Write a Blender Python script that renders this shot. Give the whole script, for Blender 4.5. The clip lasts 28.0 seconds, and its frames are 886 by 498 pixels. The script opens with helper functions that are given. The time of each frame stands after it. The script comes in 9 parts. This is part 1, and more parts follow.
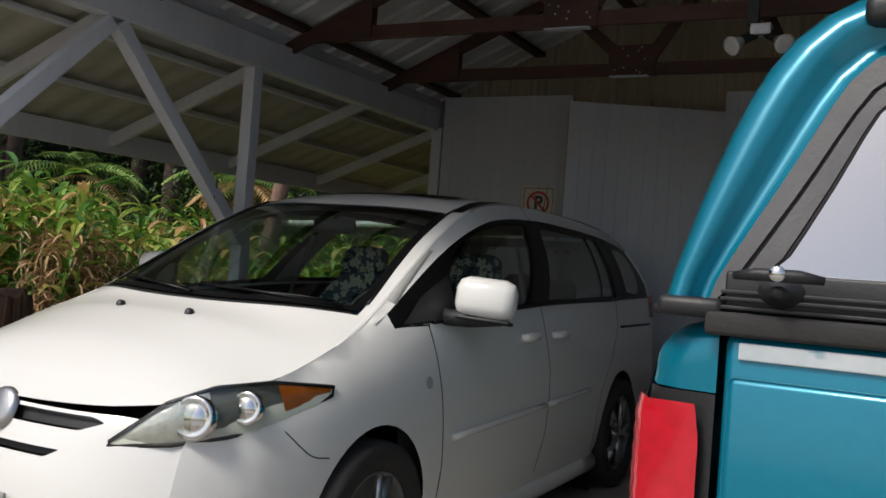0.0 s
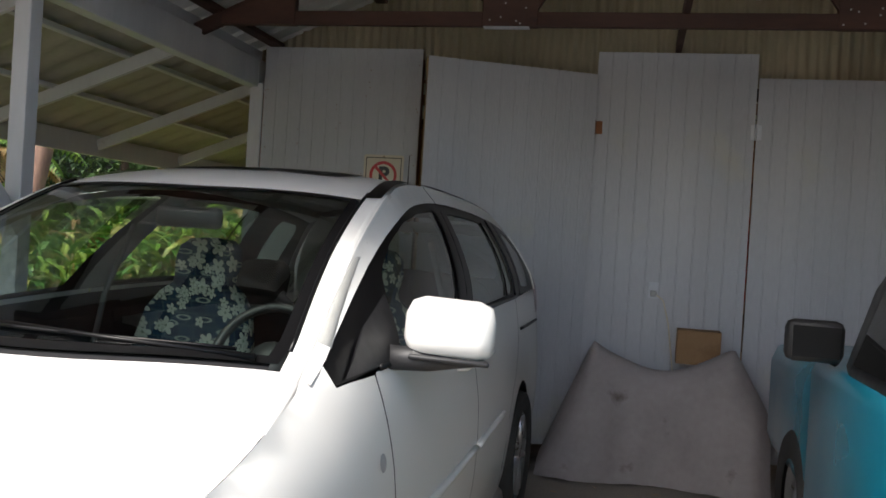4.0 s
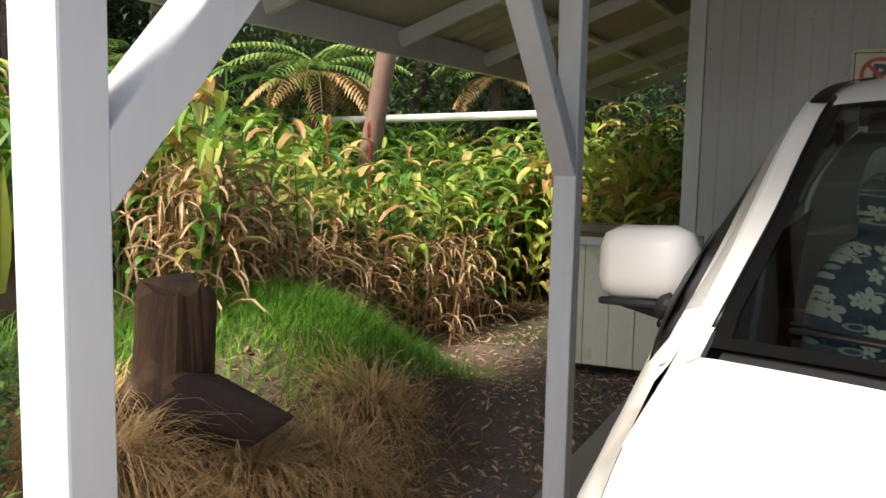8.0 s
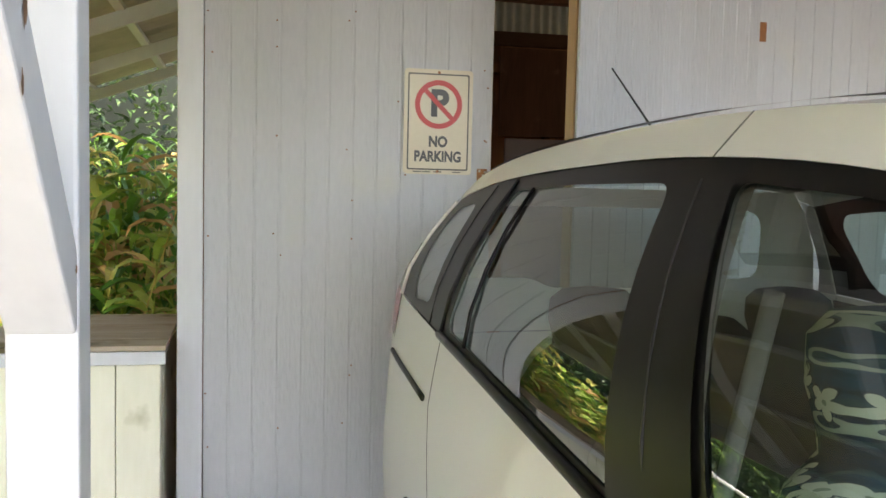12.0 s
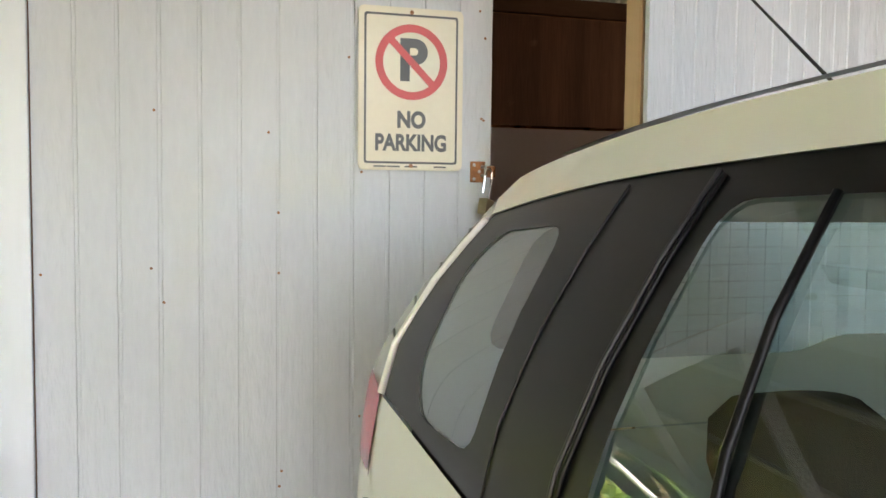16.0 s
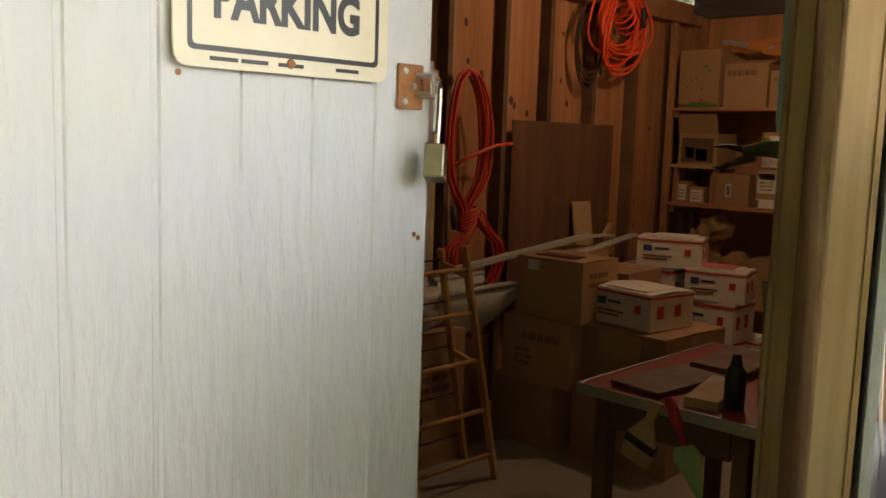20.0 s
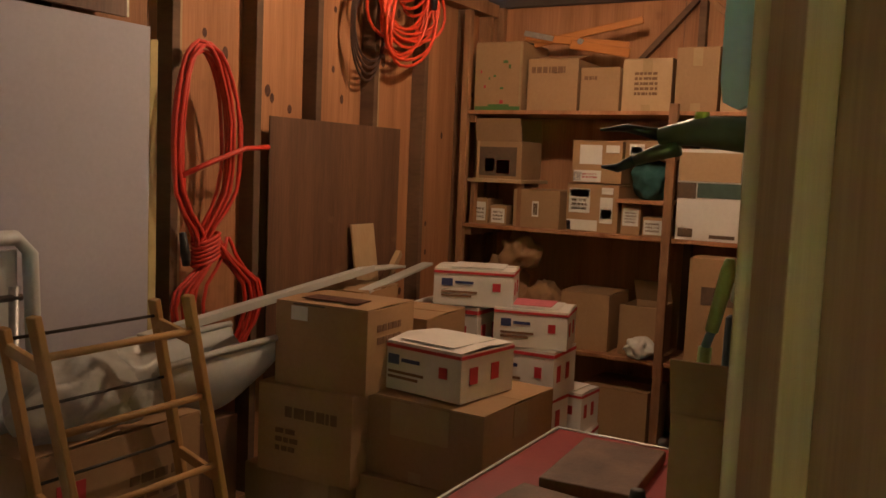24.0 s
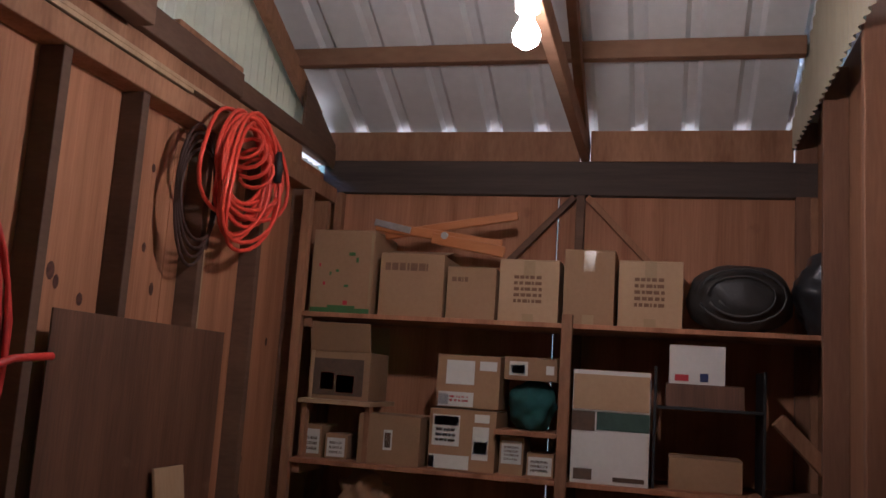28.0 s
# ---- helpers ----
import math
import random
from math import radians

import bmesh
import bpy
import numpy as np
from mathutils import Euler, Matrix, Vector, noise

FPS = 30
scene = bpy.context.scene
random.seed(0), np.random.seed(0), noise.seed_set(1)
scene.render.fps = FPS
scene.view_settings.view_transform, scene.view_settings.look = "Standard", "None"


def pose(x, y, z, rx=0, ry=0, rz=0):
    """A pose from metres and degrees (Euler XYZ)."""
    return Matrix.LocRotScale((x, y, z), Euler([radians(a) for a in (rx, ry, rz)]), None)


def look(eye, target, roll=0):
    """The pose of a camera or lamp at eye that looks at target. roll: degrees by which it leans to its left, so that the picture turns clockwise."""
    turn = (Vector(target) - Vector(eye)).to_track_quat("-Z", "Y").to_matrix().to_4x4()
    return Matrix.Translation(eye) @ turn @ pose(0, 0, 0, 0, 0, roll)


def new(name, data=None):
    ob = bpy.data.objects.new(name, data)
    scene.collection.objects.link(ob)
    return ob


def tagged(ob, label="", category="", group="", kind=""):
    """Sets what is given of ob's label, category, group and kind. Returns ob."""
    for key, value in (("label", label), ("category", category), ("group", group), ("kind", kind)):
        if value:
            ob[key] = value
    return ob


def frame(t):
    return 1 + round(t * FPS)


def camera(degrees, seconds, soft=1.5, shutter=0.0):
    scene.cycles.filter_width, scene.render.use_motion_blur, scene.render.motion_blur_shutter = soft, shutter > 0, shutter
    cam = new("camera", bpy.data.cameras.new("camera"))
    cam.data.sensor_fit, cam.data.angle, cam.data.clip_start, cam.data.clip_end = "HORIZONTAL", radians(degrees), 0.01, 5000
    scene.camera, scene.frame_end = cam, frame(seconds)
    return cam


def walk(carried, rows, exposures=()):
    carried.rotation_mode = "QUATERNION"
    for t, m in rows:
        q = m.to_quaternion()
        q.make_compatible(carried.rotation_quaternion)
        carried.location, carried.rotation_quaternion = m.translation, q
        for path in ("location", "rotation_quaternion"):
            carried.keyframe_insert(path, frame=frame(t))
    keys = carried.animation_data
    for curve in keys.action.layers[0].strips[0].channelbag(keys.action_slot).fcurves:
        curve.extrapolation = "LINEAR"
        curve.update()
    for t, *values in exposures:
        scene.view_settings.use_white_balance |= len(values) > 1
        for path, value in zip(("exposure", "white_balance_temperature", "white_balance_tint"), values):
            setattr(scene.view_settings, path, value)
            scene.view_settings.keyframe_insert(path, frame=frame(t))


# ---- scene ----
cam = camera(52.87, 28.0, soft=1.6)
# seconds, eye x y z, yaw to the left, pitch up, roll (degrees)
PATH = [
    (0.0, 3.818, -7.138, 1.302, 27.59, 0.85, 4.29),
    (0.5, 3.628, -7.107, 1.322, 19.91, 3.16, 3.46),
    (1.0, 3.510, -7.076, 1.344, 15.57, 7.81, 3.13),
    (1.5, 3.377, -6.875, 1.392, 12.78, 11.18, 2.12),
    (2.0, 3.267, -6.678, 1.435, 10.07, 13.78, 1.80),
    (2.5, 3.180, -6.530, 1.471, 7.23, 15.72, 2.21),
    (4.5, 2.621, -6.231, 1.368, 17.93, -5.04, 4.55),
    (5.0, 2.369, -6.185, 1.346, 26.98, -5.97, 4.13),
    (5.5, 2.096, -6.194, 1.380, 33.59, -5.21, 2.80),
    (6.0, 1.847, -6.138, 1.369, 37.86, -6.07, 1.82),
    (6.5, 1.555, -6.032, 1.379, 38.02, -6.94, 1.81),
    (7.0, 1.310, -6.003, 1.402, 33.21, -5.74, 1.05),
    (7.5, 1.089, -5.959, 1.417, 27.86, -5.84, 0.53),
    (8.0, 0.882, -5.783, 1.413, 24.57, -6.61, 1.21),
    (8.5, 0.701, -5.582, 1.448, 20.57, -5.68, 1.57),
    (9.0, 0.510, -5.411, 1.488, 11.51, -4.09, 1.44),
    (9.5, 0.384, -5.177, 1.504, 3.94, -3.25, 1.02),
    (10.0, 0.309, -4.831, 1.501, 1.26, -2.81, 0.61),
    (10.5, 0.251, -4.556, 1.505, -1.24, -3.75, 1.12),
    (11.0, 0.188, -4.271, 1.514, -4.87, -4.03, 0.98),
    (11.5, 0.152, -4.044, 1.515, -8.82, -4.46, 1.25),
    (12.0, 0.161, -3.802, 1.509, -12.64, -3.91, 1.33),
    (12.5, 0.181, -3.580, 1.503, -19.27, -5.61, 2.16),
    (14.5, 0.286, -2.813, 1.488, -20.56, -5.80, 2.45),
    (15.0, 0.296, -2.638, 1.488, -20.63, -4.30, 2.38),
    (15.5, 0.288, -2.526, 1.502, -20.45, -4.10, 1.70),
    (16.0, 0.307, -2.435, 1.511, -17.58, -3.72, 0.63),
    (16.5, 0.277, -2.295, 1.490, -13.55, -3.98, 0.96),
    (17.0, 0.252, -2.157, 1.494, -9.59, -5.55, 1.41),
    (17.5, 0.191, -1.934, 1.483, -11.69, -5.91, 1.44),
    (18.0, 0.170, -1.724, 1.478, -16.06, -7.04, 1.05),
    (18.5, 0.202, -1.489, 1.460, -18.55, -6.65, 1.15),
    (19.0, 0.247, -1.255, 1.493, -25.25, -7.34, 2.22),
    (19.5, 0.296, -1.049, 1.486, -36.51, -7.46, 2.04),
    (20.0, 0.341, -0.883, 1.501, -46.07, -7.13, 1.91),
    (20.5, 0.431, -0.743, 1.495, -52.03, -7.30, 2.00),
    (21.0, 0.596, -0.604, 1.514, -55.76, -7.57, 3.60),
    (21.5, 0.734, -0.462, 1.518, -61.50, -8.90, 0.30),
    (23.5, 1.224, -0.225, 1.444, -67.50, -6.53, 2.23),
    (24.0, 1.315, -0.183, 1.437, -60.17, -5.35, 2.37),
    (24.5, 1.403, -0.107, 1.438, -58.72, -3.78, 2.27),
    (25.0, 1.507, -0.037, 1.441, -59.28, -2.54, 3.41),
    (25.5, 1.639, 0.051, 1.464, -56.54, 2.92, 4.01),
    (26.0, 1.731, 0.143, 1.500, -57.88, 11.12, 4.65),
    (26.5, 1.813, 0.263, 1.506, -61.71, 14.91, 4.88),
    (27.0, 1.907, 0.471, 1.505, -67.56, 14.72, 4.04),
    (27.5, 1.965, 0.605, 1.494, -72.44, 11.57, 3.73),
    (28.0, 2.054, 0.684, 1.477, -75.95, 8.53, 3.75),
]


def carried_pose(x, y, z, yaw, pitch, roll):
    a, b = radians(yaw), radians(pitch)
    way = Vector((-math.sin(a) * math.cos(b), math.cos(a) * math.cos(b), math.sin(b)))
    return look((x, y, z), Vector((x, y, z)) + way, roll)

EXPOSURES = [(0.0, -0.05, 6500, 10), (0.5, -0.05, 6500, 10), (1.0, 1.0, 6500, 10), (2.0, 2.85, 6600, 10), (2.5, 2.85, 6600, 10), (4.5, 0.65, 6500, 10), (5.0, 0.4, 6500, 10), (6.0, -0.25, 6400, 10), (6.5, 0.1, 6500, 10), (7.0, 0.5, 6800, 10),
             (8.0, 1.1, 7000, 10), (9.0, 1.75, 7300, 10), (10.0, 2.2, 7200, 10), (11.0, 2.85, 7000, 10), (12.5, 3.35, 6900, 10), (14.5, 3.75, 7300, 10), (16.0, 3.8, 6900, 10), (17.0, 3.65, 6900, 10), (18.0, 3.85, 6700, 10), (19.0, 3.85, 6500, 10), (20.0, 4.2, 7500, 10),
             (21.5, 4.5, 7300, 10), (23.5, 5.4, 6700, 10), (24.5, 5.2, 6500, 10), (26.0, 4.7, 5300, 10), (28.0, 4.7, 4400, 10)]

walk(cam, [(r[0], carried_pose(*r[1:])) for r in PATH], EXPOSURES)

# ---- sky and sun ----
world = bpy.data.worlds.new("sky")
scene.world = world
world.use_nodes = True
wn, wl = world.node_tree.nodes, world.node_tree.links
sky = wn.new("ShaderNodeTexSky")
sky.sky_type = "NISHITA"
sky.sun_disc = False
sky.sun_elevation, sky.sun_rotation = radians(52), radians(203)
sky.air_density, sky.dust_density = 1.0, 3.0
wn["Background"].inputs["Strength"].default_value = 0.13
wl.new(sky.outputs[0], wn["Background"].inputs[0])
sun_data = bpy.data.lights.new("sun", "SUN")
sun_data.energy, sun_data.angle, sun_data.color = 2.9, radians(14), (1.0, 0.96, 0.90)
sun = new("sun", sun_data)
sun.matrix_world = look((-6, -14, 19.5), (0, 0, 0))
BULB = 21.0

# ---- materials ----
def surf(name, col_a, col_b=None, scale=8.0, rough=0.6, metal=0.0, bump=0.15, fine=60.0, stretch=(1, 1, 1), spot=None, spot_scale=3.0,
         spot_at=0.62, coat=0.0, vary=0.0, uneven=0.1, gloss=0.5):
    """Two base colours mixed by noise at two scales, an optional stain colour, fine bump, and a change of tone from object to object."""
    m = bpy.data.materials.new(name)
    m.use_nodes = True
    n, l = m.node_tree.nodes, m.node_tree.links
    b = n["Principled BSDF"]
    col_b = col_b or tuple(c * 0.75 for c in col_a)
    tc = n.new("ShaderNodeTexCoord")
    mp = n.new("ShaderNodeMapping")
    mp.inputs["Scale"].default_value = stretch
    l.new(tc.outputs["Object"], mp.inputs[0])
    big = n.new("ShaderNodeTexNoise")
    big.inputs["Scale"].default_value, big.inputs["Detail"].default_value = scale, 6
    small = n.new("ShaderNodeTexNoise")
    small.inputs["Scale"].default_value, small.inputs["Detail"].default_value = fine, 4
    l.new(mp.outputs[0], big.inputs[0])
    l.new(mp.outputs[0], small.inputs[0])
    add = n.new("ShaderNodeMath")
    add.operation = "MULTIPLY_ADD"
    l.new(small.outputs[0], add.inputs[0])
    add.inputs[1].default_value = 0.5
    l.new(big.outputs[0], add.inputs[2])
    ramp = n.new("ShaderNodeMapRange")
    ramp.inputs[1].default_value, ramp.inputs[2].default_value = 0.5, 1.0
    l.new(add.outputs[0], ramp.inputs[0])
    mix = n.new("ShaderNodeMix")
    mix.data_type = "RGBA"
    mix.inputs[6].default_value, mix.inputs[7].default_value = (*col_a, 1), (*col_b, 1)
    l.new(ramp.outputs[0], mix.inputs[0])
    colour = mix.outputs[2]
    if spot:
        sp = n.new("ShaderNodeTexNoise")
        sp.inputs["Scale"].default_value, sp.inputs["Detail"].default_value = spot_scale, 8
        l.new(tc.outputs["Object"], sp.inputs[0])
        sr = n.new("ShaderNodeMapRange")
        sr.inputs[1].default_value, sr.inputs[2].default_value = spot_at, spot_at + 0.12
        l.new(sp.outputs[0], sr.inputs[0])
        sm = n.new("ShaderNodeMix")
        sm.data_type = "RGBA"
        sm.inputs[7].default_value = (*spot, 1)
        l.new(sr.outputs[0], sm.inputs[0])
        l.new(colour, sm.inputs[6])
        colour = sm.outputs[2]
    if vary:
        oi = n.new("ShaderNodeObjectInfo")
        hv = n.new("ShaderNodeHueSaturation")
        vr = n.new("ShaderNodeMapRange")
        vr.inputs[3].default_value, vr.inputs[4].default_value = 1 - vary, 1 + vary
        l.new(oi.outputs["Random"], vr.inputs[0])
        l.new(vr.outputs[0], hv.inputs["Value"])
        l.new(colour, hv.inputs["Color"])
        colour = hv.outputs[0]
    l.new(colour, b.inputs["Base Color"])
    rr = n.new("ShaderNodeMapRange")
    rr.inputs[3].default_value, rr.inputs[4].default_value = max(rough - uneven, 0.02), min(rough + uneven, 1)
    l.new(big.outputs[0], rr.inputs[0])
    l.new(rr.outputs[0], b.inputs["Roughness"])
    b.inputs["Metallic"].default_value, b.inputs["Specular IOR Level"].default_value = metal, gloss
    if coat:
        b.inputs["Coat Weight"].default_value, b.inputs["Coat Roughness"].default_value = coat, 0.03
    if bump:
        bp = n.new("ShaderNodeBump")
        bp.inputs["Strength"].default_value, bp.inputs["Distance"].default_value = bump, 0.01
        l.new(add.outputs[0], bp.inputs["Height"])
        l.new(bp.outputs[0], b.inputs["Normal"])
    return m


def glass(name, tint=(1, 1, 1), rough=0.0, mirror=0.085):
    """Thin pane: clear body with a mirror share that grows towards grazing views."""
    m = bpy.data.materials.new(name)
    m.use_nodes = True
    n, l = m.node_tree.nodes, m.node_tree.links
    n.remove(n["Principled BSDF"])
    tr, gl, mx, fr, pw, ma = (n.new(k) for k in ("ShaderNodeBsdfTransparent", "ShaderNodeBsdfGlossy", "ShaderNodeMixShader", "ShaderNodeLayerWeight", "ShaderNodeMath", "ShaderNodeMath"))
    tr.inputs[0].default_value = (*tint, 1)
    gl.inputs["Roughness"].default_value = rough
    fr.inputs[0].default_value = 0.5
    pw.operation, pw.inputs[1].default_value = "POWER", 4.0
    ma.operation, ma.inputs[1].default_value, ma.inputs[2].default_value = "MULTIPLY_ADD", 0.9, mirror
    l.new(fr.outputs["Facing"], pw.inputs[0])
    l.new(pw.outputs[0], ma.inputs[0])
    l.new(ma.outputs[0], mx.inputs[0])
    l.new(tr.outputs[0], mx.inputs[1])
    l.new(gl.outputs[0], mx.inputs[2])
    l.new(mx.outputs[0], n["Material Output"].inputs[0])
    return m


def islands(name, stops, rough=0.5, sub=0.25, translucent=0.25):
    """Leaves: each piece takes its own tone from a ramp, and some light passes through."""
    m = bpy.data.materials.new(name)
    m.use_nodes = True
    n, l = m.node_tree.nodes, m.node_tree.links
    b = n["Principled BSDF"]
    geo, ramp, hs, tc, ns = (n.new(k) for k in ("ShaderNodeNewGeometry", "ShaderNodeValToRGB", "ShaderNodeHueSaturation", "ShaderNodeTexCoord", "ShaderNodeTexNoise"))
    cr = ramp.color_ramp
    while len(cr.elements) < len(stops):
        cr.elements.new(0.5)
    for e, (p, c) in zip(cr.elements, stops):
        e.position, e.color = p, (*c, 1)
    l.new(geo.outputs["Random Per Island"], ramp.inputs[0])
    ns.inputs["Scale"].default_value = 9
    l.new(tc.outputs["Object"], ns.inputs[0])
    mr = n.new("ShaderNodeMapRange")
    mr.inputs[3].default_value, mr.inputs[4].default_value = 1.0, 2.2
    l.new(ns.outputs[0], mr.inputs[0])
    l.new(mr.outputs[0], hs.inputs["Value"])
    l.new(ramp.outputs[0], hs.inputs["Color"])
    l.new(hs.outputs[0], b.inputs["Base Color"])
    b.inputs["Roughness"].default_value = rough
    if translucent:
        tr, mx = n.new("ShaderNodeBsdfTranslucent"), n.new("ShaderNodeMixShader")
        l.new(hs.outputs[0], tr.inputs[0])
        mx.inputs[0].default_value = translucent
        l.new(b.outputs[0], mx.inputs[1])
        l.new(tr.outputs[0], mx.inputs[2])
        l.new(mx.outputs[0], n["Material Output"].inputs[0])
    return m


def emit(name, col, strength):
    m = bpy.data.materials.new(name)
    m.use_nodes = True
    b = m.node_tree.nodes["Principled BSDF"]
    b.inputs["Emission Color"].default_value, b.inputs["Emission Strength"].default_value = (*col, 1), strength
    return m


M_white_siding = surf("white_siding", (0.52, 0.53, 0.56), (0.44, 0.455, 0.49), 2.5, 0.5, bump=0.8, fine=60, stretch=(1, 1, 0.25), spot=(0.50, 0.50, 0.47), spot_scale=1.7, spot_at=0.6)
M_white_trim = surf("white_trim", (0.64, 0.66, 0.70), (0.55, 0.57, 0.61), 4, 0.5, bump=0.1, fine=30, stretch=(1, 1, 0.2), spot=(0.45, 0.46, 0.46), spot_scale=5, spot_at=0.66)
M_brown_wood = surf("brown_stained_wood", (0.075, 0.032, 0.022), (0.042, 0.019, 0.014), 6, 0.7, bump=0.3, fine=40, stretch=(0.3, 1, 1), vary=0.25)
M_ply = surf("plywood", (0.30, 0.155, 0.075), (0.22, 0.10, 0.045), 3, 0.75, bump=0.15, fine=30, stretch=(3, 3, 0.25), vary=0.1, spot=(0.14, 0.06, 0.03), spot_scale=6, spot_at=0.68)
M_stud = surf("lumber", (0.20, 0.10, 0.05), (0.13, 0.06, 0.03), 4, 0.75, bump=0.2, fine=35, stretch=(3, 3, 0.3), vary=0.25)
M_tin = surf("corrugated_roof", (0.74, 0.74, 0.73), (0.62, 0.62, 0.61), 3, 0.5, bump=0.05, fine=20, metal=0.05)
M_fibre = surf("fibreglass_sheet", (0.40, 0.35, 0.24), (0.30, 0.26, 0.18), 2, 0.6, bump=0.05, fine=30, stretch=(1, 1, 0.2))
M_concrete = surf("concrete", (0.34, 0.305, 0.26), (0.24, 0.215, 0.185), 1.5, 0.85, bump=0.2, fine=50, spot=(0.10, 0.085, 0.07), spot_scale=1.3, spot_at=0.55)
M_bounce_drive = surf("pale_bounce_gravel", (0.42, 0.40, 0.37), (0.32, 0.30, 0.27), 1.2, 0.9, bump=0.4, fine=60)
M_soil = surf("soil", (0.115, 0.08, 0.06), (0.18, 0.13, 0.09), 2.0, 0.95, bump=0.6, fine=40, spot=(0.035, 0.06, 0.02), spot_scale=0.6, spot_at=0.55)
M_van = surf("white_car_paint", (0.78, 0.77, 0.74), (0.77, 0.76, 0.725), 2, 0.28, bump=0.0, coat=0.6, uneven=0.0)
M_teal = surf("teal_car_paint", (0.0, 0.20, 0.30), (0.0, 0.17, 0.26), 2, 0.3, bump=0.0, coat=0.5, metal=0.3)
M_black = surf("black_plastic", (0.018, 0.018, 0.02), (0.012, 0.012, 0.013), 20, 0.5, bump=0.1, fine=150)

# ---- mesh helpers ----
def true_normals(me):
    """Curved sheets carry the exact normals of their surface."""
    at = me.attributes.get("sheet_normal")
    if at is None:
        return
    n = len(me.vertices)
    want, have = np.zeros(n * 3, np.float32), np.zeros(n * 3, np.float32)
    at.data.foreach_get("vector", want)
    me.vertices.foreach_get("normal", have)
    want, have = want.reshape(n, 3), have.reshape(n, 3)
    want[(want * have).sum(1) < 0] *= -1
    me.attributes.remove(at)
    for p in me.polygons:
        p.use_smooth = True
    me.normals_split_custom_set_from_vertices(want.tolist())


def part(name, bm, material, parent=None, label="", smooth=False):
    me = bpy.data.meshes.new(name)
    bmesh.ops.recalc_face_normals(bm, faces=bm.faces)
    bm.to_mesh(me)
    bm.free()
    true_normals(me)
    if material:
        me.materials.append(material)
    if smooth:
        for p in me.polygons:
            p.use_smooth = True
    ob = new(name, me)
    if parent:
        ob.parent = parent
    if label:
        ob["label"] = label
    return ob


def thing(name, label, category, group="", kind="", at=(0, 0, 0)):
    ob = new(name)
    ob.location = at
    ob.empty_display_size = 0.1
    return tagged(ob, label, category, group, kind)


def add_box(bm, x0, x1, y0, y1, z0, z1, bevel=0.0, m=None):
    r = bmesh.ops.create_cube(bm, size=1)
    vs = r["verts"]
    bmesh.ops.scale(bm, vec=(x1 - x0, y1 - y0, z1 - z0), verts=vs)
    bmesh.ops.translate(bm, vec=((x0 + x1) / 2, (y0 + y1) / 2, (z0 + z1) / 2), verts=vs)
    if bevel:
        es = list({e for v in vs for e in v.link_edges})
        out = bmesh.ops.bevel(bm, geom=es, offset=bevel, segments=2, affect="EDGES", profile=0.5)
        vs = list({v for f in out["faces"] for v in f.verts} | {v for v in vs if v.is_valid})
    if m is not None:
        bmesh.ops.transform(bm, matrix=m, verts=vs)
    return bm


def box(x0, x1, y0, y1, z0, z1, bevel=0.0, m=None):
    return add_box(bmesh.new(), x0, x1, y0, y1, z0, z1, bevel, m)


def along(p, q, up=(0, 0, 1)):
    """A pose at p whose x axis runs to q."""
    p, q = Vector(p), Vector(q)
    x = (q - p).normalized()
    z = Vector(up)
    y = z.cross(x).normalized()
    z = x.cross(y)
    m = Matrix((x, y, z)).transposed().to_4x4()
    m.translation = p
    return m


def beam(p, q, w, h, bevel=0.004, up=(0, 0, 1)):
    """A squared timber from p to q, w wide and h deep, its axis in the middle."""
    L = (Vector(q) - Vector(p)).length
    return box(0, L, -w / 2, w / 2, -h / 2, h / 2, bevel, along(p, q, up))


def tube(points, r, seg=8, closed=False):
    """A round bar along points; r may be one radius or one for each point."""
    bm = bmesh.new()
    pts = [Vector(p) for p in points]
    rs = r if isinstance(r, (list, tuple)) else [r] * len(pts)
    rings = []
    up = Vector((0.13, 0.31, 0.94))
    for i, p in enumerate(pts):
        a = pts[i - 1] if i or closed else pts[i]
        b = pts[(i + 1) % len(pts)] if i + 1 < len(pts) or closed else pts[i]
        d = (b - a).normalized()
        s = d.cross(up)
        if s.length < 0.05:
            s = d.cross(Vector((1, 0, 0)))
        s.normalize()
        up = s.cross(d).normalized()
        rings.append([bm.verts.new(p + (s * math.cos(k * math.tau / seg) + up * math.sin(k * math.tau / seg)) * rs[i]) for k in range(seg)])
    n = len(rings)
    for i in range(n if closed else n - 1):
        a, b = rings[i], rings[(i + 1) % n]
        for k in range(seg):
            bm.faces.new((a[k], a[(k + 1) % seg], b[(k + 1) % seg], b[k]))
    if not closed:
        bm.faces.new(rings[0][::-1])
        bm.faces.new(rings[-1])
    return bm


def lathe(profile, seg=24, m=None):
    """Turned shape from (radius, height) pairs about z."""
    bm = bmesh.new()
    rings = [[bm.verts.new((r * math.cos(k * math.tau / seg), r * math.sin(k * math.tau / seg), z)) for k in range(seg)] for r, z in profile]
    for a, b in zip(rings, rings[1:]):
        for k in range(seg):
            bm.faces.new((a[k], a[(k + 1) % seg], b[(k + 1) % seg], b[k]))
    bmesh.ops.remove_doubles(bm, verts=bm.verts, dist=1e-5)
    if m is not None:
        bmesh.ops.transform(bm, matrix=m, verts=bm.verts)
    return bm


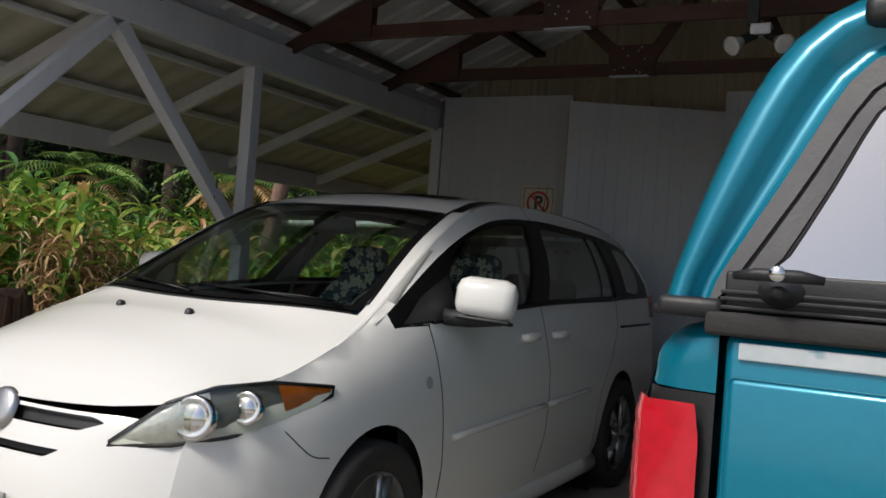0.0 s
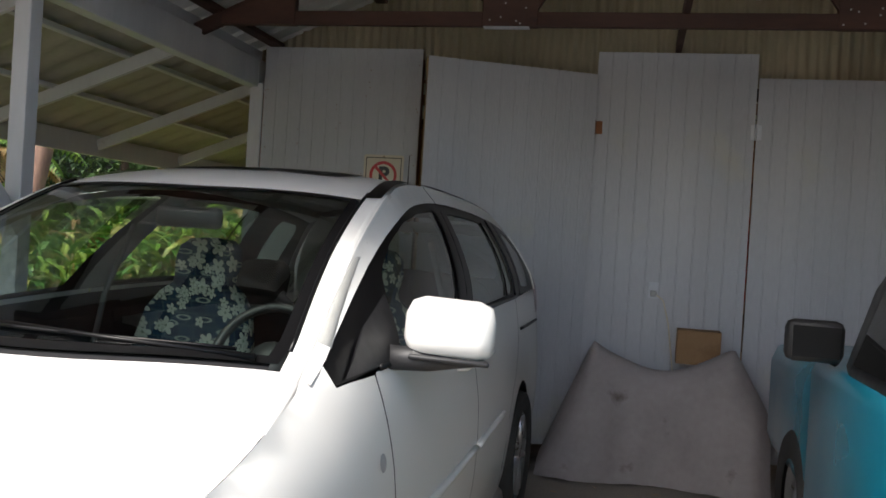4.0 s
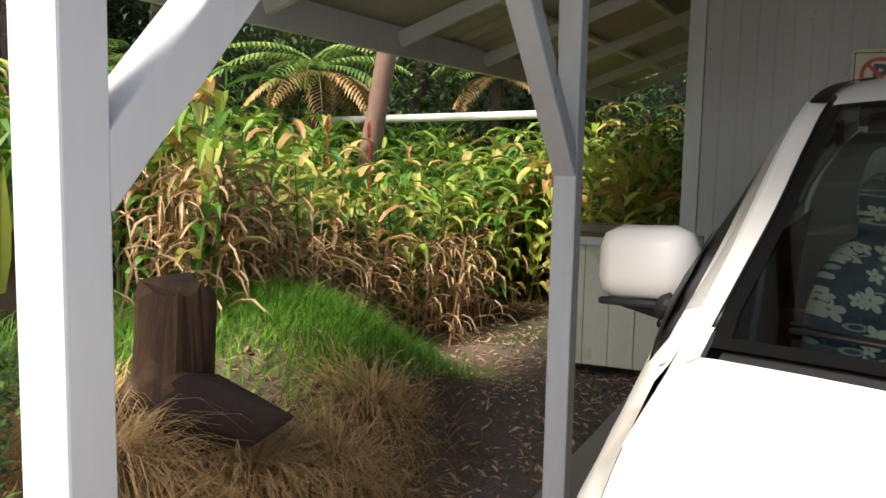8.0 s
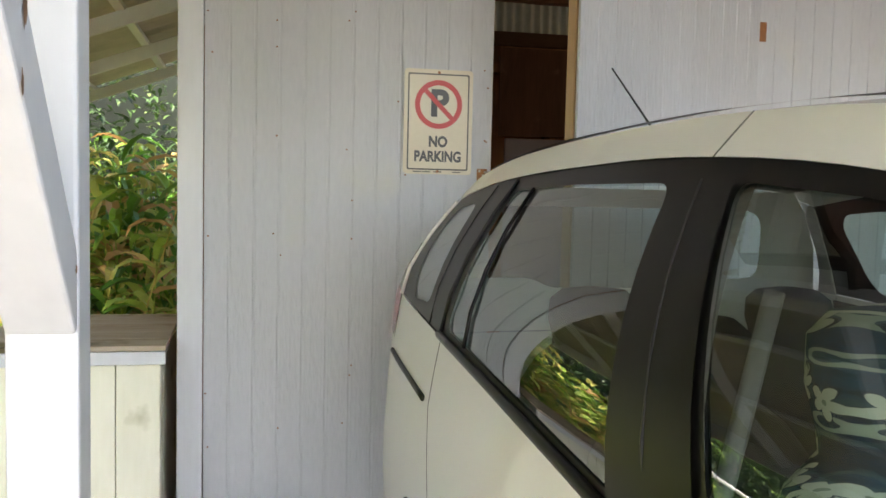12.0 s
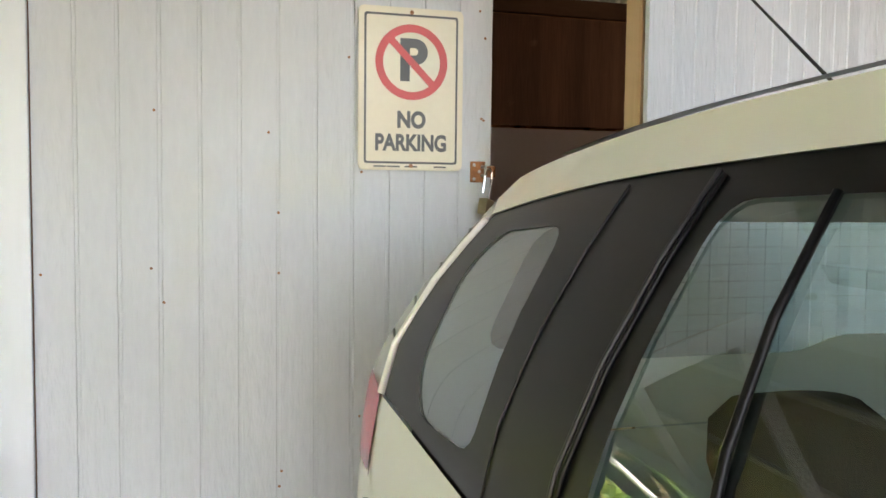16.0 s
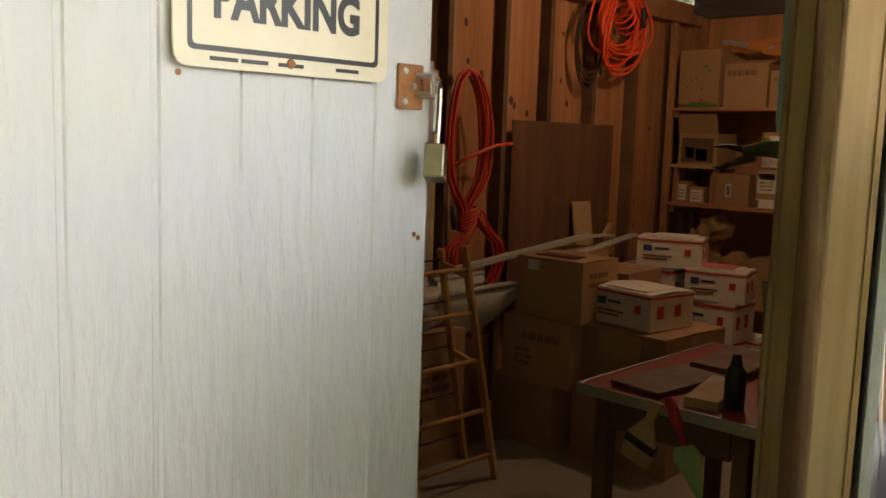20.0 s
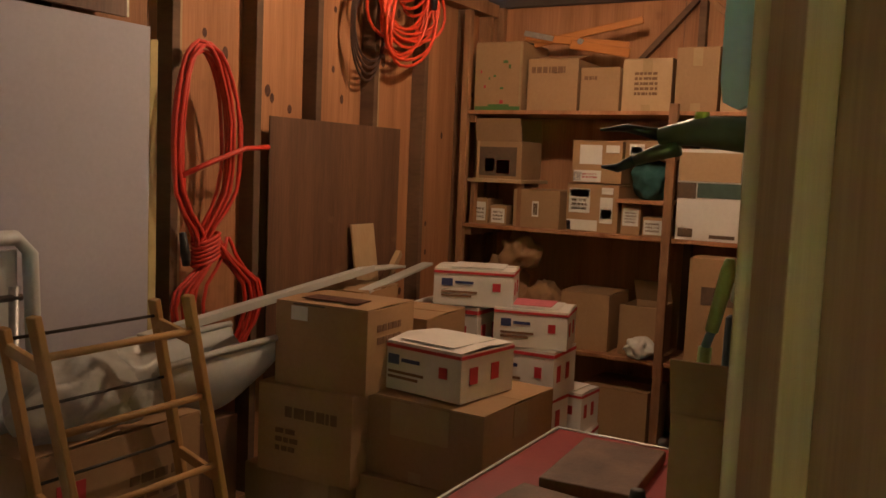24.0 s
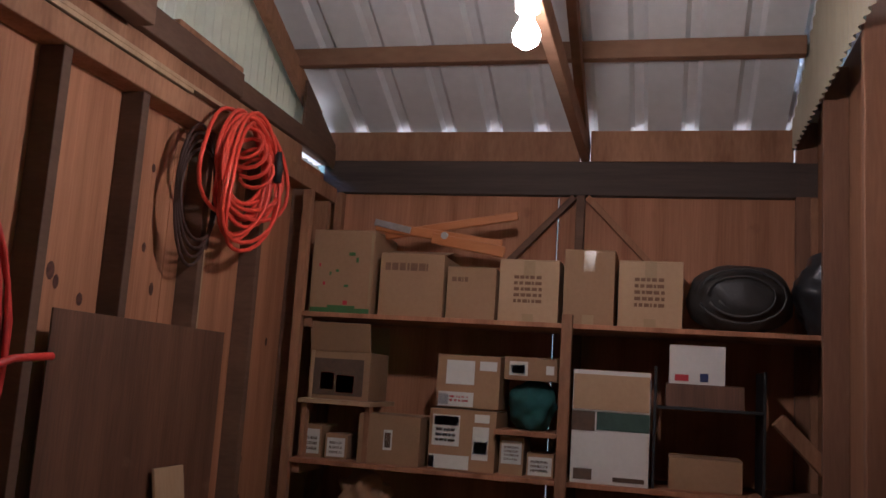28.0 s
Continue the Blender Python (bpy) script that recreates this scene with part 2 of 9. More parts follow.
def plate(outline, thick, m=None, bevel=0.0):
    """A flat plate from an outline in x and z, its front at y = 0 and its back at y = thick."""
    bm = bmesh.new()
    a = [bm.verts.new((x, 0, z)) for x, z in outline]
    b = [bm.verts.new((x, thick, z)) for x, z in outline]
    bm.faces.new(a)
    bm.faces.new(b[::-1])
    for i in range(len(a)):
        j = (i + 1) % len(a)
        bm.faces.new((a[j], a[i], b[i], b[j]))
    if m is not None:
        bmesh.ops.transform(bm, matrix=m, verts=bm.verts)
    return bm


# ---- the building ----
RIDGE_X, RIDGE_Z, EAVE_W, EAVE_E = 2.97, 4.02, -0.09, 6.22
EAVE_Z, EAVE_EZ = 2.68, 2.58
FRONT_Y, BACK_Y = -5.30, 2.40


def roof_z(x):
    s = (RIDGE_Z - EAVE_Z) / (RIDGE_X - EAVE_W) if x < RIDGE_X else (RIDGE_Z - EAVE_EZ) / (EAVE_E - RIDGE_X)
    return RIDGE_Z - s * abs(x - RIDGE_X)


floor = part("floor", box(-0.22, 6.4, -7.4, 2.4, -0.25, 0.0, 0.01), M_concrete)
tagged(floor, "worn grey concrete carport slab with stains and litter", "floor", kind="structure")


def ground_z(x, y):
    """The bank beside the carport: level by the slab and the path, rising to the west."""
    d = max(0.0, -0.62 - x)
    bank = smooth01(-0.6, -2.2, y) if y > -2.2 else 1.0
    rise = 0.52 * (1 - math.exp(-d * 1.5)) * bank
    mound = 0.24 * math.exp(-((x + 1.75) / 0.75) ** 2 - ((y + 1.75) / 0.8) ** 2)
    far = 0.09 * min(8.0, max(0.0, -2.2 - x))
    return -0.05 + rise + mound + far + 0.03 * noise.noise(Vector((x * 1.3, y * 1.3, 0)))


def smooth01(a, b, t):
    t = min(1, max(0, (t - a) / (b - a)))
    return t * t * (3 - 2 * t)


def make_ground():
    bm = bmesh.new()
    xs = sorted({*np.arange(-8, 0.2, 0.2).round(3).tolist(), *np.arange(0.6, 9, 0.8).round(3).tolist(), *[-2000, -600, -200, -80, -40, -25, -18, -14, -11, -9.5, 12, 18, 30, 60, 200, 700, 2000]})
    ys = sorted({*np.arange(-7.4, 6, 0.2).round(3).tolist(), *[-2000, -600, -200, -80, -40, -25, -18, -14, -11, -9, 8, 10, 14, 20, 30, 60, 200, 700, 2000]})
    g = [[bm.verts.new((x, y, ground_z(x, y) if abs(x) < 26 and abs(y) < 26 else (0.7 if x < -10 else -0.06))) for y in ys] for x in xs]
    for i in range(len(xs) - 1):
        for j in range(len(ys) - 1):
            if -0.05 < xs[i] and xs[i + 1] < 6.3 and -7.3 < ys[j] and ys[j + 1] < 2.3:
                continue
            bm.faces.new((g[i][j], g[i + 1][j], g[i + 1][j + 1], g[i][j + 1]))
    return bm


# Unseen ground added ahead of the slab; its pale colour bounces light inside.
drive = part("driveway", box(-2.2, 9.0, -19.0, -7.41, -0.3, 0.004), M_bounce_drive)
tagged(drive, "unseen pale gravel driveway added in front of the carport to bounce light", "driveway", kind="structure")
ground = tagged(part("ground", make_ground(), M_soil, smooth=True), "dark soil and gravel ground with litter and patches of grass", "ground", kind="structure")


def siding_panel(x0, x1, z0, z1, y=0.0, thick=0.016, pitch=0.1016):
    """One sheet of grooved siding, its face at y."""
    bm = bmesh.new()
    xs = []
    n = int(round((x1 - x0) / pitch))
    for i in range(n + 1):
        x = x0 + i * pitch
        if i == 0 or x > x1 - 0.02:
            continue
        xs += [(x - 0.006, 0), (x - 0.0035, 0.0035), (x + 0.0035, 0.0035), (x + 0.006, 0)]
    xs = [(x0, 0)] + xs + [(x1, 0)]
    f0 = [bm.verts.new((x, y + d, z0)) for x, d in xs]
    f1 = [bm.verts.new((x, y + d, z1)) for x, d in xs]
    b0 = [bm.verts.new((x, y + thick, z0)) for x, d in xs]
    b1 = [bm.verts.new((x, y + thick, z1)) for x, d in xs]
    for i in range(len(xs) - 1):
        bm.faces.new((f0[i], f0[i + 1], f1[i + 1], f1[i]))
        bm.faces.new((b0[i + 1], b0[i], b1[i], b1[i + 1]))
        bm.faces.new((f1[i], f1[i + 1], b1[i + 1], b1[i]))
        bm.faces.new((b0[i], b0[i + 1], f0[i + 1], f0[i]))
    bm.faces.new((f0[0], f1[0], b1[0], b0[0]))
    bm.faces.new((f0[-1], b0[-1], b1[-1], f1[-1]))
    return bm


M_jamb = surf("weathered_jamb", (0.50, 0.37, 0.23), (0.36, 0.25, 0.15), 3, 0.75, bump=0.3, fine=25, stretch=(4, 4, 0.15))
wall_south = thing("wall_south", "white painted grooved plywood siding wall", "wall", kind="structure")
PANELS = [(0.0, 1.22, 0.04, 2.798), (2.482, 3.545, 0.04, 2.798), (4.79, 6.22, 0.04, 2.79)]
for x0, x1, z0, z1 in PANELS:
    part("siding_panel", siding_panel(x0, x1, z0, z1), M_white_siding, wall_south)
for x0, x1, z0, z1 in PANELS:
    part("backing", box(x0 + 0.002, x1 - 0.002, 0.017, 0.03, z0, z1), M_ply, wall_south)
    for x in ((x0 + x1) / 2, x1 - 0.03) if 2 < x0 < 3 else (x0 + 0.03, (x0 + x1) / 2, x1 - 0.03):
        part("stud", box(x - 0.02, x + 0.02, 0.031, 0.12, 0.0, 2.74, 0.003), M_stud, wall_south)
part("jamb", box(2.484, 2.555, 0.031, 0.056, 0.0, 2.74, 0.003), M_jamb, wall_south)
part("corner_trim", box(-0.105, -0.003, -0.022, -0.001, 0.06, 2.52, 0.003), M_white_trim, wall_south)
part("sill_plate", box(-0.08, 1.22, 0.031, 0.12, 0.0, 0.038, 0.003), M_stud, wall_south)


def ribbed_sheet(p0, du, dv, lu, lv, pitch, depth, per=6, cut=None):
    """A corrugated sheet from p0, ribs along dv; cut(u) shortens the sheet at u."""
    p0, du, dv = Vector(p0), Vector(du), Vector(dv)
    nrm = du.cross(dv).normalized()
    bm = bmesh.new()
    n = max(2, int(lu / pitch * per))
    cols = []
    for i in range(n + 1):
        u = lu * i / n
        top = cut(u) if cut else lv
        o = nrm * depth * 0.5 * math.cos(u / pitch * math.tau)
        cols.append((bm.verts.new(p0 + du * u + o), bm.verts.new(p0 + du * u + dv * top + o)))
    for a, b in zip(cols, cols[1:]):
        bm.faces.new((a[0], b[0], b[1], a[1]))
    return bm


gable_sheet = part("gable_south", ribbed_sheet((EAVE_W, 0.135, 2.60), (1, 0, 0), (0, 0, 1), EAVE_E - EAVE_W, 1, 0.068, 0.016,
                   cut=lambda u: max(0.02, roof_z(EAVE_W + u) + 0.118 - 2.60)), M_fibre)
tagged(gable_sheet, "weathered tan corrugated fibreglass gable sheet", "wall", kind="structure")

# roof: ribbed metal on purlins
roof = thing("ceiling", "ribbed pale metal roof sheets over stained trusses", "roof", kind="structure")


def roof_sheet(x0, x1):
    bm = bmesh.new()
    ys = []
    y = FRONT_Y
    while y < BACK_Y + 0.15:
        ys += [(y, 0), (y + 0.09, 0), (y + 0.11, -0.022), (y + 0.15, -0.022), (y + 0.17, 0)]
        y += 0.23
    cols = [(bm.verts.new((x0, y, roof_z(x0) + 0.13 - d)), bm.verts.new((x1, y, roof_z(x1) + 0.13 - d))) for y, d in ys]
    for a, b in zip(cols, cols[1:]):
        bm.faces.new((a[0], b[0], b[1], a[1]))
    return bm


part("roof_sheet", roof_sheet(EAVE_W - 0.12, RIDGE_X), M_tin, roof)
part("roof_sheet", roof_sheet(RIDGE_X, EAVE_E + 0.25), M_tin, roof)
M_bare = surf("bare_timber", (0.30, 0.17, 0.09), (0.20, 0.105, 0.055), 4, 0.8, bump=0.2, fine=35, stretch=(1, 0.4, 1), vary=0.2)
PURLIN_X = [0.05, 0.85, 1.65, 2.40, 2.92, 3.12, 3.65, 4.40, 5.20, 6.0]
for x in PURLIN_X:
    part("purlin", beam((x, FRONT_Y + 0.05, roof_z(x) + 0.088), (x, 0.12, roof_z(x) + 0.088), 0.09, 0.04), M_brown_wood, roof)
for x in (0.25, 1.16, 2.05, 2.90, 3.05, 3.88, 4.78, 5.69):
    part("purlin", beam((x, 0.15, roof_z(x) + 0.088), (x, BACK_Y, roof_z(x) + 0.088), 0.05, 0.08), M_bare, roof)

# how far back each truss stands, and how far it is shifted across
TRUSSES = [(-4.78, 0.0), (-3.46, 0.02), (-2.20, 0.09), (-0.92, 0.10)]


def truss(y, bare, across=0.0):
    ob = thing("roof_truss", "bare timber shed truss" if bare else "dark brown stained timber roof truss with plywood gussets", "truss", "roof trusses")
    mat = M_bare if bare else M_brown_wood
    zc, e0, e1 = (2.60, 0.05, EAVE_E) if bare else (2.78, 0.10, 5.86)
    gl, gr = (1.88, 3.96) if bare else (1.885 + across, 3.915 + across)
    part("bottom_chord", beam((e0, y, zc), (e1, y, zc), 0.04, 0.09), mat, ob)
    for a, b in ((EAVE_W, RIDGE_X), (RIDGE_X, EAVE_E)):
        part("top_chord", beam((a, y, roof_z(a) + 0.015), (b, y, roof_z(b) + 0.015), 0.04, 0.09), mat, ob)
    for a, b in ((gl - 0.01, gl - 0.59), (gl + 0.09, gl + 0.82), (gr + 0.01, gr + 0.59), (gr - 0.09, gr - 0.82)):
        part("web", beam((a, y, zc + 0.02), (b, y, roof_z(b) - 0.02), 0.036, 0.085), mat, ob)
    for s in (-1, 1):
        for g in (gl, gr):
            gus = part("gusset", box(g - 0.17, g + 0.17, y + s * 0.021, y + s * 0.034, zc - 0.045, zc + 0.17, 0.003), mat, ob)
            for k in range(9):
                nx, nz = g + random.uniform(-0.15, 0.15), zc + random.uniform(-0.03, 0.15)
                part("nail_head", box(nx - 0.005, nx + 0.005, y + s * 0.034, y + s * 0.036, nz - 0.005, nz + 0.005), M_galv, gus)
        d = Matrix.Translation((0, y + (0.021 if s > 0 else -0.033), 0))
        part("ridge_gusset", plate([(RIDGE_X - 0.24, RIDGE_Z - 0.33), (RIDGE_X + 0.24, RIDGE_Z - 0.33), (RIDGE_X + 0.24, RIDGE_Z - 0.05), (RIDGE_X, RIDGE_Z + 0.05), (RIDGE_X - 0.24, RIDGE_Z - 0.05)], 0.012, d), mat, ob)
        part("heel_gusset", plate([(e0, zc - 0.045), (e0 + 0.50, zc - 0.045), (e0 + 0.50, roof_z(e0 + 0.5) + 0.02), (e0, roof_z(e0) + 0.03)], 0.012, d), mat, ob)
    if not bare:
        part("paint_drip", box(gl - 0.16, gl + 0.12, y - 0.030, y + 0.030, zc - 0.052, zc - 0.046), M_white_trim, ob)
    return ob


M_galv = surf("galvanised_steel", (0.50, 0.50, 0.50), (0.38, 0.38, 0.38), 30, 0.4, metal=0.8, bump=0.05)
for y, across in TRUSSES:
    truss(y, False, across)
truss(1.055, True)
loft = thing("loft_sheet", "brown plywood sheet laid over the truss chords", "board")
part("sheet", box(4.42, 5.66, -2.72, 0.0, 2.827, 2.843, 0.002), surf("loft_plywood", (0.20, 0.125, 0.075), (0.13, 0.078, 0.047), 3, 0.75, bump=0.2, fine=30, stretch=(2, 0.4, 2)), loft)
part("stain_band", box(4.50, 4.66, -2.68, -0.04, 2.825, 2.8265), surf("pale_plywood_band", (0.24, 0.18, 0.125), (0.19, 0.14, 0.095), 6, 0.8, bump=0.1), loft, "paler band along the sheet's underside")
brace_long = part("truss_brace", beam((3.02, -5.2, 2.86), (3.02, 0.13, 2.86), 0.04, 0.085), M_brown_wood)
tagged(brace_long, "brown stained timber brace laid along the trusses", "beam")

M_dark_beam = surf("dark_beam", (0.085, 0.06, 0.045), (0.05, 0.035, 0.028), 5, 0.8, bump=0.3, fine=30, stretch=(3, 0.2, 3))
# header beam, posts and braces on the west side
header = part("header_beam", box(-0.14, -0.04, -5.2, -0.03, 2.49, 2.70, 0.006), M_white_trim)
tagged(header, "long white painted timber header beam", "beam", kind="structure")
for y in (-4.90, -2.545):
    p = thing("post", "square white painted timber carport post with peeling paint", "post", "carport posts")
    part("shaft", box(-0.135, -0.045, y - 0.045, y + 0.045, -0.02, 2.489, 0.006), M_white_trim, p)
    s = 1 if y < -4 else -1
    part("brace", beam((-0.09, y + s * 0.02, 1.34), (-0.09, y + s * 1.15, 2.47), 0.085, 0.085, 0.005), M_white_trim, p)
M_bare = surf("bare_weathered_wood", (0.24, 0.14, 0.08), (0.15, 0.085, 0.05), 30, 0.9, bump=0.3, fine=90)
for yc, zc0, a, b in ((-2.862, 1.70, 0.010, 0.052), (-2.875, 1.60, 0.005, 0.014), (-2.60, 1.395, 0.007, 0.006), (-2.575, 1.375, 0.012, 0.005)):
    chip = bmesh.new()
    rim = [chip.verts.new((-0.0462, yc + a * math.cos(k * 0.5236) * (1 + 0.25 * math.sin(k * 2.3)), zc0 + b * math.sin(k * 0.5236) * (1 + 0.2 * math.cos(k * 1.7)))) for k in range(12)]
    chip.faces.new(rim)
    part("bare_patch", chip, M_bare, p, "bare brown wood where the paint has peeled")
header_e = part("header_beam_east", box(6.17, 6.27, -5.2, 2.36, 2.385, 2.55, 0.006), M_dark_beam)
tagged(header_e, "dark timber header beam over the shed's side wall", "beam", kind="structure")
for y in (-4.90, -2.545):
    p = thing("post", "square white painted timber carport post", "post", "carport posts")
    part("shaft", box(6.175, 6.265, y - 0.045, y + 0.045, -0.02, 2.384, 0.006), M_white_trim, p)

# Unseen board wall, added on the east to darken the carport.
wall_east_carport = tagged(part("wall_east_carport", box(6.275, 6.33, -5.2, 0.0, -0.02, 2.384, 0.004), M_brown_wood), "unseen dark board wall added along the east side to keep light out of the carport", "wall", kind="structure")

# lean-to roof on the west side
M_lean = surf("lean_to_sheet", (0.46, 0.45, 0.38), (0.36, 0.35, 0.29), 2, 0.6, bump=0.05, fine=20)
leanto = thing("lean_to_roof", "lean-to roof of ribbed sheets on white rafters", "roof", kind="structure")


def lean_z(x):
    return 2.60 + (x + 0.14) * 0.375


part("sheet", ribbed_sheet((-1.85, -5.2, lean_z(-1.85) + 0.11), (0, 1, 0), Vector((1, 0, 0.375)).normalized(), 9.9, 1.84, 0.25, 0.02, per=8), M_lean, leanto)
for y in (-4.9, -3.62, -2.30, -0.95, 0.40, 1.75, 3.1, 4.45):
    part("rafter", beam((-0.142, y, lean_z(-0.14)), (-1.64, y, lean_z(-1.64)), 0.04, 0.09), M_white_trim, leanto)
for x in (-0.55, -1.12):
    part("batten", beam((x, -5.1, lean_z(x) + 0.066), (x, 4.6, lean_z(x) + 0.066), 0.06, 0.035), M_white_trim, leanto)
part("fascia", box(-1.68, -1.642, -5.15, 4.62, lean_z(-1.64) - 0.09, lean_z(-1.64) + 0.08, 0.004), M_white_trim, leanto)
part("gutter", tube([(-1.75, -5.1, 2.10), (-1.75, 3.0, 2.06), (-1.75, 4.6, 2.08)], 0.045, 10), M_white_trim, leanto)
header_w = tagged(part("header_beam_shed", box(-0.14, -0.04, -0.028, 4.6, 2.49, 2.70, 0.006), M_white_trim), "white painted timber plate along the shed", "beam", kind="structure")

# ---- sheet-metal helpers ----
from mathutils.geometry import delaunay_2d_cdt
from mathutils.bvhtree import BVHTree


def curve(pairs):
    """A smooth function through (t, value) pairs."""
    ts, vs = [p[0] for p in pairs], [p[1] for p in pairs]
    n = len(ts)
    ms = [(vs[min(i + 1, n - 1)] - vs[max(i - 1, 0)]) / (ts[min(i + 1, n - 1)] - ts[max(i - 1, 0)]) for i in range(n)]

    def f(t):
        if t <= ts[0]:
            return vs[0]
        if t >= ts[-1]:
            return vs[-1]
        i = max(k for k in range(n - 1) if ts[k] <= t)
        h = ts[i + 1] - ts[i]
        s = (t - ts[i]) / h
        return ((2 * s**3 - 3 * s**2 + 1) * vs[i] + (s**3 - 2 * s**2 + s) * h * ms[i] + (3 * s**2 - 2 * s**3) * vs[i + 1] + (s**3 - s**2) * h * ms[i + 1])
    return f


def resample(poly, step):
    out = []
    for i, a in enumerate(poly):
        b = poly[(i + 1) % len(poly)]
        k = max(1, int(math.hypot(b[0] - a[0], b[1] - a[1]) / step))
        out += [(a[0] + (b[0] - a[0]) * j / k, a[1] + (b[1] - a[1]) * j / k) for j in range(k)]
    return out


def inside(p, poly):
    c, n = False, len(poly)
    for i in range(n):
        (x0, y0), (x1, y1) = poly[i], poly[i - 1]
        if (y0 > p[1]) != (y1 > p[1]) and p[0] < (x1 - x0) * (p[1] - y0) / (y1 - y0) + x0:
            c = not c
    return c


def rounded(poly, r, k=4):
    """The polygon with its corners rounded."""
    out, n = [], len(poly)
    for i in range(n):
        p, a, b = Vector(poly[i]), Vector(poly[i - 1]), Vector(poly[(i + 1) % n])
        da, db = a - p, b - p
        q = min(r, da.length * 0.45, db.length * 0.45)
        s, e = p + da.normalized() * q, p + db.normalized() * q
        for j in range(k + 1):
            t = j / k
            out.append(tuple((1 - t) ** 2 * s + 2 * t * (1 - t) * p + t * t * e))
    return out


def panel(outline, holes, step, place, thick=0.0):
    """A curved sheet: a flat outline with holes, meshed and carried into space by place(a, b)."""
    rims = [resample(outline, step)] + [resample(h, step) for h in holes]
    pts, edges = [], []
    for r in rims:
        k = len(pts)
        pts += r
        edges += [(k + i, k + (i + 1) % len(r)) for i in range(len(r))]
    xs, ys = [p[0] for p in rims[0]], [p[1] for p in rims[0]]
    rim_pts = np.array(pts)
    nx, ny = int((max(xs) - min(xs)) / step), int((max(ys) - min(ys)) / step)
    for i in range(1, nx + 1):
        for j in range(1, ny + 1):
            p = (min(xs) + i * step, min(ys) + j * step)
            if np.min(np.hypot(rim_pts[:, 0] - p[0], rim_pts[:, 1] - p[1])) > step * 0.5 and inside(p, rims[0]) and not any(inside(p, h) for h in rims[1:]):
                pts.append(p)
    vs, _, fs, *_ = delaunay_2d_cdt([Vector(p) for p in pts], edges, [], 0, 1e-6)
    bm = bmesh.new()
    lay = None if thick else bm.verts.layers.float_vector.new("sheet_normal")
    bv = [bm.verts.new(place(v[0], v[1])) for v in vs]
    if lay:
        e = 0.004
        for b, v in zip(bv, vs):
            da = Vector(place(v[0] + e, v[1])) - Vector(place(v[0] - e, v[1]))
            db = Vector(place(v[0], v[1] + e)) - Vector(place(v[0], v[1] - e))
            b[lay] = da.cross(db).normalized()
    for f in fs:
        c = (sum(vs[i][0] for i in f) / len(f), sum(vs[i][1] for i in f) / len(f))
        if inside(c, rims[0]) and not any(inside(c, h) for h in rims[1:]):
            bm.faces.new([bv[i] for i in f])
    bmesh.ops.delete(bm, geom=[v for v in bm.verts if not v.link_faces], context="VERTS")
    if thick:
        bmesh.ops.recalc_face_normals(bm, faces=bm.faces)
        bmesh.ops.solidify(bm, geom=bm.faces[:], thickness=thick)
    return bm


# ---- the minivan, in its own frame: u across, v back from the nose, z up ----
VAN_X, VAN_Y, VAN_TURN = 1.331, -5.338, -1.57
zc = curve([(0.05, 0.775), (0.12, 0.815), (0.2, 0.868), (0.35, 0.950), (0.5, 1.005), (0.64, 1.050), (0.73, 1.070), (0.80, 1.092), (0.86, 1.122), (1.1, 1.240), (1.4, 1.390), (1.65, 1.502), (1.85, 1.575), (2.2, 1.638), (2.7, 1.662), (3.3, 1.658), (3.9, 1.628), (4.3, 1.572), (4.4, 1.545)])
ze = curve([(0.10, 0.745), (0.20, 0.805), (0.3, 0.848), (0.5, 0.893), (0.75, 0.978), (1.0, 1.070), (1.3, 1.237), (1.6, 1.405), (1.93, 1.542), (2.3, 1.606), (2.8, 1.634), (3.3, 1.625), (3.6, 1.612), (3.9, 1.590), (4.24, 1.546), (4.4, 1.515)])
xe = curve([(0.20, 0.62), (0.3, 0.67), (0.5, 0.725), (0.75, 0.748), (1.0, 0.722), (1.3, 0.682), (1.6, 0.648), (1.93, 0.612), (2.3, 0.555), (2.7, 0.520), (3.1, 0.528), (3.6, 0.545), (4.14, 0.560), (4.4, 0.555)])
belt_u = curve([(1.3, 0.828), (2.5, 0.815), (3.65, 0.797), (4.35, 0.785)])
flank_u = curve([(0.5, 0.8775), (2.4, 0.872), (3.6, 0.857), (4.5, 0.845)])
zb = curve([(0.9, 1.03), (1.3, 1.057), (2.3, 1.117), (3.0, 1.135), (3.62, 1.143), (4.35, 1.160)])
v_front = curve([(0.15, 0.08), (0.25, 0.02), (0.35, 0.0), (0.5, 0.0), (0.6, 0.018), (0.68, 0.040), (0.74, 0.062), (0.78, 0.085), (0.84, 0.15)])
v_rear = curve([(0.2, 4.58), (0.4, 4.63), (0.72, 4.63), (0.78, 4.615), (0.95, 4.615), (1.05, 4.60), (1.17, 4.565), (1.3, 4.51), (1.48, 4.425), (1.56, 4.34)])
t_front = curve([(0.08, 0.62), (0.16, 0.715), (0.26, 0.805), (0.38, 0.885), (0.6, 0.957), (0.9, 0.99), (1.2, 1.0)])
t_rear = curve([(0.02, 0.85), (0.06, 0.92), (0.105, 0.95), (0.16, 0.970), (0.25, 0.986), (0.5, 0.997), (0.8, 1.0)])


